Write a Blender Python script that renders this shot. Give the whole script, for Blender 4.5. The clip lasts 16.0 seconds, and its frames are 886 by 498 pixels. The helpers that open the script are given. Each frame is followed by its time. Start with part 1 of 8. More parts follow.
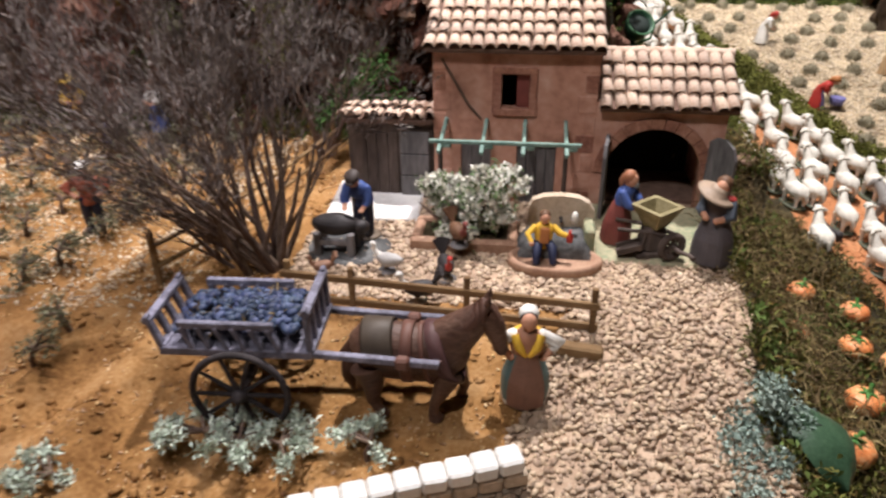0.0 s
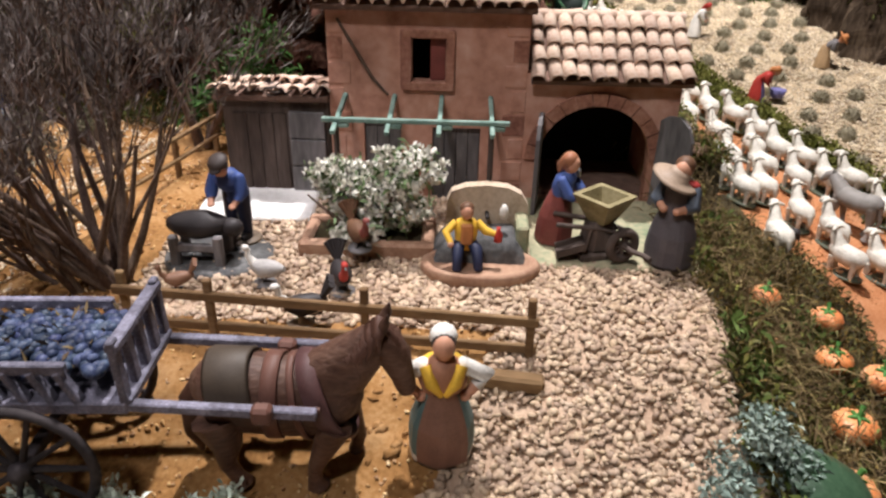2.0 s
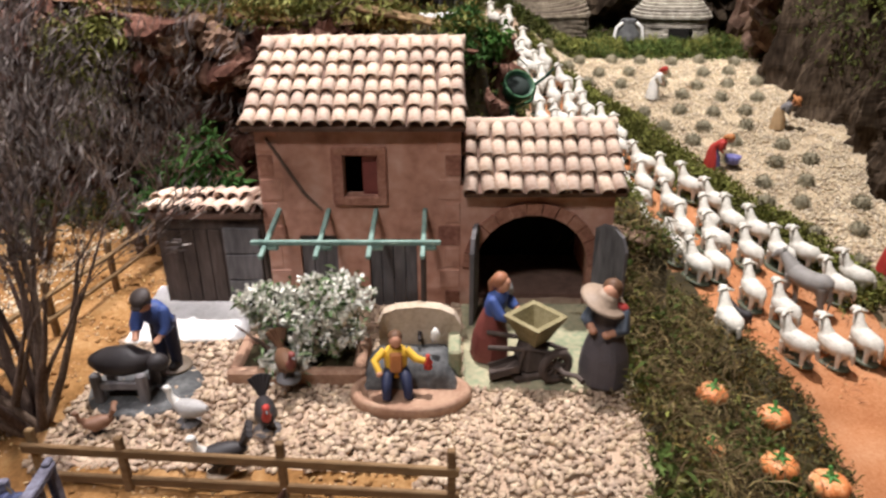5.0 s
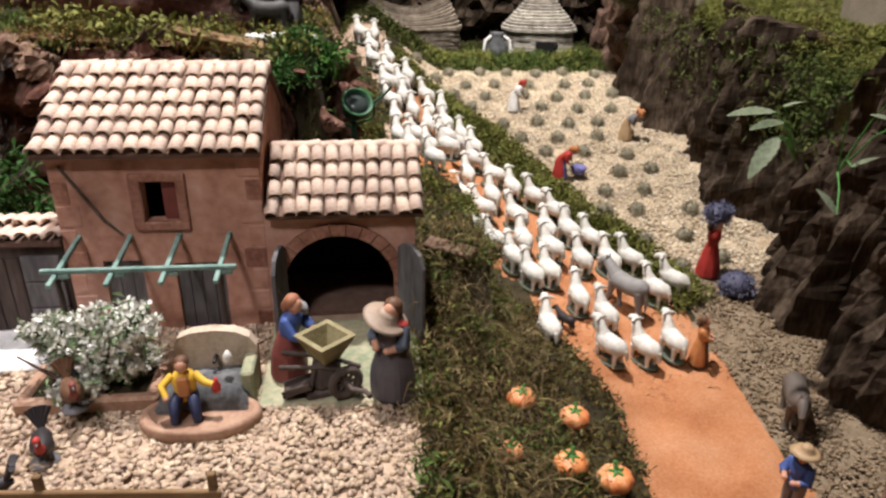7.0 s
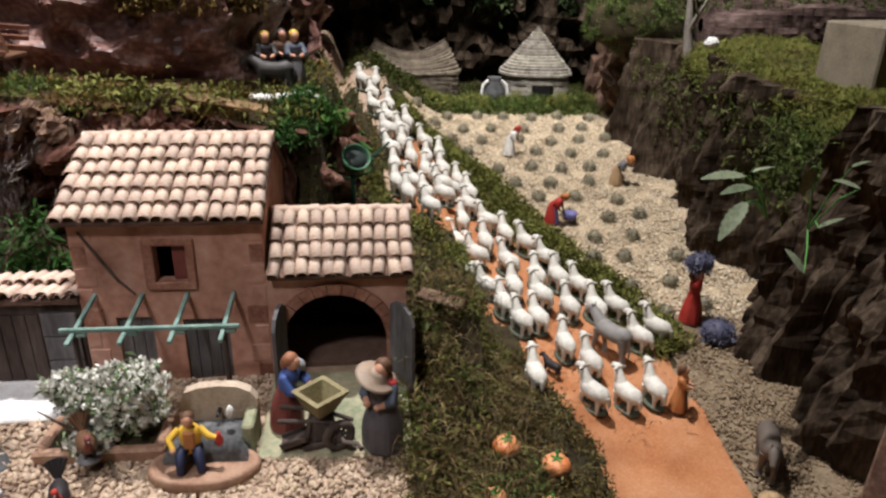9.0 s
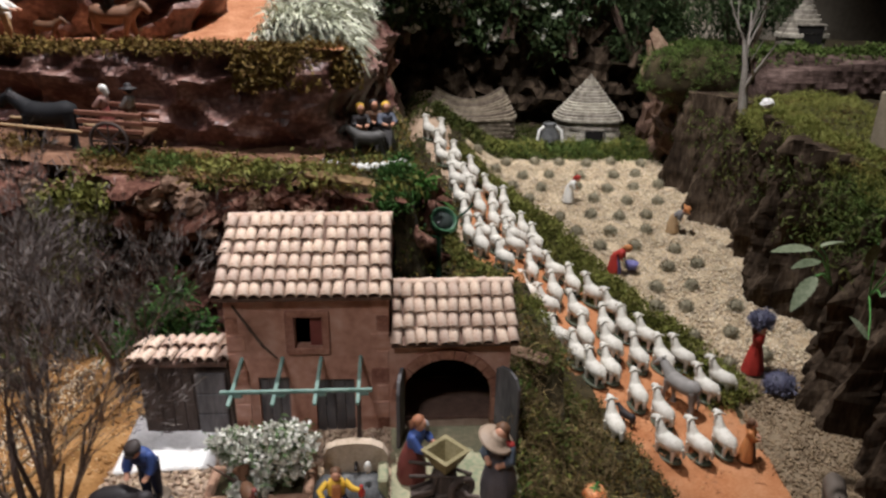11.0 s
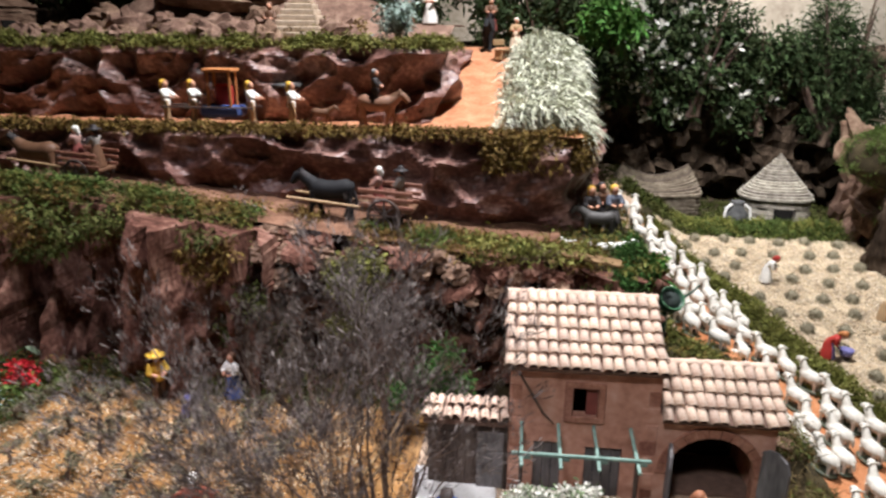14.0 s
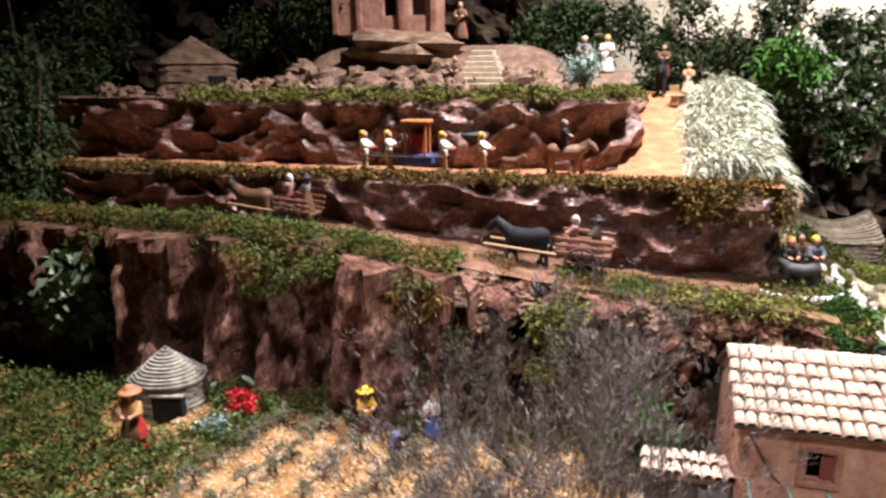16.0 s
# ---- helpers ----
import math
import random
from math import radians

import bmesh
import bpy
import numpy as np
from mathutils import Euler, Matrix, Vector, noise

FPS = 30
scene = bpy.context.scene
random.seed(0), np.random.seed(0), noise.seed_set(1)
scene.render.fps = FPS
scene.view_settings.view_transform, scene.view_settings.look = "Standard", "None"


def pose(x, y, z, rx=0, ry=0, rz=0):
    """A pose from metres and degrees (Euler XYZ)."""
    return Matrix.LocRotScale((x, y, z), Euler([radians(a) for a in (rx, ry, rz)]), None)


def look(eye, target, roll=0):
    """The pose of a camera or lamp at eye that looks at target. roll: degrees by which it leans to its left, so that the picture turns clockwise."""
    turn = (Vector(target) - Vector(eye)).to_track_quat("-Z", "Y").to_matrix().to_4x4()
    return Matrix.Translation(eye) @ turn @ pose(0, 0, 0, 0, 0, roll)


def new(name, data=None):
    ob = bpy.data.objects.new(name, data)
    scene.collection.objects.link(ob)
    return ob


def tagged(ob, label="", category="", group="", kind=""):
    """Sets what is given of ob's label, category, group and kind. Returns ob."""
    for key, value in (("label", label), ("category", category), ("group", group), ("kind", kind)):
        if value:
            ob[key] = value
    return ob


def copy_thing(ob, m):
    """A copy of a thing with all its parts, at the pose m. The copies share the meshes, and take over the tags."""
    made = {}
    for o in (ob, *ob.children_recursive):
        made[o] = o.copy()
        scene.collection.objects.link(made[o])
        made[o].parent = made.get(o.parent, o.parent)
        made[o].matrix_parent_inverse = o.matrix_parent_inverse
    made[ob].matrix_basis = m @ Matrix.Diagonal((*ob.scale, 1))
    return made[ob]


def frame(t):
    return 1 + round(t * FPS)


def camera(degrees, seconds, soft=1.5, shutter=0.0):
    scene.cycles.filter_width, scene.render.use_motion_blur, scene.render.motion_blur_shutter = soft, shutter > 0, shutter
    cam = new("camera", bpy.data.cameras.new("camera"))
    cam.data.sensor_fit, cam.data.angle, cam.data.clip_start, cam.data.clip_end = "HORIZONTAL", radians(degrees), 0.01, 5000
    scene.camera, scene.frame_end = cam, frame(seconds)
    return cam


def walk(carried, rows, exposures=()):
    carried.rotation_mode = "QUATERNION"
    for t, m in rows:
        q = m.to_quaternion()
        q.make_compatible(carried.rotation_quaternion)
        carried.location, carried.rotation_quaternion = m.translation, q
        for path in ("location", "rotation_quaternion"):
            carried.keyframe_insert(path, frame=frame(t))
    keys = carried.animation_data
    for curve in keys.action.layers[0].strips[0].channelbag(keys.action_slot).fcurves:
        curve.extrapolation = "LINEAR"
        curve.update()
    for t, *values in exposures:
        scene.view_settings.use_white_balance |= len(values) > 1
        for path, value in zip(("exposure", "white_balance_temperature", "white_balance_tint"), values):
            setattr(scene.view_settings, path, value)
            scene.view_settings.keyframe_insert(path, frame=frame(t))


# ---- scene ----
cam = camera(64.9, 16.0, soft=2.45, shutter=0.5)
PATH = [
    (0, (0.082, -0.004, 0.38), (-0.15, 1.73, -0.589), -0.7),
    (0.5, (0.087, 0.038, 0.354), (-0.04, 1.787, -0.607), -0.0),
    (1, (0.09, 0.082, 0.328), (0.012, 1.837, -0.628), 0.0),
    (1.5, (0.093, 0.11, 0.307), (0.041, 1.872, -0.638), 0.9),
    (2, (0.094, 0.13, 0.296), (0.055, 1.9, -0.635), 1.2),
    (2.5, (0.094, 0.148, 0.299), (0.037, 1.924, -0.619), 0.4),
    (3, (0.097, 0.161, 0.306), (0.051, 1.947, -0.593), 0.3),
    (3.2, (0.099, 0.167, 0.307), (0.056, 1.958, -0.582), 0.3),
    (5.3, (0.164, 0.172, 0.369), (0.171, 1.987, -0.472), -0.4),
    (5.5, (0.18, 0.17, 0.37), (0.21, 1.987, -0.466), -0.5),
    (6, (0.216, 0.165, 0.371), (0.309, 1.98, -0.464), -0.0),
    (6.5, (0.246, 0.162, 0.376), (0.407, 1.97, -0.465), 0.5),
    (7, (0.258, 0.15, 0.39), (0.472, 1.953, -0.449), 1.3),
    (7.5, (0.272, 0.135, 0.409), (0.51, 1.938, -0.421), 1.2),
    (8, (0.274, 0.124, 0.427), (0.515, 1.934, -0.388), 1.7),
    (10.3, (0.219, 0.085, 0.511), (0.364, 1.934, -0.238), 1.2),
    (10.5, (0.202, 0.074, 0.529), (0.348, 1.922, -0.222), 1.5),
    (11, (0.168, 0.059, 0.547), (0.299, 1.912, -0.194), 1.0),
    (11.5, (0.134, 0.047, 0.568), (0.236, 1.912, -0.147), 0.5),
    (12, (0.101, 0.031, 0.579), (0.156, 1.91, -0.104), 0.6),
    (12.5, (0.069, 0.012, 0.586), (0.073, 1.903, -0.067), 0.8),
    (13, (0.035, -0.005, 0.585), (-0.027, 1.895, -0.038), 1.0),
    (13.5, (-0.004, -0.005, 0.592), (-0.134, 1.895, -0.02), 0.8),
    (14, (-0.04, -0.021, 0.601), (-0.239, 1.879, 0.011), 0.6),
    (14.5, (-0.077, -0.038, 0.61), (-0.359, 1.856, 0.034), 0.1),
    (15, (-0.112, -0.051, 0.615), (-0.488, 1.834, 0.062), -0.2),
    (15.5, (-0.151, -0.054, 0.621), (-0.603, 1.82, 0.089), -0.2),
    (16, (-0.185, -0.072, 0.633), (-0.698, 1.796, 0.134), -0.6),
]
EXPOSURES = [(0, 0.05, 6500, 11), (3, 0.05, 6480, 10.5), (7, 0.05, 6420, 10), (8, -0.1, 6350, 9), (10.5, -0.48, 6280, 8), (11.5, -0.60, 6230, 8), (12.5, -0.46, 6180, 8), (13.5, -0.12, 6150, 8), (14.5, 0.24, 6220, 9.5), (16, 0.58, 6350, 11.5)]
walk(cam, [(t, look(eye, target, roll)) for t, eye, target, roll in PATH], EXPOSURES)

# ---- light: two ceiling spots of an exhibition room, and four added fill lamps ----
world = bpy.data.worlds.new("room_air")
scene.world = world
world.use_nodes = True
world.node_tree.nodes["Background"].inputs[0].default_value = (0.9, 0.84, 0.78, 1)
world.node_tree.nodes["Background"].inputs[1].default_value = 0.19
key = bpy.data.lights.new("key_spot", "SPOT")
key.energy, key.spot_size, key.spot_blend, key.shadow_soft_size, key.color = 325, radians(132), 0.9, 0.05, (1.0, 0.955, 0.96)
new("key_spot", key).matrix_world = look((0.10, 1.30, 2.1), (0.05, 0.8, 0.0))
# added fill in place of bounced light on the house front
front = bpy.data.lights.new("front_fill", "SPOT")
front.energy, front.spot_size, front.spot_blend, front.shadow_soft_size, front.color = 80, radians(33), 0.9, 0.12, (1.0, 0.95, 0.95)
new("front_fill", front).matrix_world = look((-0.35, -0.55, 1.9), (0.03, 0.84, 0.08))
side = bpy.data.lights.new("side_spot", "SPOT")
side.energy, side.spot_size, side.spot_blend, side.shadow_soft_size, side.color = 52, radians(36), 0.9, 0.06, (1.0, 0.95, 0.95)
new("side_spot", side).matrix_world = look((-0.72, 0.55, 2.0), (0.17, 0.66, 0.0))
# added fill for the vineyard and the cliff behind it
left = bpy.data.lights.new("left_fill", "SPOT")
left.energy, left.spot_size, left.spot_blend, left.shadow_soft_size, left.color = 165, radians(36), 0.9, 0.12, (0.97, 0.90, 1.0)
new("left_fill", left).matrix_world = look((-0.70, 0.35, 2.2), (-0.52, 0.80, 0.0))
# added fill that brightens the rear wall, no lamp known there
back = bpy.data.lights.new("back_fill", "SPOT")
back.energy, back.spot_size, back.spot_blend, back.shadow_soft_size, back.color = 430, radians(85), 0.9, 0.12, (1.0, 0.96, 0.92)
new("back_fill", back).matrix_world = look((0.6, 2.55, 2.2), (0.6, 3.15, 0.7))

# added fill over the log and upper step of the bark cliff
right = bpy.data.lights.new("right_fill", "SPOT")
right.energy, right.spot_size, right.spot_blend, right.shadow_soft_size, right.color = 190, radians(40), 0.9, 0.12, (1.0, 0.95, 0.94)
new("right_fill", right).matrix_world = look((0.75, 0.75, 2.2), (1.0, 2.15, 0.40))


# ---- materials ----
def material(name, colors, scale=60.0, rough=0.8, bump=0.4, fine=None, island=0.0, metal=0.0, stretch=(1, 1, 1), rand=0.0, spec=0.3):
    """Two scales of noise between the given colours, with bump; island and rand vary the value piece by piece."""
    m = bpy.data.materials.new(name)
    m.use_nodes = True
    n, l = m.node_tree.nodes, m.node_tree.links
    b = n["Principled BSDF"]
    b.inputs["Roughness"].default_value, b.inputs["Metallic"].default_value = rough, metal
    b.inputs["Specular IOR Level"].default_value = spec
    co = n.new("ShaderNodeTexCoord")
    mp = n.new("ShaderNodeMapping")
    mp.inputs["Scale"].default_value = stretch
    l.new(co.outputs["Object"], mp.inputs["Vector"])
    big = n.new("ShaderNodeTexNoise")
    big.inputs["Scale"].default_value, big.inputs["Detail"].default_value = scale, 5.0
    l.new(mp.outputs[0], big.inputs["Vector"])
    small = n.new("ShaderNodeTexNoise")
    small.inputs["Scale"].default_value, small.inputs["Detail"].default_value = fine or scale * 9, 4.0
    l.new(mp.outputs[0], small.inputs["Vector"])
    mix = n.new("ShaderNodeMath")
    mix.operation = "MULTIPLY_ADD"
    mix.inputs[1].default_value = 0.4
    l.new(small.outputs["Fac"], mix.inputs[0])
    add = n.new("ShaderNodeMath")
    add.operation = "MULTIPLY"
    add.inputs[1].default_value = 0.6
    l.new(big.outputs["Fac"], add.inputs[0])
    l.new(add.outputs[0], mix.inputs[2])
    ramp = n.new("ShaderNodeValToRGB")
    e = ramp.color_ramp.elements
    e[0].position, e[1].position = 0.34, 0.66
    e[0].color, e[1].color = (*colors[0], 1), (*colors[-1], 1)
    for i, c in enumerate(colors[1:-1]):
        x = e.new(0.34 + 0.32 * (i + 1) / (len(colors) - 1))
        x.color = (*c, 1)
    l.new(mix.outputs[0], ramp.inputs[0])
    out = ramp.outputs[0]
    for amount, node, socket in ((island, "ShaderNodeNewGeometry", "Random Per Island"), (rand, "ShaderNodeObjectInfo", "Random")):
        if amount:
            src = n.new(node)
            rng = n.new("ShaderNodeMapRange")
            rng.inputs["To Min"].default_value, rng.inputs["To Max"].default_value = 1 - amount, 1 + amount
            l.new(src.outputs[socket], rng.inputs["Value"])
            hsv = n.new("ShaderNodeHueSaturation")
            l.new(out, hsv.inputs["Color"])
            l.new(rng.outputs[0], hsv.inputs["Value"])
            hue = n.new("ShaderNodeMapRange")
            hue.inputs["To Min"].default_value, hue.inputs["To Max"].default_value = 0.5 - 0.03 * amount, 0.5 + 0.04 * amount
            l.new(src.outputs[socket], hue.inputs["Value"])
            l.new(hue.outputs[0], hsv.inputs["Hue"])
            out = hsv.outputs[0]
    l.new(out, b.inputs["Base Color"])
    if bump:
        bp = n.new("ShaderNodeBump")
        bp.inputs["Strength"].default_value, bp.inputs["Distance"].default_value = bump, 0.002
        l.new(mix.outputs[0], bp.inputs["Height"])
        l.new(bp.outputs[0], b.inputs["Normal"])
    return m


def leafy(name, colors, island=0.45, rough=0.6, scale=25.0):
    m = material(name, colors, scale, rough, 0.0, island=island, spec=0.08)
    return m


SOIL = material("ochre_soil", [(0.15, 0.068, 0.022), (0.28, 0.145, 0.052), (0.40, 0.235, 0.105)], 22, 0.95, 0.9, 260, spec=0.1)
GRAVEL_BED = material("gravel_bed", [(0.33, 0.225, 0.155), (0.45, 0.325, 0.23), (0.53, 0.40, 0.29)], 90, 0.95, 1.0, 420, spec=0.1)
STONE_BIT = material("gravel_stone", [(0.34, 0.24, 0.16), (0.445, 0.33, 0.235), (0.555, 0.435, 0.325)], 60, 0.9, 0.3, 500, island=0.25, spec=0.12)
SAND_BIT = material("pale_grit", [(0.46, 0.37, 0.25), (0.60, 0.49, 0.35), (0.70, 0.60, 0.46)], 60, 0.9, 0.3, 500, island=0.30, spec=0.1)
SAND_BED = material("pale_grit_bed", [(0.36, 0.26, 0.15), (0.52, 0.40, 0.26), (0.60, 0.48, 0.32)], 40, 0.95, 1.0, 330)
# browner grit, also darkened where the light falls off beside the cliff
BROWN_GRIT = material("brown_grit", [(0.19, 0.13, 0.078), (0.28, 0.20, 0.125), (0.38, 0.285, 0.19)], 60, 0.95, 0.5, 500, island=0.20, spec=0.1)
BROWN_BED = material("brown_grit_bed", [(0.15, 0.11, 0.07), (0.24, 0.18, 0.115), (0.32, 0.245, 0.165)], 40, 0.95, 1.0, 330, spec=0.1)
RED_PATH = material("red_clay_path", [(0.36, 0.135, 0.055), (0.46, 0.20, 0.09), (0.54, 0.27, 0.14)], 18, 0.95, 0.5, 300, spec=0.1)
TERRACE = material("terrace_clay", [(0.28, 0.11, 0.055), (0.42, 0.185, 0.095), (0.54, 0.28, 0.16)], 25, 0.95, 0.9, 200, spec=0.1)
# darker and browner than the upper road's clay
LOWER_ROAD = material("dark_clay_road", [(0.075, 0.036, 0.023), (0.15, 0.078, 0.048), (0.27, 0.15, 0.095)], 28, 0.95, 0.9, 200, spec=0.1)
MOSS_BED = material("moss_bed", [(0.022, 0.016, 0.008), (0.042, 0.032, 0.014), (0.072, 0.054, 0.025)], 45, 1.0, 1.0, 300)
BOWL = material("brown_clay_bowl", [(0.24, 0.13, 0.08), (0.34, 0.20, 0.13), (0.42, 0.27, 0.18)], 50, 0.8, 0.4, 300)
CORK = material("cork_bark", [(0.030, 0.012, 0.008), (0.115, 0.052, 0.036), (0.30, 0.17, 0.125)], 24, 0.95, 1.0, 150, stretch=(1, 1, 0.5), spec=0.1)
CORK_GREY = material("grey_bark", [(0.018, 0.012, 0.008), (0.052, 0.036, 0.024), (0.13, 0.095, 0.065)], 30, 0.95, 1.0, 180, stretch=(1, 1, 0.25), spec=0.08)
SLATE = material("dark_red_slate", [(0.050, 0.021, 0.017), (0.155, 0.072, 0.056), (0.42, 0.26, 0.21)], 16, 0.45, 0.8, 110, spec=0.45)
ROCK_PALE = material("pale_brown_rock", [(0.095, 0.054, 0.036), (0.195, 0.122, 0.082), (0.33, 0.23, 0.16)], 30, 0.9, 0.9, 190, spec=0.12)
BARK_LOG = material("dark_fallen_bark", [(0.030, 0.018, 0.015), (0.10, 0.065, 0.055), (0.21, 0.145, 0.125)], 30, 0.9, 1.0, 170, stretch=(0.25, 1, 1.6), spec=0.12)
PALE_TWIG = material("pale_grey_twig", [(0.14, 0.12, 0.10), (0.26, 0.23, 0.20), (0.36, 0.33, 0.29)], 70, 0.9, 0.4, stretch=(1, 1, 0.3), spec=0.1)
ROCK = material("brown_rock", [(0.085, 0.045, 0.032), (0.17, 0.10, 0.07), (0.29, 0.19, 0.135)], 30, 0.9, 0.9, 190)
MOSS = leafy("yellow_green_moss", [(0.075, 0.08, 0.018), (0.14, 0.14, 0.035), (0.22, 0.20, 0.06)], 0.35)
MOSS_BRIGHT = leafy("bright_yellow_moss", [(0.12, 0.13, 0.028), (0.21, 0.215, 0.055), (0.31, 0.295, 0.09)], 0.35)
MOSS_GREEN = leafy("mid_green_moss", [(0.045, 0.07, 0.014), (0.085, 0.12, 0.03), (0.14, 0.17, 0.05)], 0.35)
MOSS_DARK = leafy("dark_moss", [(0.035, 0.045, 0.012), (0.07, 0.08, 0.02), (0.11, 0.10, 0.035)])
BANK_MOSS = leafy("olive_brown_moss", [(0.050, 0.044, 0.016), (0.098, 0.086, 0.032), (0.16, 0.138, 0.058)], 0.45)
MOSS_BROWN = leafy("rusty_moss", [(0.09, 0.055, 0.015), (0.16, 0.10, 0.03), (0.22, 0.15, 0.05)])
FERN = leafy("bright_fern", [(0.035, 0.085, 0.015), (0.065, 0.15, 0.03), (0.11, 0.21, 0.05)], 0.35)
FERN_DIM = leafy("dull_fern", [(0.024, 0.055, 0.012), (0.045, 0.10, 0.024), (0.08, 0.15, 0.04)], 0.35)
LEAF_DULL = leafy("dull_ivy_leaf", [(0.065, 0.08, 0.045), (0.13, 0.15, 0.09), (0.21, 0.23, 0.15)], 0.3)
LEAF_MIX = leafy("fresh_grey_leaf", [(0.07, 0.12, 0.04), (0.14, 0.20, 0.09), (0.24, 0.29, 0.17)], 0.4)
LEAF_PALE = leafy("pale_leaf", [(0.12, 0.17, 0.09), (0.20, 0.26, 0.15), (0.28, 0.33, 0.22)])
STRAW = leafy("dry_straw", [(0.16, 0.11, 0.045), (0.28, 0.20, 0.09), (0.38, 0.29, 0.15)])
STRAW_DARK = leafy("brown_hay", [(0.07, 0.045, 0.02), (0.13, 0.09, 0.042), (0.24, 0.175, 0.09)], 0.45)
STRAW_RED = leafy("reddish_straw", [(0.20, 0.08, 0.035), (0.36, 0.16, 0.075), (0.48, 0.26, 0.14)], 0.4)
THATCH = leafy("grey_green_grass", [(0.26, 0.27, 0.18), (0.50, 0.50, 0.38), (0.72, 0.71, 0.60)], 0.45)
LICHEN = leafy("blue_grey_lichen", [(0.16, 0.22, 0.19), (0.27, 0.34, 0.29), (0.40, 0.46, 0.40)], 0.35)
VINE_LEAF = leafy("vine_lichen", [(0.36, 0.42, 0.33), (0.55, 0.62, 0.52), (0.72, 0.77, 0.68)], 0.3)
VINE_DARK = leafy("vine_growth", [(0.075, 0.070, 0.040), (0.17, 0.165, 0.10), (0.34, 0.34, 0.24)], 0.45)
PETAL = leafy("white_petal", [(0.70, 0.68, 0.60), (0.80, 0.78, 0.70)], 0.12)
TWIG = material("grey_twig", [(0.055, 0.032, 0.023), (0.115, 0.075, 0.055), (0.20, 0.14, 0.11)], 80, 0.9, 0.4, stretch=(1, 1, 0.3), island=0.35)
HEATHER = leafy("grey_heather", [(0.064, 0.050, 0.045), (0.138, 0.113, 0.102), (0.27, 0.23, 0.215)], 0.5, 0.9)
FUZZ = leafy("dry_heather", [(0.040, 0.031, 0.026), (0.082, 0.066, 0.056), (0.16, 0.135, 0.12)], 0.45, 0.9)
LAVENDER = leafy("lavender_tuft", [(0.19, 0.165, 0.115), (0.30, 0.265, 0.185), (0.42, 0.38, 0.28)], 0.3, 0.9)
LAVENDER_TIP = leafy("lavender_tips", [(0.07, 0.07, 0.10), (0.13, 0.13, 0.19), (0.23, 0.23, 0.30)], 0.4)
PLASTER = material("pink_plaster", [(0.31, 0.145, 0.10), (0.50, 0.265, 0.19), (0.62, 0.385, 0.30)], 15, 0.92, 0.4, 85, spec=0.12)
QUOIN = material("red_quoin", [(0.21, 0.092, 0.064), (0.34, 0.16, 0.112), (0.46, 0.245, 0.18)], 40, 0.92, 0.7, 260, rand=0.12, spec=0.12)
TILE = material("roof_tile", [(0.38, 0.23, 0.16), (0.57, 0.42, 0.325), (0.69, 0.57, 0.46)], 55, 0.88, 0.4, 320, rand=0.16, spec=0.15)
MORTAR = material("roof_bed", [(0.10, 0.06, 0.045), (0.20, 0.12, 0.09)], 60, 0.95, 0.5)
DARK_WOOD = material("dark_wood", [(0.045, 0.032, 0.027), (0.085, 0.062, 0.052), (0.13, 0.10, 0.085)], 35, 0.85, 0.7, 240, stretch=(1, 1, 0.2))
# wheel wood darkened for the deep shade under the cart
WHEEL_WOOD = material("shaded_wheel_wood", [(0.018, 0.014, 0.014), (0.035, 0.029, 0.030), (0.06, 0.05, 0.05)], 35, 0.85, 0.7, 240)
GREY_WOOD = material("grey_wood", [(0.08, 0.075, 0.075), (0.14, 0.13, 0.13), (0.22, 0.20, 0.20)], 35, 0.8, 0.6, 240, stretch=(1, 1, 0.2), rand=0.1)
FENCE_WOOD = material("brown_fence_wood", [(0.12, 0.07, 0.03), (0.20, 0.12, 0.055), (0.28, 0.18, 0.09)], 45, 0.85, 0.6, 260, stretch=(0.25, 1, 1), rand=0.12)
GREEN_PAINT = material("green_paint", [(0.10, 0.17, 0.14), (0.17, 0.26, 0.22), (0.26, 0.35, 0.30)], 60, 0.6, 0.3)
BLUE_PAINT = material("blue_grey_paint", [(0.06, 0.055, 0.072), (0.125, 0.12, 0.155), (0.24, 0.235, 0.30)], 60, 0.6, 0.8, rand=0.16)
GRAPE = material("grape_skin", [(0.010, 0.014, 0.030), (0.028, 0.042, 0.085), (0.085, 0.12, 0.18)], 90, 0.5, 0.0, island=0.5)
STONE = material("fountain_stone", [(0.34, 0.26, 0.18), (0.48, 0.38, 0.28), (0.58, 0.47, 0.36)], 50, 0.85, 0.5, 300)
STONE_DULL = material("dull_beige_block", [(0.16, 0.13, 0.09), (0.22, 0.18, 0.125), (0.27, 0.225, 0.16)], 30, 0.9, 0.3, 260)
STONE_DARK = material("wet_dark_stone", [(0.04, 0.04, 0.04), (0.085, 0.085, 0.085), (0.155, 0.155, 0.15)], 50, 0.7, 0.6, 260)
WHITE_STONE = material("white_stone", [(0.60, 0.58, 0.54), (0.76, 0.74, 0.70), (0.82, 0.80, 0.77)], 40, 0.8, 0.5, 260, rand=0.06)
SLAB_GREEN = material("greenish_slab", [(0.17, 0.22, 0.13), (0.33, 0.31, 0.20), (0.48, 0.40, 0.26)], 12, 0.85, 0.6, 160, spec=0.12)
DRY_STONE = material("dry_stone_grey", [(0.14, 0.122, 0.098), (0.28, 0.25, 0.205), (0.43, 0.39, 0.325)], 60, 0.9, 0.8, 320, rand=0.28, spec=0.12)
HUT_BROWN = material("brown_dry_stone", [(0.085, 0.066, 0.048), (0.17, 0.136, 0.102), (0.29, 0.24, 0.185)], 60, 0.9, 0.8, 320, rand=0.25, spec=0.1)
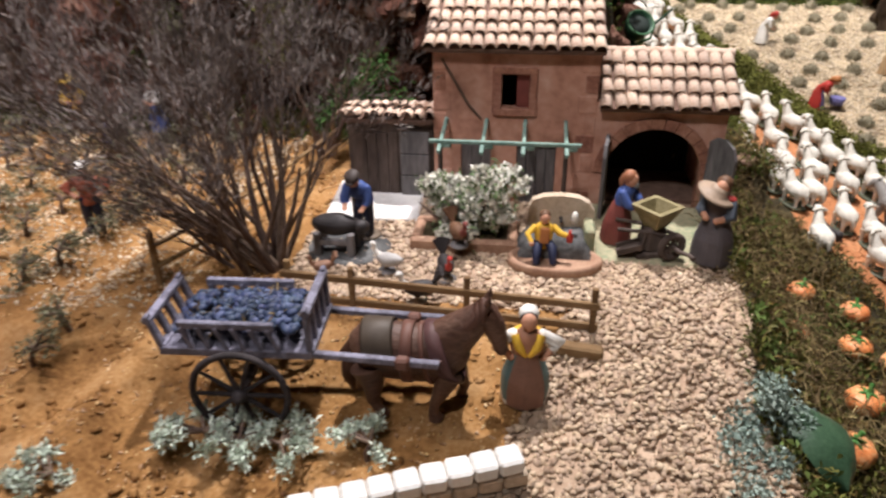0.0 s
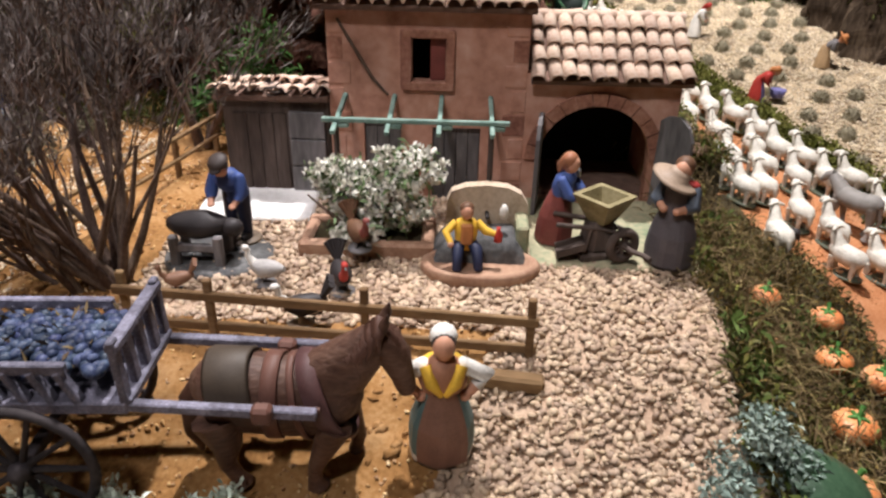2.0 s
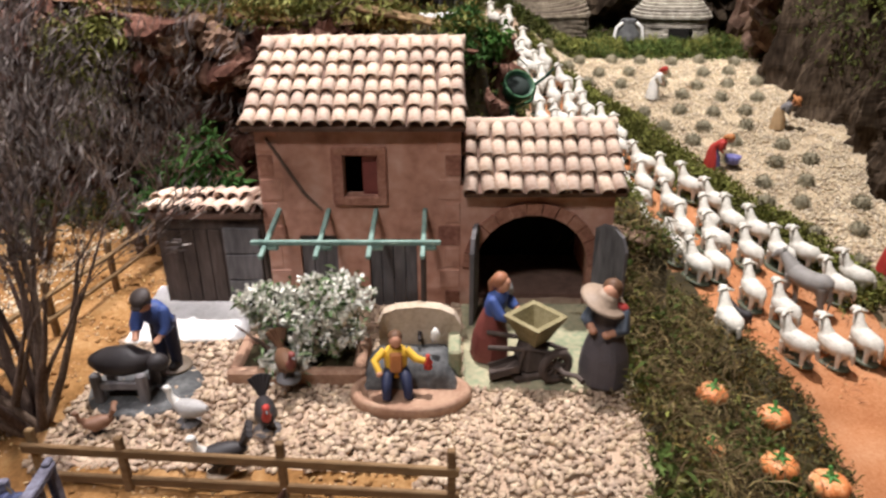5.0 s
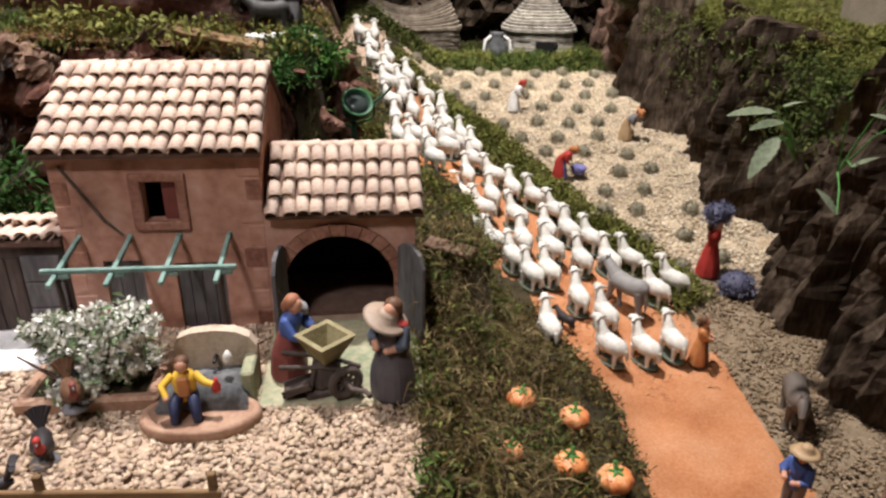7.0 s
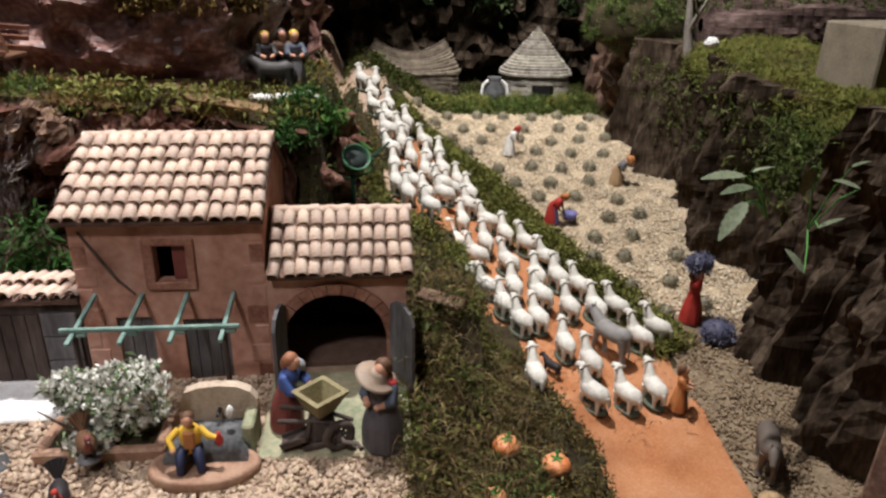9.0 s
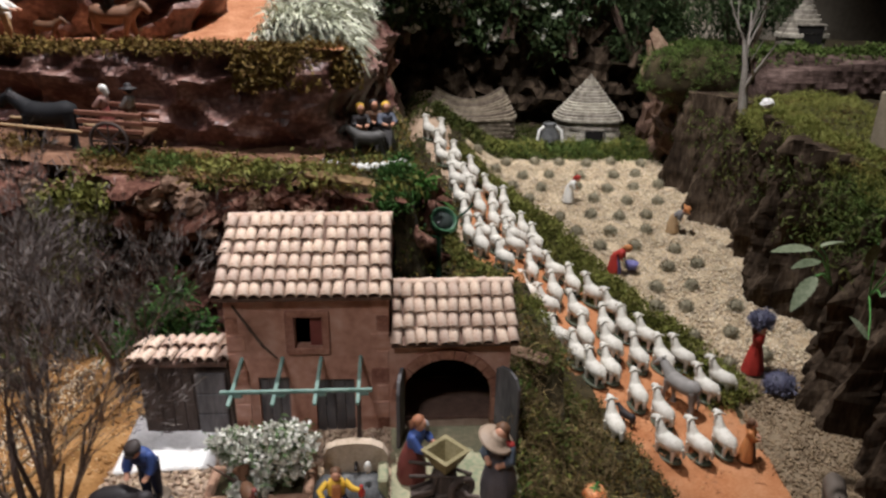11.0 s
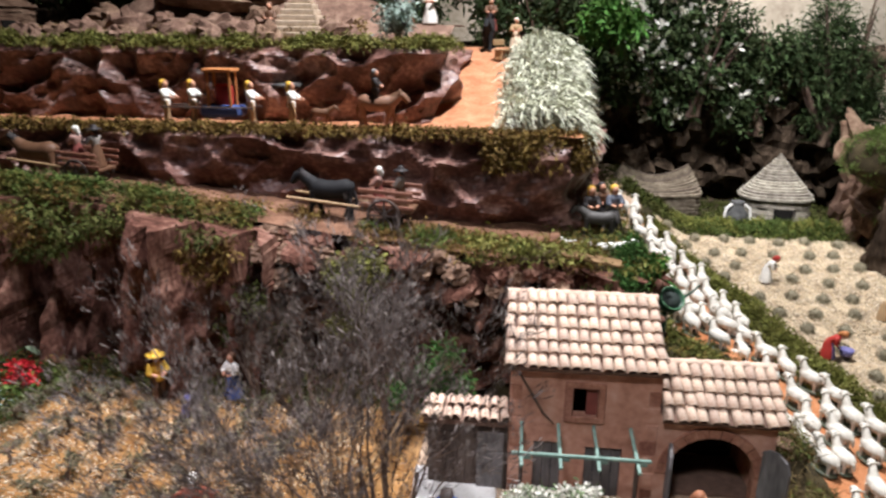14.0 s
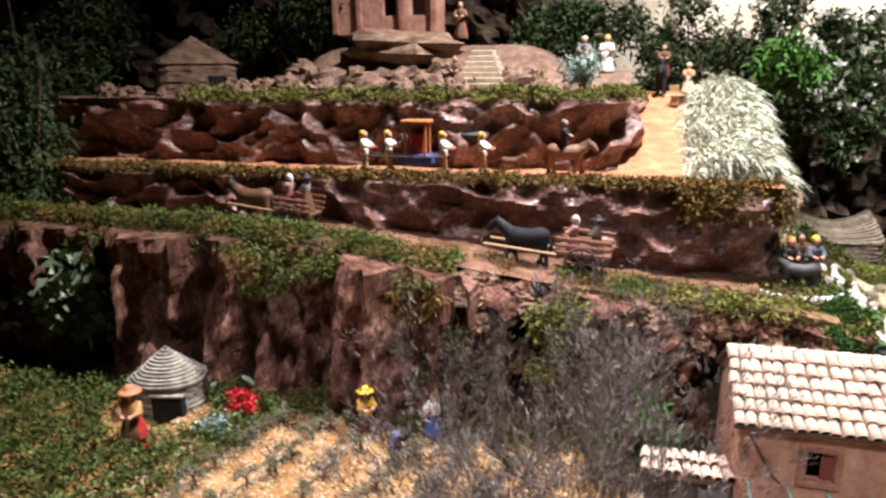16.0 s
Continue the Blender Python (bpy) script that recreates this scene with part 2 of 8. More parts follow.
BARROW = material("olive_barrow_wood", [(0.15, 0.12, 0.055), (0.24, 0.20, 0.10), (0.33, 0.28, 0.16)], 50, 0.75, 0.5)
# black for openings and interiors: their shade is put into the colour
BLACK = material("shade_black", [(0.006, 0.005, 0.004), (0.014, 0.012, 0.010)], 60, 0.95, 0.2)
PUMPKIN = material("pumpkin_skin", [(0.58, 0.14, 0.035), (0.72, 0.27, 0.10), (0.80, 0.55, 0.32)], 45, 0.45, 0.15, rand=0.08)
STALK = material("green_stalk", [(0.06, 0.20, 0.04), (0.12, 0.32, 0.08)], 90, 0.6, 0.2)
BIG_LEAF = material("smooth_green_leaf", [(0.022, 0.050, 0.026), (0.038, 0.080, 0.042), (0.06, 0.11, 0.06)], 40, 0.45, 0.3)
LEAF_BACK = leafy("back_leaf", [(0.017, 0.029, 0.011), (0.040, 0.060, 0.023), (0.085, 0.11, 0.045)])
WOOL = material("white_wool", [(0.50, 0.46, 0.385), (0.68, 0.64, 0.555), (0.77, 0.735, 0.66)], 110, 0.7, 0.8, 500, rand=0.06)
ROOM_WALL = material("rough_beige_wall", [(0.38, 0.31, 0.24), (0.54, 0.46, 0.37), (0.64, 0.56, 0.46)], 5, 0.95, 0.6, 40)
ROOM_DARK = material("dark_cloth", [(0.02, 0.017, 0.015), (0.04, 0.034, 0.03)], 8, 1.0, 0.3)
PAINTS = {}


def paint(name, r, g, b, rough=0.55):
    """Hand-painted clay: a slightly uneven coat."""
    if name not in PAINTS:
        PAINTS[name] = material("painted_" + name, [(r * 0.78, g * 0.78, b * 0.78), (r, g, b), (min(0.85, r * 1.12), min(0.85, g * 1.12), min(0.85, b * 1.12))], 70, rough, 0.15)
    return PAINTS[name]


BASE = paint("base_clay", 0.16, 0.12, 0.085)
SKIN = paint("skin", 0.55, 0.28, 0.18)
WHITE = paint("white", 0.75, 0.72, 0.66)
YELLOW = paint("yellow", 0.72, 0.44, 0.05)
BLUE = paint("blue", 0.06, 0.10, 0.28)
NAVY = paint("navy", 0.018, 0.022, 0.05)
RED = paint("red", 0.42, 0.04, 0.03)
MAROON = paint("maroon", 0.20, 0.055, 0.045)
GREY = paint("grey", 0.17, 0.16, 0.16)
BROWN = paint("brown", 0.13, 0.065, 0.035)
DARK = paint("dark", 0.03, 0.025, 0.025)
ORANGE = paint("orange", 0.50, 0.20, 0.07)
TAN = paint("tan", 0.42, 0.28, 0.15)
CREAM = paint("cream", 0.66, 0.55, 0.40)
HORSE = material("horse_coat", [(0.038, 0.018, 0.012), (0.085, 0.042, 0.028), (0.15, 0.085, 0.058)], 38, 0.5, 0.9, 420, stretch=(0.35, 1, 1))
CHESTNUT = paint("chestnut", 0.22, 0.115, 0.07)
BLACKISH = paint("black_horse", 0.010, 0.010, 0.011, 0.75)
LEATHER = paint("harness_leather", 0.12, 0.055, 0.04)
PIG = paint("grey_donkey", 0.27, 0.25, 0.23)
PURPLE = paint("purple", 0.16, 0.15, 0.34)


# ---- mesh tools ----
class Shape:
    """Collects faces with a material slot each, and links them as one mesh object."""

    def __init__(self):
        self.v, self.f, self.m, self.s = [], [], [], []

    def add(self, verts, faces, mat=0, smooth=False):
        o = len(self.v)
        self.v.extend(tuple(p) for p in verts)
        for f in faces:
            self.f.append([o + i for i in f])
            self.m.append(mat)
            self.s.append(smooth)

    def box(self, c, size, mat=0, rot=None, bevel=0.0006, taper=1.0):
        """A box with chamfered edges; taper scales its top."""
        hx, hy, hz = size[0] / 2, size[1] / 2, size[2] / 2
        b = min(bevel, hx * 0.6, hy * 0.6, hz * 0.6)
        vs, idx = [], {}
        for sx in (-1, 1):
            for sy in (-1, 1):
                for sz in (-1, 1):
                    k = taper if sz > 0 else 1.0
                    for ax in range(3):
                        p = [sx * (hx - (b if ax != 0 else 0)) * k, sy * (hy - (b if ax != 1 else 0)) * k, sz * (hz - (b if ax != 2 else 0))]
                        idx[sx, sy, sz, ax] = len(vs)
                        vs.append(Vector(p))
        fs = []
        for ax in range(3):
            o1, o2 = [a for a in range(3) if a != ax]
            for s in (-1, 1):
                ring = []
                for a, d in ((-1, -1), (1, -1), (1, 1), (-1, 1)):
                    k = [0, 0, 0]
                    k[ax], k[o1], k[o2] = s, a, d
                    ring.append(idx[k[0], k[1], k[2], ax])
                flip = (s > 0) == (ax == 1)
                fs.append(ring[::-1] if flip else ring)
        for ax in range(3):
            o1, o2 = [a for a in range(3) if a != ax]
            for a in (-1, 1):
                for d in (-1, 1):
                    k0, k1 = [0, 0, 0], [0, 0, 0]
                    k0[ax], k1[ax] = -1, 1
                    k0[o1] = k1[o1] = a
                    k0[o2] = k1[o2] = d
                    ring = [idx[(*k0, o1)], idx[(*k1, o1)], idx[(*k1, o2)], idx[(*k0, o2)]]
                    fs.append(ring if (a * d > 0) == (ax != 1) else ring[::-1])
        for sx in (-1, 1):
            for sy in (-1, 1):
                for sz in (-1, 1):
                    ring = [idx[sx, sy, sz, a] for a in range(3)]
                    fs.append(ring if sx * sy * sz > 0 else ring[::-1])
        r = rot or Matrix.Identity(3)
        c = Vector(c)
        self.add([c + r @ p for p in vs], fs, mat)

    def ball(self, c, r, mat=0, n=10, m=7, rot=None, lump=0.0):
        """An ellipsoid with half axes r."""
        if not isinstance(r, (tuple, list)):
            r = (r, r, r)
        c, vs, fs = Vector(c), [], []
        q = rot or Matrix.Identity(3)
        vs.append(Vector((0, 0, -r[2])))
        for j in range(1, m):
            a = -math.pi / 2 + math.pi * j / m
            for i in range(n):
                b = 2 * math.pi * i / n
                vs.append(Vector((math.cos(a) * math.cos(b) * r[0], math.cos(a) * math.sin(b) * r[1], math.sin(a) * r[2])))
        vs.append(Vector((0, 0, r[2])))
        for i in range(n):
            fs.append((0, 1 + (i + 1) % n, 1 + i))
            fs.append((len(vs) - 1, len(vs) - 1 - n + i, len(vs) - 1 - n + (i + 1) % n))
            for j in range(m - 2):
                a, b = 1 + j * n + i, 1 + j * n + (i + 1) % n
                fs.append((a, b, b + n, a + n))
        if lump:
            vs = [p * (1 + lump * noise.noise((c + p) * 3.0 / max(r))) for p in vs]
        self.add([c + q @ p for p in vs], fs, mat, True)

    def tube(self, pts, radii, mat=0, n=8, caps=True, flat=1.0):
        """A round bar through points, with a radius at each."""
        pts = [Vector(p) for p in pts]
        if not isinstance(radii, (tuple, list)):
            radii = [radii] * len(pts)
        vs, fs = [], []
        side = None
        for i, p in enumerate(pts):
            d = (pts[min(i + 1, len(pts) - 1)] - pts[max(i - 1, 0)]).normalized()
            if side is None:
                side = d.cross(Vector((0.31, 0.87, 0.4))).normalized()
            side = (side - d * side.dot(d)).normalized()
            up = d.cross(side)
            for k in range(n):
                a = 2 * math.pi * k / n
                vs.append(p + radii[i] * (side * math.cos(a) + up * math.sin(a) * flat))
        for i in range(len(pts) - 1):
            for k in range(n):
                a, b = i * n + k, i * n + (k + 1) % n
                fs.append((a, b, b + n, a + n))
        self.add(vs, fs, mat, True)
        if caps:
            self.add(vs[:n], [tuple(range(n))[::-1]], mat)
            self.add(vs[-n:], [tuple(range(n))], mat)

    def lathe(self, profile, c=(0, 0, 0), mat=0, n=16, sx=1.0, sy=1.0, wob=0.0, rot=None):
        """A turned shape: profile of (radius, height)."""
        c, vs, fs = Vector(c), [], []
        q = rot or Matrix.Identity(3)
        for r, h in profile:
            for k in range(n):
                a = 2 * math.pi * k / n
                w = 1 + wob * math.sin(a * 5 + h * 90)
                vs.append(c + q @ Vector((r * w * sx * math.cos(a), r * w * sy * math.sin(a), h)))
        for i in range(len(profile) - 1):
            for k in range(n):
                a, b = i * n + k, i * n + (k + 1) % n
                fs.append((a, b, b + n, a + n))
        fs.append(tuple(range(n))[::-1])
        fs.append(tuple(range(len(vs) - n, len(vs))))
        self.add(vs, fs, mat, True)

    def prism(self, outline, depth, mat=0, to=None):
        """An outline of (x, z) pushed along y by depth."""
        n = len(outline)
        vs = [Vector((x, 0, z)) for x, z in outline] + [Vector((x, depth, z)) for x, z in outline]
        fs = [tuple(range(n)), tuple(range(2 * n - 1, n - 1, -1))] + [(i, i + n, (i + 1) % n + n, (i + 1) % n) for i in range(n)]
        m = to or Matrix.Identity(4)
        self.add([m @ p for p in vs], fs, mat)

    def mesh(self, name, mats):
        me = bpy.data.meshes.new(name)
        me.from_pydata(self.v, [], self.f)
        for m in mats if isinstance(mats, (tuple, list)) else [mats]:
            me.materials.append(m)
        me.polygons.foreach_set("material_index", self.m)
        me.polygons.foreach_set("use_smooth", self.s)
        me.update()
        return me

    def obj(self, name, mats, parent=None, at=None, label=""):
        ob = new(name, self.mesh(name, mats))
        if parent:
            ob.parent = parent
        if at is not None:
            ob.matrix_basis = at
        return tagged(ob, label) if label else ob


def thing(name, at, label, category, group="", kind=""):
    ob = new(name)
    ob.empty_display_size = 0.02
    ob.matrix_basis = at
    return tagged(ob, label, category, group, kind)


def ss(a, b, x):
    """A smooth step from 0 at a to 1 at b (a may be the larger)."""
    t = min(1.0, max(0.0, (x - a) / (b - a)))
    return t * t * (3 - 2 * t)


def lerp_path(path, u):
    """A point along a polyline, u from 0 to 1 by length."""
    seg = [(Vector(b) - Vector(a)).length for a, b in zip(path, path[1:])]
    d = u * sum(seg)
    for (a, b), s in zip(zip(path, path[1:]), seg):
        if d <= s + 1e-9:
            return Vector(a).lerp(Vector(b), d / max(s, 1e-9)), (Vector(b) - Vector(a)).normalized()
        d -= s
    return Vector(path[-1]), (Vector(path[-1]) - Vector(path[-2])).normalized()




def leaves(name, centers, mat, length, width, up=0.3, droop=0.0, seed=1, label="", category="", kind="stuff", parent=None, per=1, spread=0.0, bias=None, dirs=None):
    """Many small bent leaves as one mesh: per leaves round each centre, pointing anywhere with a lean upwards."""
    r = np.random.default_rng(seed)
    c = np.repeat(np.asarray(centers, float), per, axis=0)
    n = len(c)
    c = c + r.normal(0, 1, (n, 3)) * spread
    d = r.normal(0, 1, (n, 3))
    d[:, 2] = d[:, 2] + up * 2
    if bias:
        d = d * 0.8 + np.array(bias)
    if dirs is not None:
        d = d * 0.30 + np.repeat(np.asarray(dirs, float), per, axis=0)
    d /= np.linalg.norm(d, axis=1)[:, None]
    s = np.cross(d, r.normal(0, 1, (n, 3)))
    s /= np.linalg.norm(s, axis=1)[:, None]
    ln = length * r.uniform(0.5, 1.3, n)[:, None]
    w = width * r.uniform(0.6, 1.3, n)[:, None]
    tip = c + d * ln
    tip[:, 2] -= (droop * ln[:, 0])
    mid = c + d * ln * 0.55
    v = np.stack([c, mid + s * w * 0.5, tip, mid - s * w * 0.5], 1).reshape(-1, 3)
    me = bpy.data.meshes.new(name)
    me.vertices.add(4 * n)
    me.vertices.foreach_set("co", v.ravel())
    me.loops.add(4 * n)
    me.loops.foreach_set("vertex_index", np.arange(4 * n))
    me.polygons.add(n)
    me.polygons.foreach_set("loop_start", np.arange(0, 4 * n, 4))
    me.polygons.foreach_set("loop_total", np.full(n, 4))
    me.materials.append(mat)
    me.update()
    me.validate()
    ob = new(name, me)
    if parent:
        ob.parent = parent
    return tagged(ob, label, category, "", kind)


def pebbles(name, pts, size, mat, label, seed=2):
    """Loose angular stones as one mesh of stuff."""
    r = np.random.default_rng(seed)
    base = np.array([(1, 0, 0), (-1, 0, 0), (0, 1, 0), (0, -1, 0), (0, 0, 1), (0, 0, -1), (.62, .62, .5), (-.6, .62, .5), (-.62, -.6, .5), (.6, -.62, .5)], float)
    tri = np.array([(6, 4, 9), (6, 7, 4), (7, 8, 4), (8, 9, 4), (0, 6, 9), (2, 7, 6), (1, 8, 7), (3, 9, 8), (0, 2, 6), (2, 1, 7), (1, 3, 8), (3, 0, 9), (0, 5, 2), (2, 5, 1), (1, 5, 3), (3, 5, 0)])
    pts = np.asarray(pts, float)
    n = len(pts)
    q = r.normal(0, 1, (n, 4)) * np.array([1, 0.4, 0.4, 1])
    q /= np.linalg.norm(q, axis=1)[:, None]
    w, x, y, z = q.T
    R = np.stack([np.stack([1 - 2 * (y * y + z * z), 2 * (x * y - z * w), 2 * (x * z + y * w)], 1), np.stack([2 * (x * y + z * w), 1 - 2 * (x * x + z * z), 2 * (y * z - x * w)], 1), np.stack([2 * (x * z - y * w), 2 * (y * z + x * w), 1 - 2 * (x * x + y * y)], 1)], 1)
    sc = size * r.uniform(0.5, 1.2, (n, 1, 1)) * np.array([1.0, 0.75, 0.5]) * r.uniform(0.8, 1.2, (n, 1, 3))
    loc = base[None] * sc * r.uniform(0.8, 1.15, (n, 10, 1))
    v = np.einsum("nij,nkj->nki", R, loc) + pts[:, None, :]
    f = (tri[None] + 10 * np.arange(n)[:, None, None]).reshape(-1)
    k = 16 * n
    me = bpy.data.meshes.new(name)
    me.vertices.add(10 * n)
    me.vertices.foreach_set("co", v.ravel())
    me.loops.add(3 * k)
    me.loops.foreach_set("vertex_index", f)
    me.polygons.add(k)
    me.polygons.foreach_set("loop_start", np.arange(0, 3 * k, 3))
    me.polygons.foreach_set("loop_total", np.full(k, 3))
    me.materials.append(mat)
    me.update()
    me.validate()
    return tagged(new(name, me), label, "gravel", "", "stuff")


# ---- the lie of the land ----
# the sheep road: y, its middle, its half width, the field side of the hedge
ROAD = ((0.6, 0.645, 0.088, 0.80), (0.80, 0.640, 0.088, 0.80), (0.93, 0.612, 0.105, 0.77), (1.05, 0.605, 0.105, 0.735), (1.13, 0.555, 0.098, 0.715), (1.21, 0.518, 0.088, 0.680), (1.29, 0.480, 0.098, 0.635), (1.36, 0.425, 0.100, 0.614), (1.46, 0.398, 0.096, 0.597), (1.55, 0.396, 0.088, 0.564), (1.65, 0.370, 0.070, 0.522), (1.73, 0.322, 0.047, 0.490), (1.82, 0.276, 0.028, 0.430), (1.9, 0.267, 0.026, 0.375), (2.1, 0.275, 0.026, 0.345))


def road_at(y, k):
    """The middle (1) or the half width (2) of the sheep road."""
    for a, b in zip(ROAD, ROAD[1:]):
        if y <= b[0]:
            return a[k] + (b[k] - a[k]) * max(0.0, y - a[0]) / (b[0] - a[0])
    return ROAD[-1][k]


def road_x(y):
    return road_at(y, 1)


def hedge_x(y):
    """The field side of the hedge beside the road."""
    return road_at(y, 3)


def terrace_1(x):
    return 0.25 + 0.080 * ss(0.1, -1.0, x)


def bank_x(y):
    """The edge of the yard."""
    return 0.292 + 0.008 * math.sin(y * 23) + 0.02 * ss(0.62, 0.9, y)


def land(x, y):
    low = max(-0.175, -0.104 + 0.16 * (min(y, 2.04) - 1.068))
    low += (0.055 * ss(1.1, 1.3, y) + 0.06 * ss(1.35, 2.0, y)) * ss(0.48, 0.27, x)
    yard = 0.003 - 0.034 * ss(0.57, 0.42, y) - 0.03 * ss(0.42, 0.2, y)
    field = 0.012 + 0.012 * ss(-0.4, -0.9, x) - 0.02 * ss(0.55, 0.4, y) + 0.0075 * math.cos((x - 0.16 * (y - 0.72) + 0.80) * 2 * math.pi / 0.085)
    up = yard + (field - yard) * ss(-0.16, -0.26, x)
    k = 0.19 * ss(0.02, -0.12, x)
    k = max(k, 0.10 * ss(0.27, 0.20, x))
    edge = road_at(y, 1) - road_at(y, 2)
    hill = 0.235 * ss(0.96 + k, 1.06 + k, y) * ss(min(0.36 - 0.12 * ss(1.0, 1.1, y), edge - 0.015), min(0.22 - 0.04 * ss(1.0, 1.1, y), edge - 0.10), x)
    hill = hill + (0.15 * ss(edge - 0.005, edge - 0.07, x) - hill) * ss(1.45, 1.75, y) * ss(0.1, 0.3, x) if y > 1.45 else hill
    e = bank_x(y)
    e += (min(e, edge - 0.115) - e) * ss(1.0, 1.2, y)
    up += 0.008 * math.exp(-((x - 0.02) / 0.14) ** 2 - ((y - 0.45) / 0.06) ** 2)
    w = ss(e, e + 0.115, x)
    if y < 1.0:
        w2 = 0.70 * w + 0.30 * ss(e + 0.16, e + 0.30, x)
        w += (w2 - w) * ss(1.0, 0.85, y)
    z = up * (1 - w) + low * w
    z = max(z, hill) if x < 0.42 and y > 0.93 else z
    return z


def zone(x, y):
    """Which ground cover lies at a place: 0 soil, 1 gravel, 2 moss, 3 red path, 4 pale grit, 5 brown grit."""
    e = bank_x(y)
    j = 0.012 * noise.noise((x * 30, y * 30, 0.3))
    if y > 0.93 + 0.07 * ss(0.0, -0.2, x) and x < min(0.36, road_at(y, 1) - road_at(y, 2) - 0.004) and y < 1.9:
        return 2
    if x < e + j * 0.5:
        left = -0.165 if y > 0.56 else 0.085 + 0.35 * (0.47 - y) * -0.35 + 0.03 * ss(0.5, 0.56, y)
        if y > 0.545 and x > left:
            return 1
        return 1 if y <= 0.545 and x > 0.105 - 0.25 * (0.50 - y) + j else 0
    rx = road_x(y)
    half = road_at(y, 2)
    if abs(x - rx + j) < half:
        return 3
    if x < rx:
        return 2
    if x < rx + half + (hedge_x(y) - rx - half) * ss(0.93, 1.05, y) + j:
        return 2
    if y > 2.0 + j:
        return 2
    return 5 if y < 1.08 + 4 * j else 4


# ---- large structure ----
def build_ground():
    x0, x1, y0, y1, st = -1.75, 1.65, -0.12, 2.75, 0.0105
    nx, ny = int((x1 - x0) / st), int((y1 - y0) / st)
    sh = Shape()
    vs = []
    for j in range(ny + 1):
        y = y0 + j * st
        for i in range(nx + 1):
            x = x0 + i * st
            k = 0.004 if x < bank_x(y) else 0.006
            vs.append((x, y, land(x, y) + k * noise.noise((x * 22, y * 22, 0)) + 0.0015 * noise.noise((x * 90, y * 90, 4))))
    sh.v = vs
    for j in range(ny):
        y = y0 + (j + 0.5) * st
        for i in range(nx):
            a = j * (nx + 1) + i
            sh.f.append((a, a + 1, a + nx + 2, a + nx + 1))
            sh.m.append(zone(x0 + (i + 0.5) * st, y))
            sh.s.append(True)
    ob = sh.obj("ground", [SOIL, GRAVEL_BED, MOSS_BED, RED_PATH, SAND_BED, BROWN_BED])
    return tagged(ob, "modelled ground of ochre soil, gravel, moss and red clay path", "ground", "", "structure")


def crumple(name, path, z0, z1, mat, label, amp=0.05, step=0.0065, seed=1):
    """A rock face like crumpled stiff paper: long folds with sharp crests and deep hollows."""
    length = sum((Vector(b) - Vector(a)).length for a, b in zip(path, path[1:]))
    nu, nv = int(length / step), 26
    vs, rear = [], []
    for i in range(nu + 1):
        p, d = lerp_path(path, i / nu)
        lo, hi = z0(p.x, p.y), z1(p.x, p.y)
        side = Vector((d.y, -d.x, 0))
        for j in range(nv + 1):
            t = j / nv
            z = lo + (hi - lo) * t
            s = i / nu * length
            w = 0.8 * noise.noise((s * 6 + seed, z * 9, 2))
            big, _ = noise.voronoi((s * 9.5 + w + seed * 7, z * 17 - s * 3.0 + w, seed))
            small, _ = noise.voronoi((s * 21 - w + seed * 3, z * 34 + s * 5, seed + 5))
            h = 1.55 * big[0] - 0.75 + 0.38 * small[0] + 0.35 * noise.noise((s * 4, z * 5, seed + 3)) + 0.08 * noise.noise((s * 34, z * 46, seed + 9))
            h *= 1 - 0.75 * ss(0.86, 1.0, t)
            vs.append(Vector((p.x, p.y, z + 0.45 * amp * h * ss(1.0, 0.8, t))) + side * amp * h)
        rear.append(Vector((p.x, p.y, hi - 0.004)) - side * 0.10)
    n = nv + 1
    sh = Shape()
    sh.add(vs, [(i * n + j, (i + 1) * n + j, (i + 1) * n + j + 1, i * n + j + 1) for i in range(nu) for j in range(nv)], 0, False)
    top = [vs[i * n + nv] for i in range(nu + 1)]
    sh.add(top + rear, [(i, i + 1, i + nu + 2, i + nu + 1) for i in range(nu)], 0)
    return tagged(sh.obj(name, mat), label, "rock face", "", "structure")


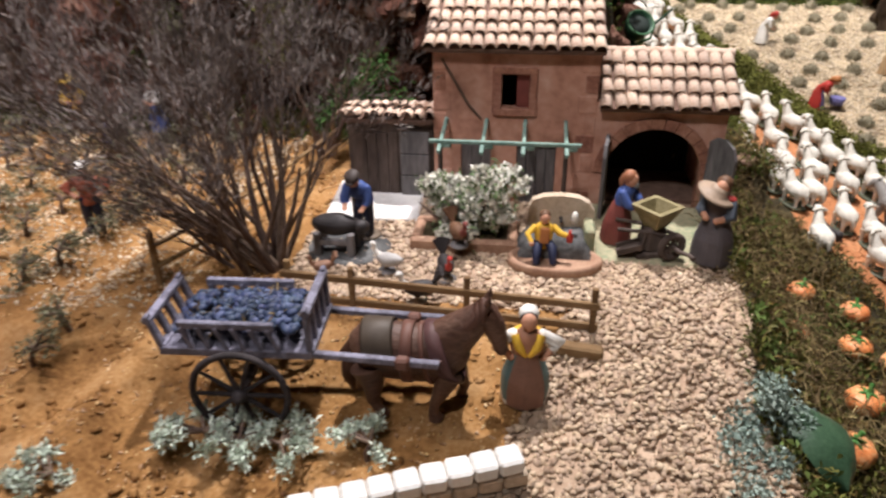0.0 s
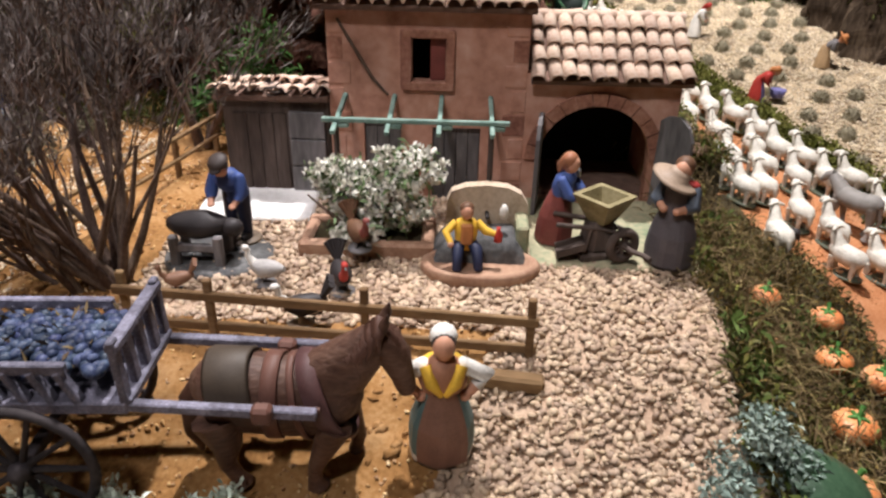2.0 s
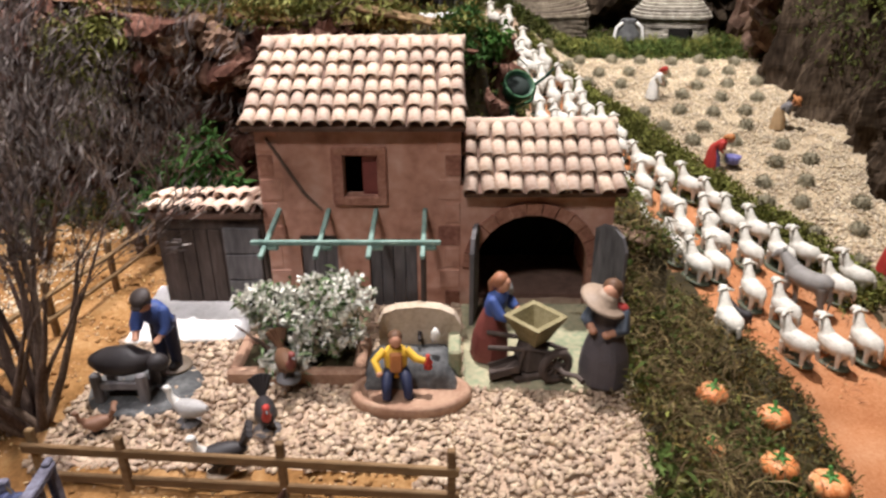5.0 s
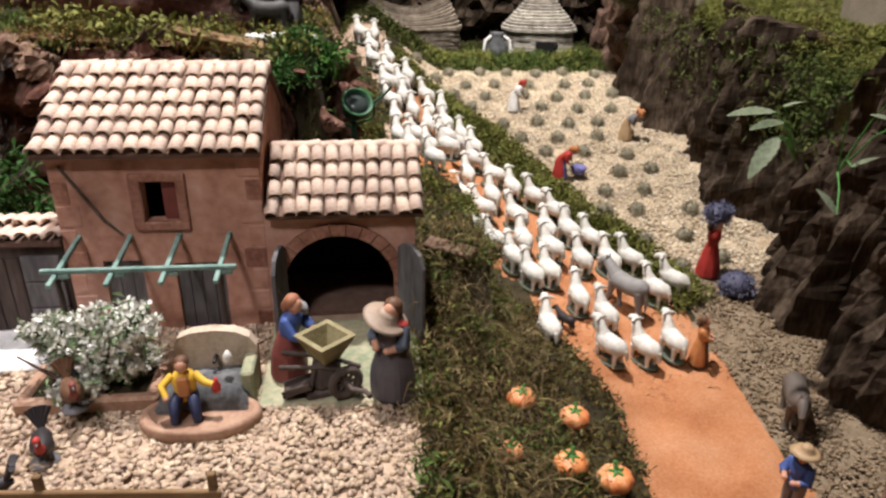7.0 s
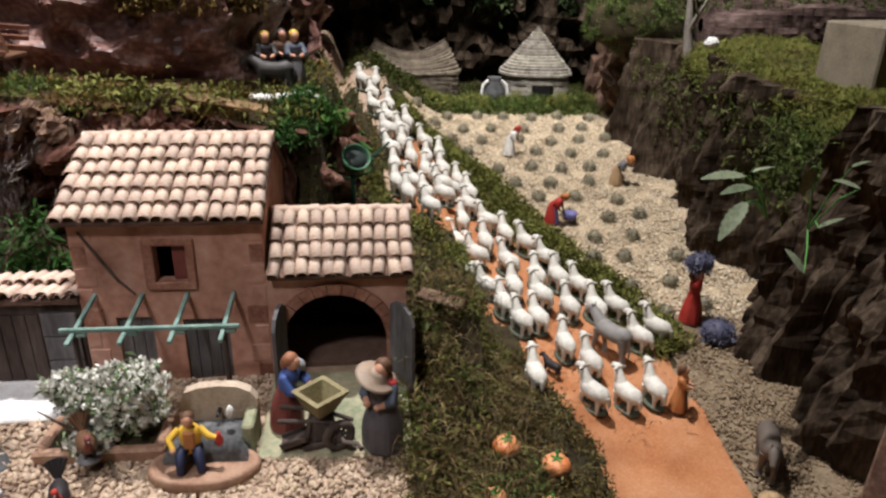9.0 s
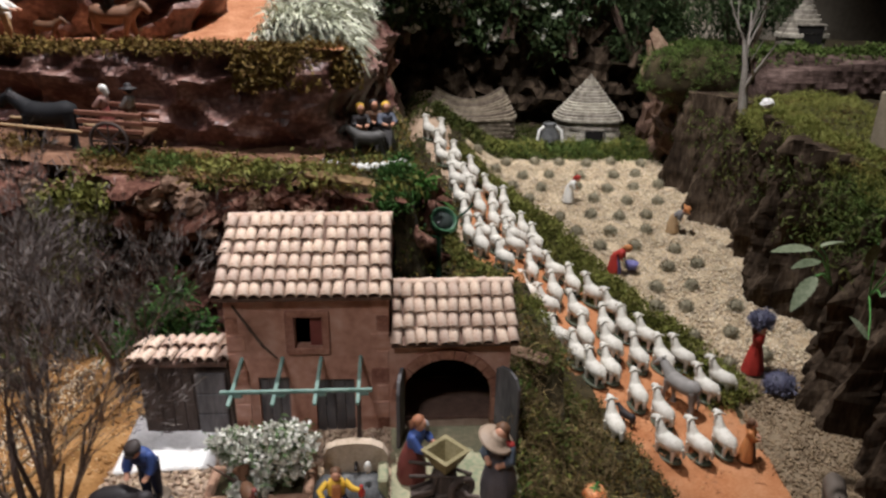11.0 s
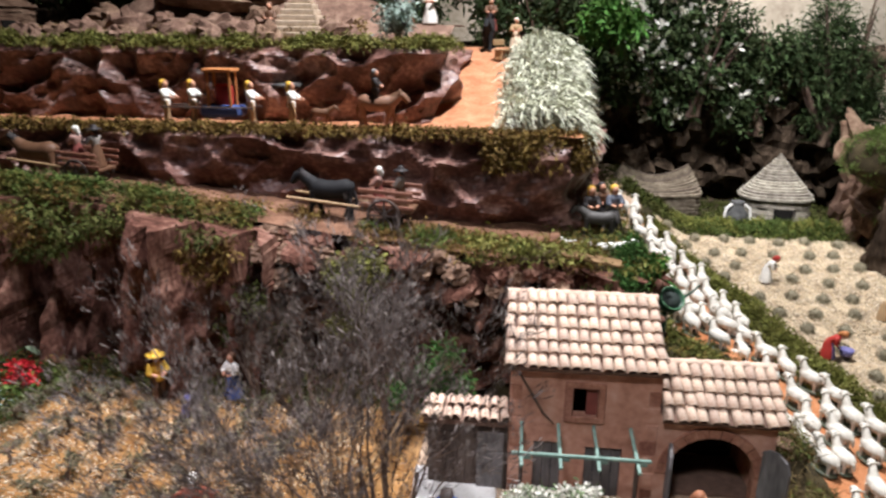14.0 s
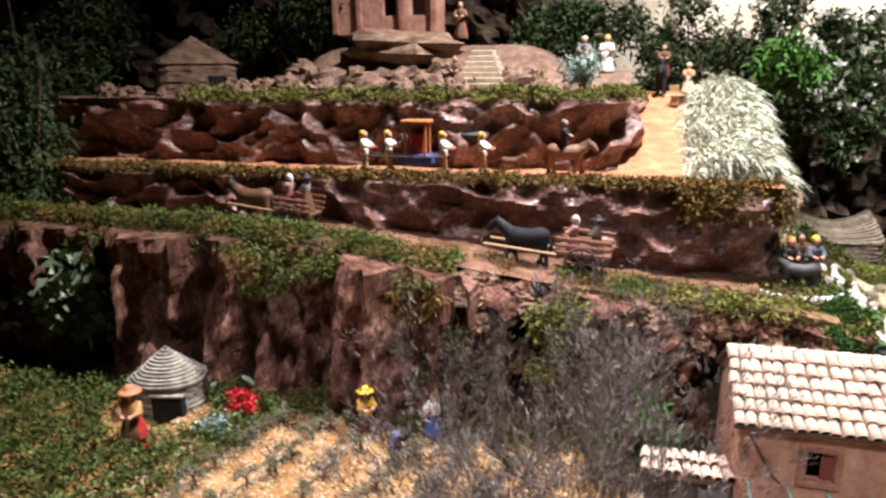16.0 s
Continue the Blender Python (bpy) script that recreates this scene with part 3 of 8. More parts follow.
def cliff(name, path, z0, z1, mat, label, amp=0.03, style="block", back=0.0, step=0.011, seed=0.0):
    """A rough rock face along a line, from z0 to z1 (functions of x), leaning back by so much."""
    length = sum((Vector(b) - Vector(a)).length for a, b in zip(path, path[1:]))
    nu = int(length / step)
    sh = Shape()
    vs = []
    nv = None
    for i in range(nu + 1):
        p, d = lerp_path(path, i / nu)
        nrm = Vector((d.y, -d.x, 0))
        lo, hi = z0(p.x, p.y), z1(p.x, p.y)
        if nv is None:
            nv = max(4, int(max(abs(hi - lo), 0.1) / step))
        for j in range(nv + 1):
            t = j / nv
            z = lo + (hi - lo) * t
            q = Vector((p.x + seed, p.y, z))
            if style == "mix" and q.x > -0.42 + 0.08 * noise.noise(q * 6):
                dist, pt = noise.voronoi(q * 19)
                h = 0.9 * noise.cell(pt[0] * 2.3) - 0.5 + 0.9 * (dist[1] - dist[0]) - 0.3 + 0.7 * noise.noise(q * 9) + 0.4 * noise.noise(q * 45)
            elif style in ("bark", "mix"):
                w = 0.35 * noise.noise(Vector((q.x * 5, q.y * 5, q.z * 2)))
                a = noise.noise(Vector((q.x * 7 + w, q.y * 7, q.z * 0.9 + w)))
                b = noise.noise(Vector((q.x * 25 + w, q.y * 25, q.z * 1.8)))
                c = noise.noise(Vector((q.x * 75, q.y * 75, q.z * 6)))
                h = 2.9 * min(0.42, abs(a)) - 0.60 + 0.95 * min(0.35, abs(b)) + 0.34 * c + 0.15 * noise.noise(Vector((q.x * 85, q.y * 85, q.z * 40))) + 0.30 * noise.noise(Vector((q.x * 26, q.y * 26, q.z * 17))) + 0.5 * noise.noise(Vector((q.x * 3, q.y * 3, q.z * 2)))
            else:
                dist, pt = noise.voronoi(q * 17)
                h = noise.cell(pt[0] * 2.3) - 0.5 + 0.8 * (dist[1] - dist[0]) - 0.3 + 0.8 * noise.noise(q * 9) + 0.4 * noise.noise(q * 45)
            v = Vector((p.x, p.y, z)) + nrm * (amp * h - back * t)
            vs.append(v)
    n = nv + 1
    fs = [(i * n + j, (i + 1) * n + j, (i + 1) * n + j + 1, i * n + j + 1) for i in range(nu) for j in range(nv)]
    # the crown of the face runs back under the turf
    sh.add(vs, fs, 0, False)
    top = [vs[i * n + nv] for i in range(nu + 1)]
    rear = []
    for i in range(nu + 1):
        p, d = lerp_path(path, i / nu)
        rear.append(Vector((p.x, p.y, top[i].z)) - Vector((d.y, -d.x, 0)) * 0.10 - Vector((0, 0, 0.004)))
    sh.add(top + rear, [(i, i + 1, i + nu + 2, i + nu + 1) for i in range(nu)], 0)
    return tagged(sh.obj(name, mat), label, "rock face", "", "structure")


def shelf(name, x0, x1, ya, yb, zf, mat, label, step=0.016):
    """A terrace top between two lines ya(x) and yb(x)."""
    nx, ny = int((x1 - x0) / step), 12
    sh = Shape()
    vs = []
    for i in range(nx + 1):
        x = x0 + (x1 - x0) * i / nx
        for j in range(ny + 1):
            y = ya(x) + (yb(x) - ya(x)) * j / ny
            vs.append((x, y, zf(x, y) + 0.004 * noise.noise((x * 25, y * 25, 1))))
    n = ny + 1
    sh.add(vs, [(i * n + j, (i + 1) * n + j, (i + 1) * n + j + 1, i * n + j + 1) for i in range(nx) for j in range(ny)], 0, True)
    return tagged(sh.obj(name, mat), label, "terrace", "", "structure")


def cliff_a_y(x):
    return 1.062 + 0.05 * ss(-0.6, -1.3, x) - 0.03 * ss(-0.25, 0.05, x)


EAST = [(1.10, 2.32), (0.97, 2.06), (0.945, 1.85), (0.935, 1.5), (0.935, 1.2), (0.91, 0.9), (0.885, 0.7), (0.90, 0.45), (0.97, 0.2)]


def east_x(y):
    """The line of the bark cliff."""
    for (xa, ya), (xb, yb) in zip(EAST, EAST[1:]):
        if yb <= y <= ya:
            return xb + (xa - xb) * (y - yb) / (ya - yb)
    return EAST[0][0] if y > 2 else EAST[-1][0]


def east_z(y):
    """The height of the bark cliff's ledge."""
    return 0.262 + 0.012 * math.sin(y * 9) + 0.05 * ss(1.75, 1.95, y)


def terrace_3(x, y):
    return 0.572 + 0.05 * ss(1.5, 1.75, y) * ss(-1.2, -1.0, x) + 0.075 * ss(1.72, 1.86, y) * ss(-0.3, -0.5, x) * ss(-1.2, -1.05, x)


def ramp_z(y):
    return 0.425 + 0.14 * ss(1.36, 1.95, y)


def build_rocks():
    low = lambda x, y: land(x, y - 0.03) - 0.03
    cliff("cliff_lower", [(-1.72, 1.13), (-1.3, 1.08), (-0.9, 1.058), (-0.55, 1.034), (-0.25, 1.04), (0.0, 1.02), (0.10, 1.05), (0.18, 1.085), (0.235, 1.16), (0.25, 1.30)], low, lambda x, y: terrace_1(x) - 0.006 - 0.03 * ss(0.0, 0.16, x), CORK, "dark red-brown cork rock face under the cart road", 0.075, "mix", 0.02, step=0.009)
    crumple("cliff_middle", [(-1.72, 1.30), (-0.9, 1.285), (-0.3, 1.28), (0.02, 1.285), (0.075, 1.32), (0.10, 1.42), (0.12, 1.7), (0.14, 2.1)], lambda x, y: (terrace_1(x) if y < 1.31 else land(x + 0.03, y)) - 0.03, lambda x, y: 0.418, SLATE, "dark red crumpled rock wall between the two terraces", 0.058, seed=3)
    crumple("cliff_upper", [(-1.72, 1.47), (-0.8, 1.44), (-0.36, 1.43), (-0.235, 1.45), (-0.205, 1.55), (-0.2, 1.9)], lambda x, y: 0.40, lambda x, y: 0.57, SLATE, "dark red crumpled rock wall behind the upper road", 0.056, seed=7)
    # the darker grey bark stands in for this face's shade
    cliff("cliff_back", [(-2.3, 1.7), (-1.72, 2.03), (-1.2, 2.08), (-0.3, 2.16), (0.1, 2.38), (0.6, 2.44), (1.1, 2.34)], lambda x, y: land(x, y) - 0.03 if x > 0 else 0.55, lambda x, y: 0.62 + 0.05 * math.sin(x * 5) + 0.34 * ss(-0.3, -0.7, x), CORK_GREY, "cork rock face at the back, its shade in a darker bark colour", 0.07, "block", seed=11.0, step=0.02)
    cliff("cliff_gap", [(0.12, 1.03), (0.15, 1.09), (0.165, 1.17), (0.175, 1.27), (0.215, 1.36), (0.24, 1.44)], lambda x, y: -0.10, lambda x, y: 0.20 - 0.10 * ss(1.20, 1.44, y), CORK, "dark bark wall in the gap behind the barn", 0.035, "bark", 0.03, 0.009, 3.0)
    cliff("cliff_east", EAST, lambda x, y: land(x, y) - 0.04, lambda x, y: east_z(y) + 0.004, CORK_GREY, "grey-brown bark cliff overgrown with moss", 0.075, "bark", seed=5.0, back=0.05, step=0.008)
    shelf("terrace_lower", -1.72, 0.045, lambda x: cliff_a_y(x) + 0.02, lambda x: 1.31, lambda x, y: terrace_1(x), LOWER_ROAD, "dark orange-brown clay cart road along the terrace")
    shelf("terrace_middle", -1.72, 0.08, lambda x: 1.275, lambda x: 1.48, lambda x, y: 0.423, TERRACE, "orange clay upper road along the terrace")
    shelf("terrace_upper", -1.72, -0.2, lambda x: 1.445 if x < -0.25 else 1.52, lambda x: 2.1, terrace_3, ROCK, "earthen top terrace with turf")
    shelf("ramp", -0.215, 0.08, lambda x: 1.36, lambda x: 2.1, lambda x, y: ramp_z(y), TERRACE, "orange clay road climbing to the top terrace")
    sh, vs, nx, ny = Shape(), [], 24, 90
    for j in range(ny + 1):
        y = 0.2 + 2.1 * j / ny
        for i in range(nx + 1):
            x = east_x(y) + 0.048 + (1.65 - east_x(y)) * i / nx
            vs.append((x, y, east_z(y) + 0.008 * noise.noise((x * 25, y * 25, 1))))
    sh.add(vs, [(j * (nx + 1) + i, j * (nx + 1) + i + 1, (j + 1) * (nx + 1) + i + 1, (j + 1) * (nx + 1) + i) for j in range(ny) for i in range(nx)], 0, True)
    tagged(sh.obj("cliff_east_top", MOSS_BED), "mossy top of the bark cliff", "terrace", "", "structure")
    shelf("cliff_east_step", 1.04, 1.65, lambda x: 1.79, lambda x: 2.3, lambda x, y: 0.362, MOSS_BED, "upper mossy step of the bark cliff")


def build_room():
    def wall(name, c, size, mat, label):
        sh = Shape()
        sh.box(c, size, 0, None, 0.002)
        tagged(sh.obj(name, mat), label, name.split("_")[0], "", "structure")
    wall("wall_north", (0, 3.30, 0.85), (7.0, 0.1, 3.6), ROOM_WALL, "rough beige stone wall of the room")
    wall("wall_south", (0, -2.6, 0.85), (7.0, 0.1, 3.6), ROOM_DARK, "dark curtain wall behind the visitors' side")
    wall("wall_east", (3.45, 0.35, 0.85), (0.1, 5.8, 3.6), ROOM_DARK, "dark side wall of the room")
    wall("wall_west", (-3.45, 0.35, 0.85), (0.1, 5.8, 3.6), ROOM_DARK, "dark side wall of the room")
    wall("floor", (0, 0.35, -1.0), (7.0, 5.8, 0.1), ROOM_DARK, "dark floor of the exhibition room")
    wall("display_plinth", (-0.05, 1.315, -0.61), (3.4, 2.87, 0.68), ROOM_DARK, "dark cloth-covered plinth under the model landscape")
    wall("ceiling", (0, 0.35, 2.7), (7.0, 5.8, 0.1), ROOM_DARK, "dark ceiling of the exhibition room")


# ---- house ----
def tile_mesh():
    """A half-round clay tile, open below, 1 unit long down the slope (local -y), tapered."""
    sh = Shape()
    n, vs = 6, []
    for y, r in ((0.0, 0.0054), (-0.0200, 0.0068)):
        for k in range(n + 1):
            a = math.pi * k / n
            vs.append((r * math.cos(a), y, r * math.sin(a)))
        for k in range(n + 1):
            a = math.pi * k / n
            vs.append(((r - 0.0014) * math.cos(a), y, (r - 0.0014) * math.sin(a)))
    m = n + 1
    fs = []
    for k in range(n):
        fs.append((k, k + 1, 2 * m + k + 1, 2 * m + k))
        fs.append((m + k + 1, m + k, 3 * m + k, 3 * m + k + 1))
        fs.append((2 * m + k, 2 * m + k + 1, 3 * m + k + 1, 3 * m + k))
    sh.add(vs, fs, 0, True)
    return sh.mesh("tile", TILE)


def tiled_roof(name, parent, x0, x1, eave, ridge, cols, rows, tiles, label, thick=0.006):
    """A roof plane from the eave (y, z) to the ridge (y, z), laid with half-round tiles, each a piece of its own."""
    (ya, za), (yb, zb) = eave, ridge
    slope = math.hypot(yb - ya, zb - za)
    pitch = math.atan2(zb - za, yb - ya)
    sh = Shape()
    m = Matrix.Rotation(pitch, 3, "X")
    sh.box(((x0 + x1) / 2, (ya + yb) / 2, (za + zb) / 2 - thick * 0.5), (x1 - x0, slope, thick), 0, m, 0.001)
    roof = sh.obj(name, MORTAR, parent, label=label)
    w = (x1 - x0) / cols
    for r in range(rows):
        for c in range(cols):
            d = slope * (r + 1) / rows
            ob = new("tile", tiles)
            ob.parent = roof
            j = random.uniform
            ob.matrix_basis = Matrix.Translation((x0 + w * (c + 0.5) + j(-0.0010, 0.0010), ya + j(-0.0015, 0.0015) + d * math.cos(pitch), za + d * math.sin(pitch) + 0.0005)) @ Matrix.Rotation(pitch - 0.13 + j(-0.04, 0.04), 4, "X") @ Matrix.Rotation(j(-0.10, 0.10), 4, "Z") @ Matrix.Diagonal((w / 0.0128, slope / rows / 0.0175, 0.95 + j(-0.1, 0.12), 1))
    return roof


def wall_with_holes(sh, x0, x1, z0, z1, y0, y1, holes, mat=0):
    """A wall slab between y0 and y1 with square holes (x0, x1, z0, z1) through it, as one skin."""
    xs = sorted({x0, x1, *[h[0] for h in holes], *[h[1] for h in holes]})
    zs = sorted({z0, z1, *[h[2] for h in holes], *[h[3] for h in holes]})
    nx, nz = len(xs), len(zs)

    def solid(i, j):
        if not (0 <= i < nx - 1 and 0 <= j < nz - 1):
            return False
        mx, mz = (xs[i] + xs[i + 1]) / 2, (zs[j] + zs[j + 1]) / 2
        return not any(h[0] < mx < h[1] and h[2] < mz < h[3] for h in holes)

    vs = [(x, y, z) for y in (y0, y1) for z in zs for x in xs]
    at = lambda k, i, j: k * nx * nz + j * nx + i
    fs = []
    for i in range(nx - 1):
        for j in range(nz - 1):
            if not solid(i, j):
                continue
            fs.append((at(0, i, j), at(0, i + 1, j), at(0, i + 1, j + 1), at(0, i, j + 1)))
            fs.append((at(1, i, j), at(1, i, j + 1), at(1, i + 1, j + 1), at(1, i + 1, j)))
            for di, dj, a, b in ((-1, 0, (0, 0), (0, 1)), (1, 0, (1, 1), (1, 0)), (0, -1, (1, 0), (0, 0)), (0, 1, (0, 1), (1, 1))):
                if not solid(i + di, j + dj):
                    p, q = (i + a[0], j + a[1]), (i + b[0], j + b[1])
                    fs.append((at(0, *p), at(0, *q), at(1, *q), at(1, *p)))
    sh.add(vs, fs, mat)


def build_house():
    tiles = tile_mesh()
    house = thing("farmhouse", pose(0, 0, 0), "pink plastered model farmhouse with clay tile roofs and an arched barn", "house")
    y = 0.80
    sh = Shape()
    holes = [(0.046, 0.078, 0.126, 0.167), (-0.002, 0.035, 0.0, 0.084), (0.066, 0.114, 0.0, 0.080)]
    wall_with_holes(sh, -0.035, 0.157, -0.012, 0.195, y, y + 0.012, holes)
    sh.obj("main_wall", PLASTER, house)
    for name, c, s in (("side_wall", (0.151, 0.90, 0.0915), (0.012, 0.176, 0.207)), ("side_wall", (-0.029, 0.90, 0.0915), (0.012, 0.176, 0.207)), ("rear_wall", (0.061, 0.994, 0.0915), (0.192, 0.012, 0.207))):
        sh = Shape()
        sh.box(c, s, 0, None, 0.0)
        sh.obj(name, PLASTER, house)
    for x in (-0.035, 0.145):
        sh = Shape()
        sh.prism([(0.80, 0.195), (1.0, 0.195), (0.905, 0.247)], 0.012, 0, Matrix(((0, 1, 0, x), (1, 0, 0, 0), (0, 0, 1, 0), (0, 0, 0, 1))))
        sh.obj("gable", PLASTER, house)
    tiled_roof("main_roof", house, -0.044, 0.161, (0.787, 0.197), (0.905, 0.255), 15, 6, tiles, "cream and pink clay tile roof")
    sb = Shape()
    sb.box((0.0585, 0.957, 0.2225), (0.205, 0.120, 0.006), 0, Matrix.Rotation(-0.57, 3, "X"), 0.001)
    sb.obj("rear_roof", MORTAR, house)
    for i in range(12):
        rd = Shape()
        rd.tube([(-0.044 + 0.0171 * i, 0.906, 0.2535), (-0.044 + 0.0171 * (i + 1) + 0.001, 0.906, 0.254 + random.uniform(-0.001, 0.0012))], [0.0062, 0.0068], 0, 8)
        rd.obj("ridge_tile", TILE, house)
    # quoins and the stone frame of the window
    for i in range(8):
        for x, sgn in ((-0.035, 1), (0.157, -1)):
            q = Shape()
            w = 0.022 if i % 2 else 0.015
            q.box((x + sgn * w / 2, y + 0.0012, 0.012 + i * 0.024), (w, 0.004, 0.0215), 0, None, 0.001)
            q.obj("quoin", PLASTER if i % 3 else QUOIN, house)
    fr = thing("window", pose(0, 0, 0), "", "")
    fr.parent = house
    for c, s in (((0.0405, y - 0.001, 0.1465), (0.011, 0.006, 0.056)), ((0.0825, y - 0.001, 0.1465), (0.009, 0.006, 0.056)), ((0.062, y - 0.001, 0.1705), (0.050, 0.0062, 0.008)), ((0.062, y - 0.001, 0.1215), (0.050, 0.0064, 0.009))):
        q = Shape()
        q.box(c, s, 0, None, 0.0012)
        q.obj("surround", QUOIN, fr)
    q = Shape()
    q.box((0.0705, y + 0.004, 0.1465), (0.014, 0.002, 0.040), 0, None, 0.0004)
    q.obj("shutter", MAROON, fr, label="half-closed dark red shutter")
    # black sheet behind the facade paints the shade inside the openings
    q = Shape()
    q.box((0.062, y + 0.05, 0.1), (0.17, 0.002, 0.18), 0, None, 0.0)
    q.obj("shade_sheet", BLACK, house)
    for a, b, t in ((-0.002, 0.035, 0.084), (0.066, 0.114, 0.080)):
        d = thing("door", pose(0, 0, 0), "", "")
        d.parent = house
        n = 4 if b - a > 0.04 else 3
        for i in range(n):
            q = Shape()
            w = (b - a) / n
            q.box((a + w * (i + 0.5), y + 0.006, t / 2), (w - 0.0006, 0.003, t), 0, None, 0.0006)
            q.obj("plank", GREY_WOOD, d)
    q = Shape()
    q.tube([(-0.024, y - 0.002, 0.183), (-0.006, y - 0.0025, 0.152), (0.008, y - 0.002, 0.128), (0.023, y - 0.002, 0.112)], [0.0014, 0.0018, 0.0016, 0.001], 0, 6)
    q.obj("vine_stem", TWIG, house, label="dry twig leaning on the facade")
    # the barn with its round arch
    x0, x1, cx, half, top = 0.157, 0.306, 0.2285, 0.056, 0.106
    spring = top - half
    arc = [(cx + half * math.cos(math.pi * k / 20), spring + half * math.sin(math.pi * k / 20)) for k in range(21)]
    sh = Shape()
    for k in range(20):
        (xa, za), (xb, zb) = arc[k + 1], arc[k]
        for dy in (0, 0.014):
            f = [(xa, y + dy, za), (xb, y + dy, zb), (xb, y + dy, 0.136), (xa, y + dy, 0.136)]
            sh.add(f, [(0, 1, 2, 3)] if dy == 0 else [(3, 2, 1, 0)])
        sh.add([(xa, y, za), (xb, y, zb), (xb, y + 0.014, zb), (xa, y + 0.014, za)], [(3, 2, 1, 0)])
    sh.box(((x0 + cx - half) / 2, y + 0.007, 0.062), (cx - half - x0, 0.014, 0.148), 0, None, 0.0)
    sh.box(((x1 + cx + half) / 2, y + 0.007, 0.062), (x1 - cx - half, 0.014, 0.148), 0, None, 0.0)
    sh.obj("barn_wall", PLASTER, house)
    sh = Shape()
    sh.box((x1 - 0.006, 0.868, 0.062), (0.012, 0.107, 0.148), 0, None, 0.0)
    sh.obj("barn_side_wall", PLASTER, house)
    sh = Shape()
    sh.prism([(0.815, 0.136), (0.9215, 0.136), (0.862, 0.174)], 0.012, 0, Matrix(((0, 1, 0, x1 - 0.012), (1, 0, 0, 0), (0, 0, 1, 0), (0, 0, 0, 1))))
    sh.obj("barn_gable", PLASTER, house)
    # added slab whose dark colour stands in for shade within the barn
    sh = Shape()
    sh.box((0.2315, 0.866, 0.0035), (0.136, 0.094, 0.011), 0, None, 0.001)
    sh.obj("barn_floor_shade", MORTAR, house, label="barn floor slab darkened for the shade inside")
    # rear of the barn, coloured black for the shade inside
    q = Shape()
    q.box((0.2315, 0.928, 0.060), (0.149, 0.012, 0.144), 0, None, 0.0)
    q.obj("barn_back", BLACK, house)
    for k in range(13):
        a0, a1 = math.pi * k / 13 + 0.01, math.pi * (k + 1) / 13 - 0.01
        q = Shape()
        r0, r1 = half + 0.0005, half + 0.0135
        o = [(cx + r * math.cos(a), spring + r * math.sin(a)) for r, a in ((r0, a0), (r1, a0), (r1, a1), (r0, a1))]
        q.prism(o[::-1], 0.006, 0, Matrix.Translation((0, y - 0.0028, 0)))
        q.obj("arch_stone", QUOIN, house)
    tiled_roof("barn_roof", house, 0.160, 0.314, (0.788, 0.133), (0.862, 0.180), 11, 4, tiles, "weathered clay tile roof of the barn")
    sb = Shape()
    sb.box((0.237, 0.895, 0.165), (0.154, 0.08, 0.006), 0, Matrix.Rotation(-0.45, 3, "X"), 0.001)
    sb.obj("barn_rear_roof", MORTAR, house)
    for i in range(9):
        rd = Shape()
        rd.tube([(0.160 + 0.0171 * i, 0.862, 0.180), (0.160 + 0.0171 * (i + 1) + 0.001, 0.862, 0.1805 + random.uniform(-0.001, 0.0012))], [0.0058, 0.0064], 0, 8)
        rd.obj("ridge_tile", TILE, house)
    # the barn's open door leaves
    leaf = [(0.0, 0.0), (0.040, 0.0), (0.040, 0.080), (0.034, 0.093), (0.022, 0.100), (0.008, 0.098), (0.0, 0.092)]
    for name, at in (("door_leaf", pose(0.288, 0.792, 0.004, 0, 0, -56)), ("door_leaf", pose(0.172, 0.796, 0.004, 0, 0, -100))):
        q = Shape()
        q.prism(leaf, 0.004, 0, at)
        q.obj(name, GREY_WOOD, house, label="open arched barn door leaf of grey-blue wood")
    # the lean-to shed
    shed = thing("shed", pose(0, 0, 0), "low dark wooden shed with a clay tile roof beside the house", "shed")
    sh = Shape()
    sh.box((-0.090, 0.838, 0.047), (0.108, 0.072, 0.114), 0, None, 0.0015)
    sh.obj("body", DARK_WOOD, shed)
    for i in range(4):
        q = Shape()
        q.box((-0.127 + 0.0135 * i, 0.8022, 0.046), (0.0125, 0.0035, 0.088), 0, None, 0.0008)
        q.obj("plank", DARK_WOOD, shed)
    d = thing("door", pose(0, 0, 0), "grey-blue open wooden door leaf", "")
    d.parent = shed
    for i in range(3):
        q = Shape()
        q.box((-0.059, 0.7985, 0.022 + 0.0285 * i), (0.036, 0.004, 0.0275), 0, Matrix.Rotation(0.01 * (i - 1), 3, "Y"), 0.001)
        q.obj("board", GREY_WOOD, d)
    tiled_roof("roof", shed, -0.150, -0.036, (0.795, 0.109), (0.860, 0.108), 9, 2, tiles, "pink clay tile roof")
    # pergola
    pg = thing("pergola", pose(0, 0, 0), "green painted wooden pergola before the house front", "pergola")
    q = Shape()
    q.box((0.0535, 0.736, 0.1055), (0.170, 0.0042, 0.0045), 0, None, 0.0008)
    q.obj("beam", GREEN_PAINT, pg)
    for i, x in enumerate((-0.019, 0.029, 0.075, 0.1225)):
        q = Shape()
        q.box((x, 0.7600, 0.1052), (0.0044, 0.086, 0.0044), 0, Matrix.Rotation(0.14, 3, "X"), 0.0008)
        q.obj("rafter", GREEN_PAINT, pg)
        q = Shape()
        q.box((x + 0.007, 0.737, 0.1005), (0.010, 0.006, 0.0046), 0, None, 0.001)
        q.obj("bracket", GREEN_PAINT, pg)
    for x in (-0.019, 0.1225):
        q = Shape()
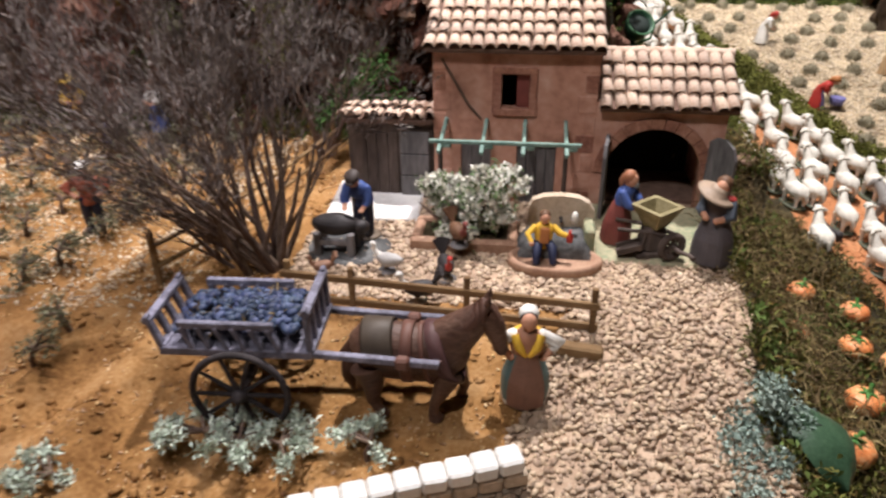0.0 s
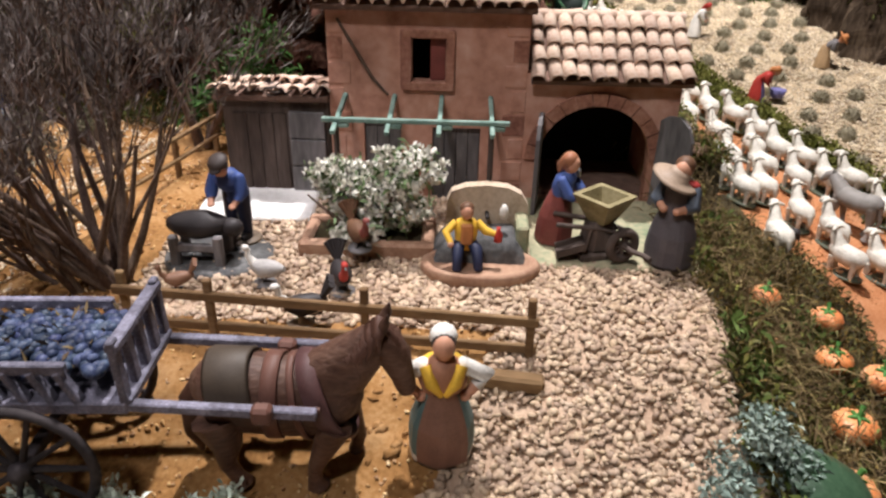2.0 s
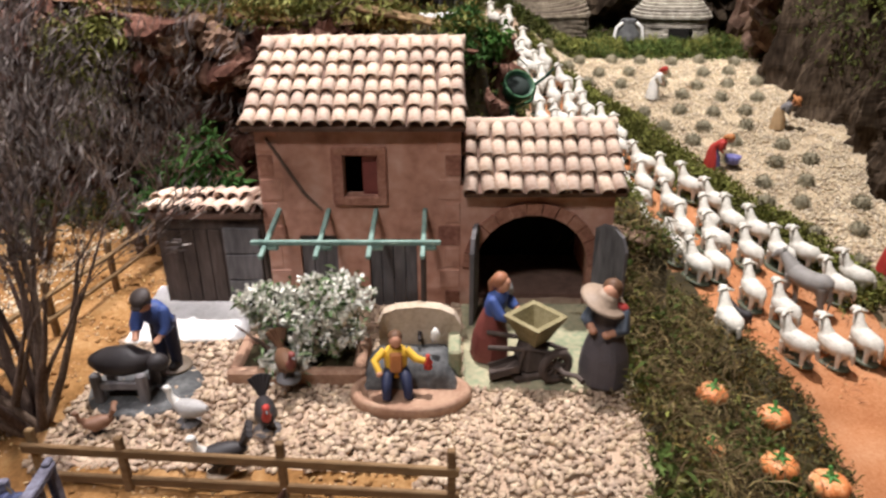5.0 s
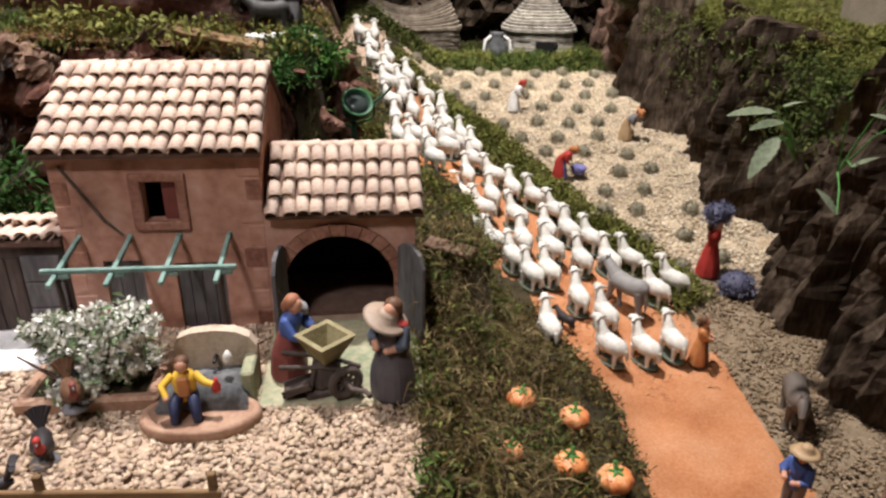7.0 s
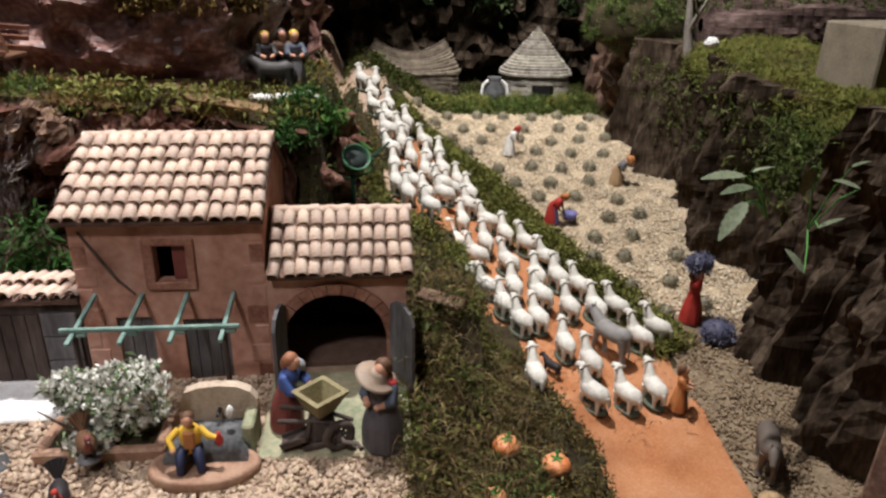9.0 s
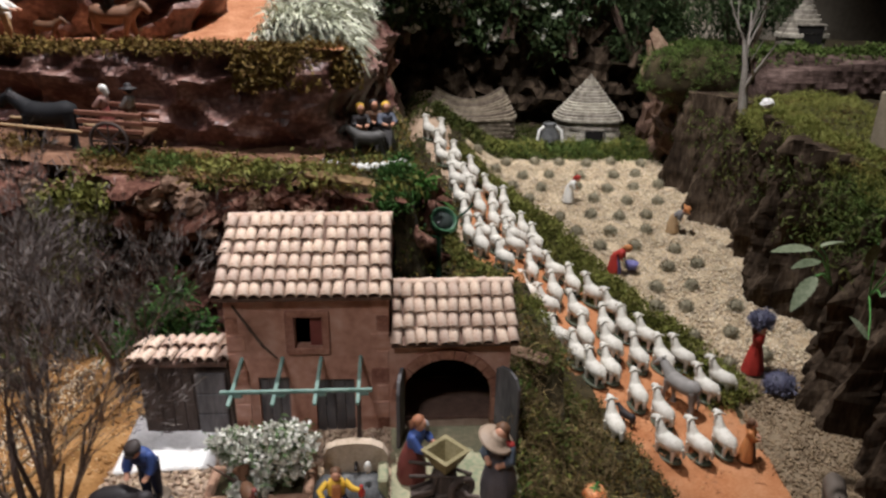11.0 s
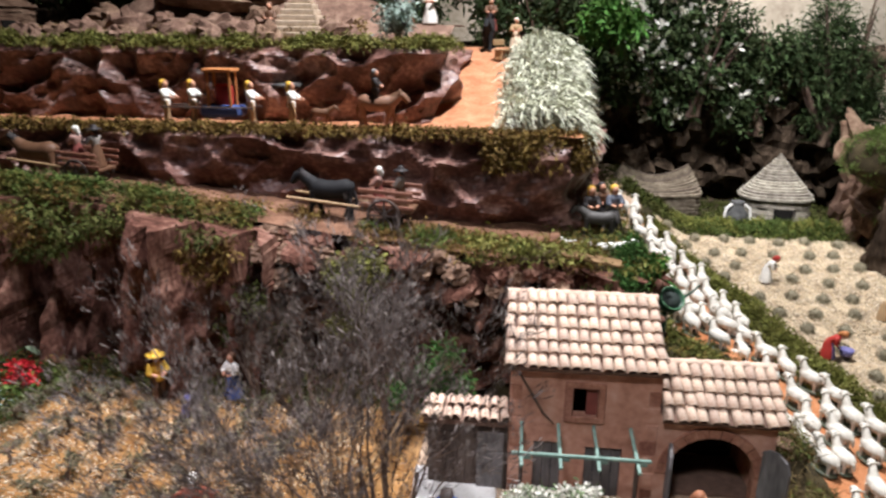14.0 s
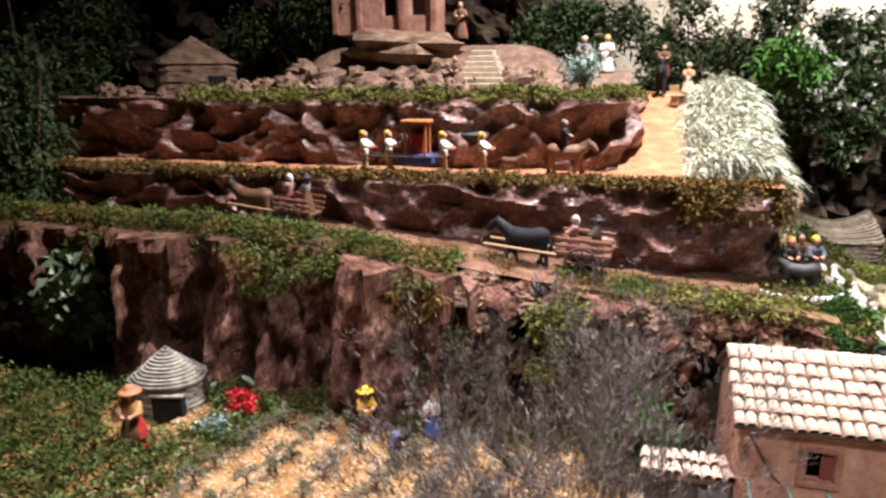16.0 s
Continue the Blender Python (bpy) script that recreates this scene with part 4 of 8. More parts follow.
        q.tube([(x, 0.738, -0.005), (x, 0.738, 0.104)], 0.0028, 0, 8)
        q.obj("post", DARK_WOOD, pg)
    # paving
    q = Shape()
    q.box((-0.106, 0.784, 0.0022), (0.114, 0.112, 0.014), 0, Matrix.Rotation(0.06, 3, "Z"), 0.002)
    tagged(q.obj("paving_slab", WHITE_STONE), "bright white stone slab before the shed", "slab")
    q = Shape()
    q.box((0.232, 0.728, 0.0005), (0.148, 0.146, 0.014), 0, None, 0.002)
    tagged(q.obj("threshing_floor", SLAB_GREEN), "worn greenish stone floor before the barn", "slab")


build_ground()
build_rocks()
build_room()
build_house()


# ---- the yard ----
def figurine(name, at, label, mats, skirt=True, h=0.085, hat="scarf", arms="front", base=True, category="figurine", sleeve=None, bend=0.0, shawl=None, hem=None, hair=None, wide=1.0, stride=0.0):
    """A plain painted clay figurine as one mesh. mats: lower, upper, head-dress, extra (apron or shoes)."""
    k = h / 0.085
    lower, upper, head, extra = mats
    sh = Shape()
    if base:
        sh.lathe([(0.0, 0), (0.0150, 0.0), (0.0156, 0.0012), (0.0142, 0.0026), (0.0, 0.0028)], (0, 0, 0), 7, 16, 1.1, 0.95)
    if skirt:
        prof = [(0.0150, 0.0022), (0.0176, 0.0034), (0.0172, 0.0070), (0.0158, 0.0160), (0.0138, 0.0260), (0.0114, 0.0360), (0.0090, 0.0440), (0.0078, 0.0490)]
        n, vs = 26, []
        for r, z in prof:
            for i in range(n):
                a = 2 * math.pi * i / n
                fold = 1 + 0.035 * math.sin(a * 7 + 0.6) * ss(0.046, 0.012, z)
                w = 1 + (wide - 1) * ss(0.0, 0.03, z)
                vs.append((r * fold * w * math.cos(a), r * fold * w * 0.92 * math.sin(a), z))
        for j in range(len(prof) - 1):
            for i in range(n):
                a = 2 * math.pi * (i + 0.5) / n
                front = math.cos(a + math.pi / 2) > 0.62 and j >= 1
                f = [(j * n + i, j * n + (i + 1) % n, (j + 1) * n + (i + 1) % n, (j + 1) * n + i)]
                sh.add([vs[q] for q in f[0]], [(0, 1, 2, 3)], 3 if front else 6 if j < 2 else 0, True)
    else:
        for sx in (-1, 1):
            y = sx * stride
            sh.tube([(sx * 0.0058, y, 0.003), (sx * 0.0060, y * 0.55 - 0.001, 0.022), (sx * 0.0046, 0.0, 0.044)], [0.0042, 0.0054, 0.0068], 0, 10)
            sh.ball((sx * 0.0062, y - 0.003, 0.0050), (0.0042, 0.0074, 0.0038), 3, 9, 6)
        sh.lathe([(0.0094, 0.0350), (0.0102, 0.0370), (0.0092, 0.0440), (0.0085, 0.0480)], (0, 0, 0), 1, 14, 1.0, 0.85, 0.02)
    sh.lathe([(0.0080 * wide, 0.0420), (0.0086 * wide, 0.0460), (0.0104 * wide, 0.0530), (0.0118, 0.0590), (0.0108, 0.0632), (0.0070, 0.0662), (0.0034, 0.0680)], (0, 0, 0), 1, 16, 1.0, 0.76)
    sh.ball((0, -0.0040, 0.0555), (0.0088, 0.0052, 0.0070), 1, 12, 8)
    if shawl:
        sh.ball((0, 0.0022, 0.0605), (0.0128, 0.0090, 0.0064), 8, 14, 8)
        for sx in (-1, 1):
            sh.tube([(sx * 0.0092, -0.0030, 0.0640), (sx * 0.0062, -0.0092, 0.0570), (sx * 0.0012, -0.0094, 0.0495)], [0.0034, 0.0034, 0.0016], 8, 8)
    arm_ends = {"front": ((0.0135, -0.006, 0.0515), (0.005, -0.0145, 0.0490)), "hips": ((0.0225, 0.001, 0.0540), (0.0115, -0.0045, 0.0450)), "down": ((0.0145, 0.001, 0.0500), (0.0130, -0.004, 0.0380)), "reach": ((0.0130, -0.009, 0.0530), (0.0090, -0.0215, 0.0500)), "up": ((0.0150, -0.004, 0.0640), (0.0105, -0.005, 0.0815))}[arms]
    for sx in (-1, 1):
        e, w = arm_ends
        m = ((e[0] + w[0]) / 2, (e[1] + w[1]) / 2, (e[2] + w[2]) / 2)
        sh.ball((sx * 0.0103, 0, 0.0620), (0.0046, 0.0046, 0.0044), 5, 9, 6)
        sh.tube([(sx * 0.0104, 0, 0.0618), (sx * e[0], e[1], e[2]), (sx * m[0], m[1], m[2])], [0.0046, 0.0053, 0.0040], 5, 9)
        sh.tube([(sx * m[0], m[1], m[2]), (sx * w[0], w[1], w[2])], [0.0030, 0.0026], 4, 8)
        sh.ball((sx * w[0], w[1], w[2]), (0.0032, 0.0034, 0.0028), 4, 8, 6)
    sh.tube([(0, 0, 0.064), (0, -0.0006, 0.0705)], [0.0042, 0.0034], 4, 9)
    sh.ball((0, -0.0012, 0.0750), (0.0060, 0.0066, 0.0076), 4, 14, 9)
    sh.ball((0, 0.0010, 0.0762), (0.0066, 0.0066, 0.0072), 9, 12, 8)
    if hat == "scarf":
        sh.ball((0, 0.0036 if hair else 0.0020, 0.0780), (0.0073, 0.0070, 0.0070), 2, 12, 8)
        sh.tube([(0, 0.0040, 0.0765), (0, 0.0072, 0.0700), (0, 0.0066, 0.0640)], [0.0058, 0.0046, 0.0022], 2, 9)
    elif hat == "straw":
        sh.lathe([(0.0145, 0.0778), (0.0152, 0.0786), (0.0100, 0.0800), (0.0068, 0.0812), (0.0063, 0.0850), (0.0044, 0.0872), (0.0, 0.0878)], (0, 0.001, 0), 2, 20, 1.0, 1.0, 0.02)
    elif hat == "cap":
        sh.ball((0, 0.0010, 0.0795), (0.0080, 0.0086, 0.0042), 2, 12, 6)
        sh.ball((0, -0.0064, 0.0785), (0.0052, 0.0040, 0.0012), 2, 10, 5)
    if bend:
        out = []
        for x, y, z in sh.v:
            a = radians(bend) * ss(0.030, 0.058, z)
            dz = z - 0.042
            out.append((x, y * math.cos(a) - dz * math.sin(a), 0.042 + y * math.sin(a) + dz * math.cos(a)) if z > 0.030 else (x, y, z))
        sh.v = out
    me = sh.mesh(name, [lower, upper, head, extra, SKIN, sleeve or upper, hem or lower, BASE, shawl or upper, hair or head])
    ob = new(name, me)
    ob.matrix_basis = at @ Matrix.Scale(k, 4)
    return tagged(ob, label, category)


def quadruped(name, at, label, mats, L=0.075, H=0.062, mane=True, category="figurine", neck=0.9, group=""):
    """A plain four-legged clay figure, head towards +x, as one mesh. L body length, H height at the back."""
    sh = Shape()
    r = L * 0.188
    zb = H * 0.72
    sh.tube([(-L * 0.49, 0, zb), (-L * 0.45, 0, zb + r * 0.08), (-L * 0.34, 0, zb + r * 0.14), (-L * 0.12, 0, zb - r * 0.08), (L * 0.12, 0, zb - r * 0.08), (L * 0.32, 0, zb + r * 0.06), (L * 0.44, 0, zb + r * 0.22)], [r * 0.45, r * 0.85, r * 1.12, r * 1.10, r * 1.08, r * 1.10, r * 0.7], 0, 16)
    hx, hz = L * (0.45 + 0.30 * neck), zb + H * 0.36 * neck
    sh.tube([(L * 0.33, 0, zb + r * 0.15), (L * 0.45, 0, zb + H * 0.18 * neck), (hx - L * 0.06, 0, hz)], [r * 1.0, r * 0.78, r * 0.55], 0, 12)
    sh.tube([(hx - L * 0.09, 0, hz + r * 0.2), (hx + L * 0.03, 0, hz - r * 0.1), (hx + L * 0.16, 0, hz - r * 0.9)], [r * 0.46, r * 0.50, r * 0.30], 0, 10)
    for sy in (-1, 1):
        sh.tube([(hx - L * 0.07, sy * r * 0.22, hz + r * 0.4), (hx - L * 0.075, sy * r * 0.3, hz + r * 0.95)], [r * 0.16, r * 0.03], 0, 6)
        for x, k in ((-L * 0.38, -1), (L * 0.34, 1)):
            f = L * 0.085 * sy * k
            sh.tube([(x, sy * r * 0.50, zb - r * 0.1), (x + f * 0.4, sy * r * 0.56, zb * 0.55), (x + f * 0.85 + L * 0.015 * k, sy * r * 0.58, zb * 0.34), (x + f, sy * r * 0.58, zb * 0.14), (x + f + L * 0.012, sy * r * 0.58, 0.0)], [r * 0.62, r * 0.38, r * 0.27, r * 0.27, r * 0.46], 0, 9)
    sh.tube([(-L * 0.47, 0, zb + r * 0.2), (-L * 0.55, 0, zb * 0.7), (-L * 0.54, 0, zb * 0.35)], [r * 0.16, r * 0.24, r * 0.08], 1, 8)
    if mane:
        for i in range(22):
            t = i / 21
            p = Vector((L * 0.33, 0, zb + r * 0.98)).lerp(Vector((hx - L * 0.05, 0, hz + r * 0.62)), t)
            side = (-1) ** i
            sh.tube([p, p + Vector((-L * 0.01, r * 0.45 * side, -r * 0.25)), p + Vector((-L * 0.03 + L * 0.02 * math.sin(i * 5), r * (0.72 - 0.25 * t) * side, -r * (0.95 + 0.3 * math.sin(i * 3))))], [r * 0.22, r * 0.18, r * 0.04], 1, 6)
        sh.tube([(hx - L * 0.06, 0, hz + r * 0.6), (hx + L * 0.03, 0, hz + r * 0.35)], [r * 0.22, r * 0.08], 1, 6)
    ob = new(name, sh.mesh(name, mats))
    ob.matrix_basis = at
    return tagged(ob, label, category, group)


def ground_pose(x, y, turn=0.0, lift=0.0):
    return pose(x, y, land(x, y) + lift, 0, 0, turn)


def build_yard_things():
    # the blue cart
    cart = thing("grape_cart", pose(-0.134, 0.4445, -0.0265, 0, 0, 3), "blue-grey painted wooden hay cart loaded with grapes", "cart")

    def bar(name, a, b, w, t, mat=BLUE_PAINT, parent=cart, label=""):
        q = Shape()
        a, b = Vector(a), Vector(b)
        d = b - a
        q.box((0, 0, 0), (w, t, d.length), 0, None, 0.0008)
        return q.obj(name, mat, parent, Matrix.Translation((a + b) / 2) @ d.to_track_quat("Z", "Y").to_matrix().to_4x4(), label)

    for i in range(5):
        bar("floor_board", (-0.064, -0.025 + 0.0125 * i, 0.0735), (0.050, -0.025 + 0.0125 * i, 0.0735), 0.0120, 0.004)
    for sy in (-1, 1):
        bar("rail", (-0.050, sy * 0.0320, 0.0965), (0.026, sy * 0.0320, 0.0965), 0.0050, 0.0064)
        bar("sill", (-0.068, sy * 0.0315, 0.0720), (0.054, sy * 0.0315, 0.0720), 0.0075, 0.0075)
        for i in range(6):
            x = -0.045 + 0.0138 * i
            bar("slat", (x + 0.005, sy * 0.0318, 0.0750), (x - 0.003, sy * 0.0320, 0.0950), 0.0066, 0.0042)
        bar("shaft", (0.046, sy * 0.0310, 0.0720), (0.154, sy * 0.0315 - 0.003, 0.0680), 0.0058, 0.0058)
        wh = thing("wheel", pose(-0.004, sy * 0.0450, 0.0395), "", "")
        wh.parent = cart
        t = Shape()
        ring = [(0.0385 * math.cos(2 * math.pi * k / 32), 0, 0.0385 * math.sin(2 * math.pi * k / 32)) for k in range(33)]
        t.tube(ring, 0.0030, 0, 7, False)
        t.obj("rim", WHEEL_WOOD, wh)
        for k in range(10):
            a = math.pi * 2 * k / 10
            q = Shape()
            q.tube([(0, 0, 0), (0.037 * math.cos(a), 0, 0.037 * math.sin(a))], [0.0024, 0.0016], 0, 6)
            q.obj("spoke", WHEEL_WOOD, wh)
        q = Shape()
        q.lathe([(0.0, -0.008), (0.004, -0.008), (0.0062, -0.003), (0.0066, 0.003), (0.004, 0.008), (0.0, 0.008)], (0, 0, 0), 0, 12, rot=Matrix.Rotation(math.pi / 2, 3, "X"))
        q.obj("hub", WHEEL_WOOD, wh)
    bar("axle", (-0.004, -0.045, 0.0395), (-0.004, 0.045, 0.0395), 0.007, 0.007, WHEEL_WOOD)
    for x, lean, top in ((0.053, -0.001, 0.1090), (-0.066, -0.008, 0.0980)):
        bar("end_rail", (x + lean, -0.0335, top), (x + lean, 0.0335, top), 0.0070, 0.0052)
        bar("end_rail", (x, -0.0335, 0.0745), (x, 0.0335, 0.0745), 0.0075, 0.0055)
        for i in range(5):
            yy = -0.0310 + 0.0155 * i
            bar("end_slat", (x, yy, 0.0740), (x + lean * 1.05, yy, (top + 0.005) if i in (0, 4) else top), 0.0072, 0.0044)
    mound = lambda x, yy: 0.0785 + 0.016 * (1 - (yy / 0.042) ** 2) * (1 - (x / 0.085) ** 2)
    grapes = Shape()
    r = random.Random(3)
    for i in range(330):
        x, yy = r.uniform(-0.056, 0.042), r.uniform(-0.028, 0.028)
        k = 0.0036 * r.uniform(0.8, 1.15)
        q = Matrix.Rotation(r.uniform(-1.2, 1.2), 3, "Z") @ Matrix.Rotation(r.uniform(-0.5, 0.5), 3, "Y")
        grapes.ball((x, yy, mound(x, yy) + r.uniform(0, 0.0045)), (k * r.uniform(1.15, 1.6), k, k), 0, 8, 5, q)
    g = grapes.obj("grapes", GRAPE)
    g.matrix_basis = cart.matrix_basis
    tagged(g, "heap of dark blue grapes in the cart", "grapes", "", "stuff")
    gl = [(r.uniform(-0.05, 0.044), r.uniform(-0.028, 0.028)) for _ in range(80)]
    gl = leaves("grape_stems", [(x, yy, mound(x, yy) + 0.003) for x, yy in gl], STRAW_DARK, 0.012, 0.0018, 0.15, 0.1, 90, "dry stems among the grapes", "stems", "stuff", None, 2, 0.002)
    gl.matrix_basis = cart.matrix_basis
    horse_at = pose(0.0, 0.4435, -0.0090, 0, 0, 0)
    sh = Shape()
    zb = [(-0.0520, 0.040, 0.006), (-0.0495, 0.042, 0.0150), (-0.0430, 0.0435, 0.0230), (-0.032, 0.0440, 0.0258), (-0.016, 0.0430, 0.0255), (0.002, 0.0420, 0.0255), (0.018, 0.0430, 0.0255), (0.029, 0.0420, 0.0225), (0.0365, 0.039, 0.0160), (0.040, 0.037, 0.007)]
    sh.tube([(x, 0, z) for x, z, q in zb], [q for x, z, q in zb], 0, 18)
    sh.tube([(0.018, 0, 0.050), (0.032, 0, 0.063), (0.044, 0, 0.0755), (0.052, 0, 0.0845)], [0.0220, 0.0180, 0.0138, 0.0100], 0, 14)
    sh.tube([(0.0490, 0, 0.0880), (0.0560, 0, 0.0825), (0.0615, 0, 0.0725), (0.0655, 0, 0.0600), (0.0678, 0, 0.0510), (0.0680, 0, 0.0465)], [0.0060, 0.0105, 0.0098, 0.0070, 0.0060, 0.0036], 0, 12)
    sh.v = [(x, y * 0.80, z) for x, y, z in sh.v]
    for sy in (-1, 1):
        sh.tube([(0.0545, sy * 0.0050, 0.0910), (0.0570, sy * 0.0066, 0.0970), (0.0585, sy * 0.0062, 0.1030)], [0.0034, 0.0030, 0.0006], 0, 7)
        f = 0.010 * sy
        sh.tube([(0.028, sy * 0.0125, 0.032), (0.027 + f * 0.7, sy * 0.0140, 0.012), (0.0265 + f * 1.1, sy * 0.0140, 0.0005), (0.0250 + f, sy * 0.0140, -0.0080), (0.0265 + f, sy * 0.0140, -0.0140)], [0.0110, 0.0066, 0.0045, 0.0046, 0.0070], 0, 10)
        f = -0.011 * sy
        sh.tube([(-0.039, sy * 0.0120, 0.034), (-0.039 + f * 0.4, sy * 0.0145, 0.016), (-0.045 + f * 0.8, sy * 0.0145, 0.002), (-0.042 + f, sy * 0.0145, -0.0080), (-0.040 + f, sy * 0.0145, -0.0140)], [0.0150, 0.0090, 0.0052, 0.0046, 0.0070], 0, 10)
    sh.tube([(-0.0510, 0, 0.052), (-0.0580, 0, 0.038), (-0.0585, 0, 0.014), (-0.0560, 0, -0.002)], [0.0040, 0.0066, 0.0064, 0.0015], 1, 9)
    for i in range(30):
        t = i / 29
        p = Vector((0.018, 0, 0.0690)).lerp(Vector((0.0525, 0, 0.0955)), t) + Vector((0.001, 0, -0.0035 * math.sin(math.pi * t)))
        side = -1 if i % 3 else 1
        drop = 0.013 + 0.004 * math.sin(i * 2.7)
        sh.tube([p, p + Vector((0.001, 0.0085 * side, -0.003)), p + Vector((0.001 + 0.004 * math.sin(i * 1.9), 0.0135 * side * (1 - 0.25 * t), -drop))], [0.0040, 0.0034, 0.0006], 1, 6)
    for k in (-1, 0, 1):
        sh.tube([(0.0550, 0.002 * k, 0.0925), (0.0625, 0.0035 * k, 0.0855), (0.0665, 0.004 * k, 0.0750)], [0.0030, 0.0028, 0.0006], 1, 6)
    ob = sh.obj("cart_horse", [HORSE, paint("mane_brown", 0.085, 0.040, 0.027)])
    ob.matrix_basis = horse_at
    tagged(ob, "dark brown clay draught horse harnessed to the cart", "figurine")
    hs = thing("harness", horse_at, "reddish leather harness on the horse", "harness")

    def girth(name, x, w, cz, rad, mat, lean=0.0, lo=0.0, hi=2 * math.pi, thick=0.0016, label="", squash=0.80):
        """A band of leather round the body from angle lo to hi, counted from straight up."""
        q, n = Shape(), 26
        ring = []
        for k in range(n + 1):
            a = lo + (hi - lo) * k / n
            for rr, dx in ((rad, -w / 2), (rad + thick, -w * 0.42), (rad + thick, w * 0.42), (rad, w / 2)):
                z = cz + rr * math.cos(a)
                ring.append((x + dx + lean * (z - cz), rr * squash * math.sin(a), z))
        q.add(ring, [(4 * k + j, 4 * k + (j + 1) % 4, 4 * k + 4 + (j + 1) % 4, 4 * k + 4 + j) for k in range(n) for j in range(4)], 0, True)
        q.obj(name, mat, hs, label=label)

    girth("girth_strap", -0.0065, 0.0100, 0.0425, 0.0258, LEATHER)
    girth("collar", 0.0230, 0.0130, 0.0450, 0.0250, paint("collar_leather", 0.085, 0.040, 0.038), -0.40, thick=0.0022, label="thick dark padded horse collar", squash=0.84)
    girth("breast_strap", 0.0090, 0.0042, 0.0425, 0.0258, LEATHER, -0.2)
    girth("saddle_blanket", -0.0275, 0.0260, 0.0440, 0.0262, paint("blanket", 0.060, 0.044, 0.031), -0.15, -1.30, 1.30, 0.0014, "dull brown saddle blanket")
    for sy in (-1, 1):
        q = Shape()
        q.box((-0.0065, sy * 0.0300, 0.0535), (0.0110, 0.0090, 0.0110), 0, None, 0.002)
        q.obj("shaft_loop", LEATHER, hs)
        q = Shape()
        q.tube([(-0.0045, sy * 0.0220, 0.0500), (0.010, sy * 0.0225, 0.0510), (0.0230, sy * 0.0225, 0.0510)], [0.0020, 0.0018, 0.0018], 0, 7)
        q.obj("trace", LEATHER, hs)
    figurine("woman_figurine", pose(0.088, 0.4600, -0.0205, 4, 0, 4), "clay figurine in a yellow bodice, blue-grey skirt and white bonnet", (paint("dull_teal", 0.10, 0.17, 0.17), paint("bodice", 0.36, 0.17, 0.10), WHITE, paint("apron", 0.23, 0.12, 0.085)), True, 0.096, "scarf", "hips", sleeve=WHITE, shawl=YELLOW, hem=WHITE, hair=DARK, wide=1.25)

    # the fence between yard and lane
    fence = thing("rail_fence", pose(0, 0, 0), "low brown wooden rail fence along the yard", "fence")
    for x, yy in ((-0.145, 0.553), (-0.080, 0.545), (0.031, 0.540), (0.147, 0.533)):
        q = Shape()
        q.box((x, yy, 0.015), (0.0058, 0.005, 0.066), 0, None, 0.0008)
        q.obj("post", FENCE_WOOD, fence)
    for z, yy in ((0.033, 0.5315), (0.008, 0.5335)):
        q = Shape()
        q.box((0.0, 0, 0), (0.303, 0.004, 0.0075), 0, None, 0.0008)
        q.obj("rail", FENCE_WOOD, fence, pose(0.001, yy + 0.008, z, 0, 1.1 if z > 0.02 else 0.5, -3.2))
    q = Shape()
    q.box((0, 0, 0), (0.052, 0.012, 0.012), 0, None, 0.002)
    tagged(q.obj("wooden_beam", FENCE_WOOD, None, pose(0.130, 0.508, land(0.13, 0.508) + 0.006, 0, 3, -4)), "mossy brown squared log on the ground", "log")

    # the side fence by the vines
    side = thing("post_and_rail_fence", pose(0, 0, 0), "weathered wooden fence climbing past the shed", "fence")
    pts = [(-0.285, 0.560), (-0.254, 0.640), (-0.226, 0.735), (-0.208, 0.825), (-0.196, 0.915)]
    for x, yy in pts:
        q = Shape()
        q.box((x, yy, land(x, yy) + 0.026), (0.006, 0.006, 0.066), 0, None, 0.001)
        q.obj("post", FENCE_WOOD, side)
    for (xa, ya), (xb, yb) in zip(pts, pts[1:]):
        for h in (0.022, 0.045):
            a, b = Vector((xa, ya, land(xa, ya) + h)), Vector((xb, yb, land(xb, yb) + h))
            q = Shape()
            q.box((0, 0, 0), (0.0045, 0.004, (b - a).length + 0.006), 0, None, 0.0008)
            q.obj("rail", FENCE_WOOD, side, Matrix.Translation((a + b) / 2 + Vector((0.004, 0, 0))) @ (b - a).to_track_quat("Z", "Y").to_matrix().to_4x4())

    # fountain with its bowl
    ft = thing("fountain", pose(0.114, 0.655, 0.0), "stone drinking fountain with a rounded back and dark basin", "fountain")
    q = Shape()
    q.lathe([(0.0, -0.004), (0.039, -0.004), (0.0465, 0.001), (0.0505, 0.008), (0.0500, 0.0140), (0.0465, 0.0165), (0.0425, 0.0150), (0.0400, 0.009)], (0, -0.011, 0), 0, 34, 1.0, 0.58, 0.006)
    q.lathe([(0.0405, 0.0085), (0.020, 0.0080), (0.0, 0.0080)], (0, -0.011, 0), 1, 34, 1.0, 0.58)
    q.obj("bowl", [BOWL, STONE_DARK], ft)
    q, vs, nx, ny = Shape(), [], 30, 10
    for i in range(nx + 1):
        for j in range(ny + 1):
            u, v = i / nx, j / ny
            top = min(1.0, 6 * min(u, 1 - u), 4.5 * v)
            x, yy = -0.0425 + 0.085 * u, -0.006 + 0.042 * v
            vs.append((x, yy - 0.004 * noise.noise((x * 60, v * 3, 1)), -0.002 + 0.0295 * top ** 0.45 + 0.004 * noise.noise((x * 55, yy * 70, 4)) * top))
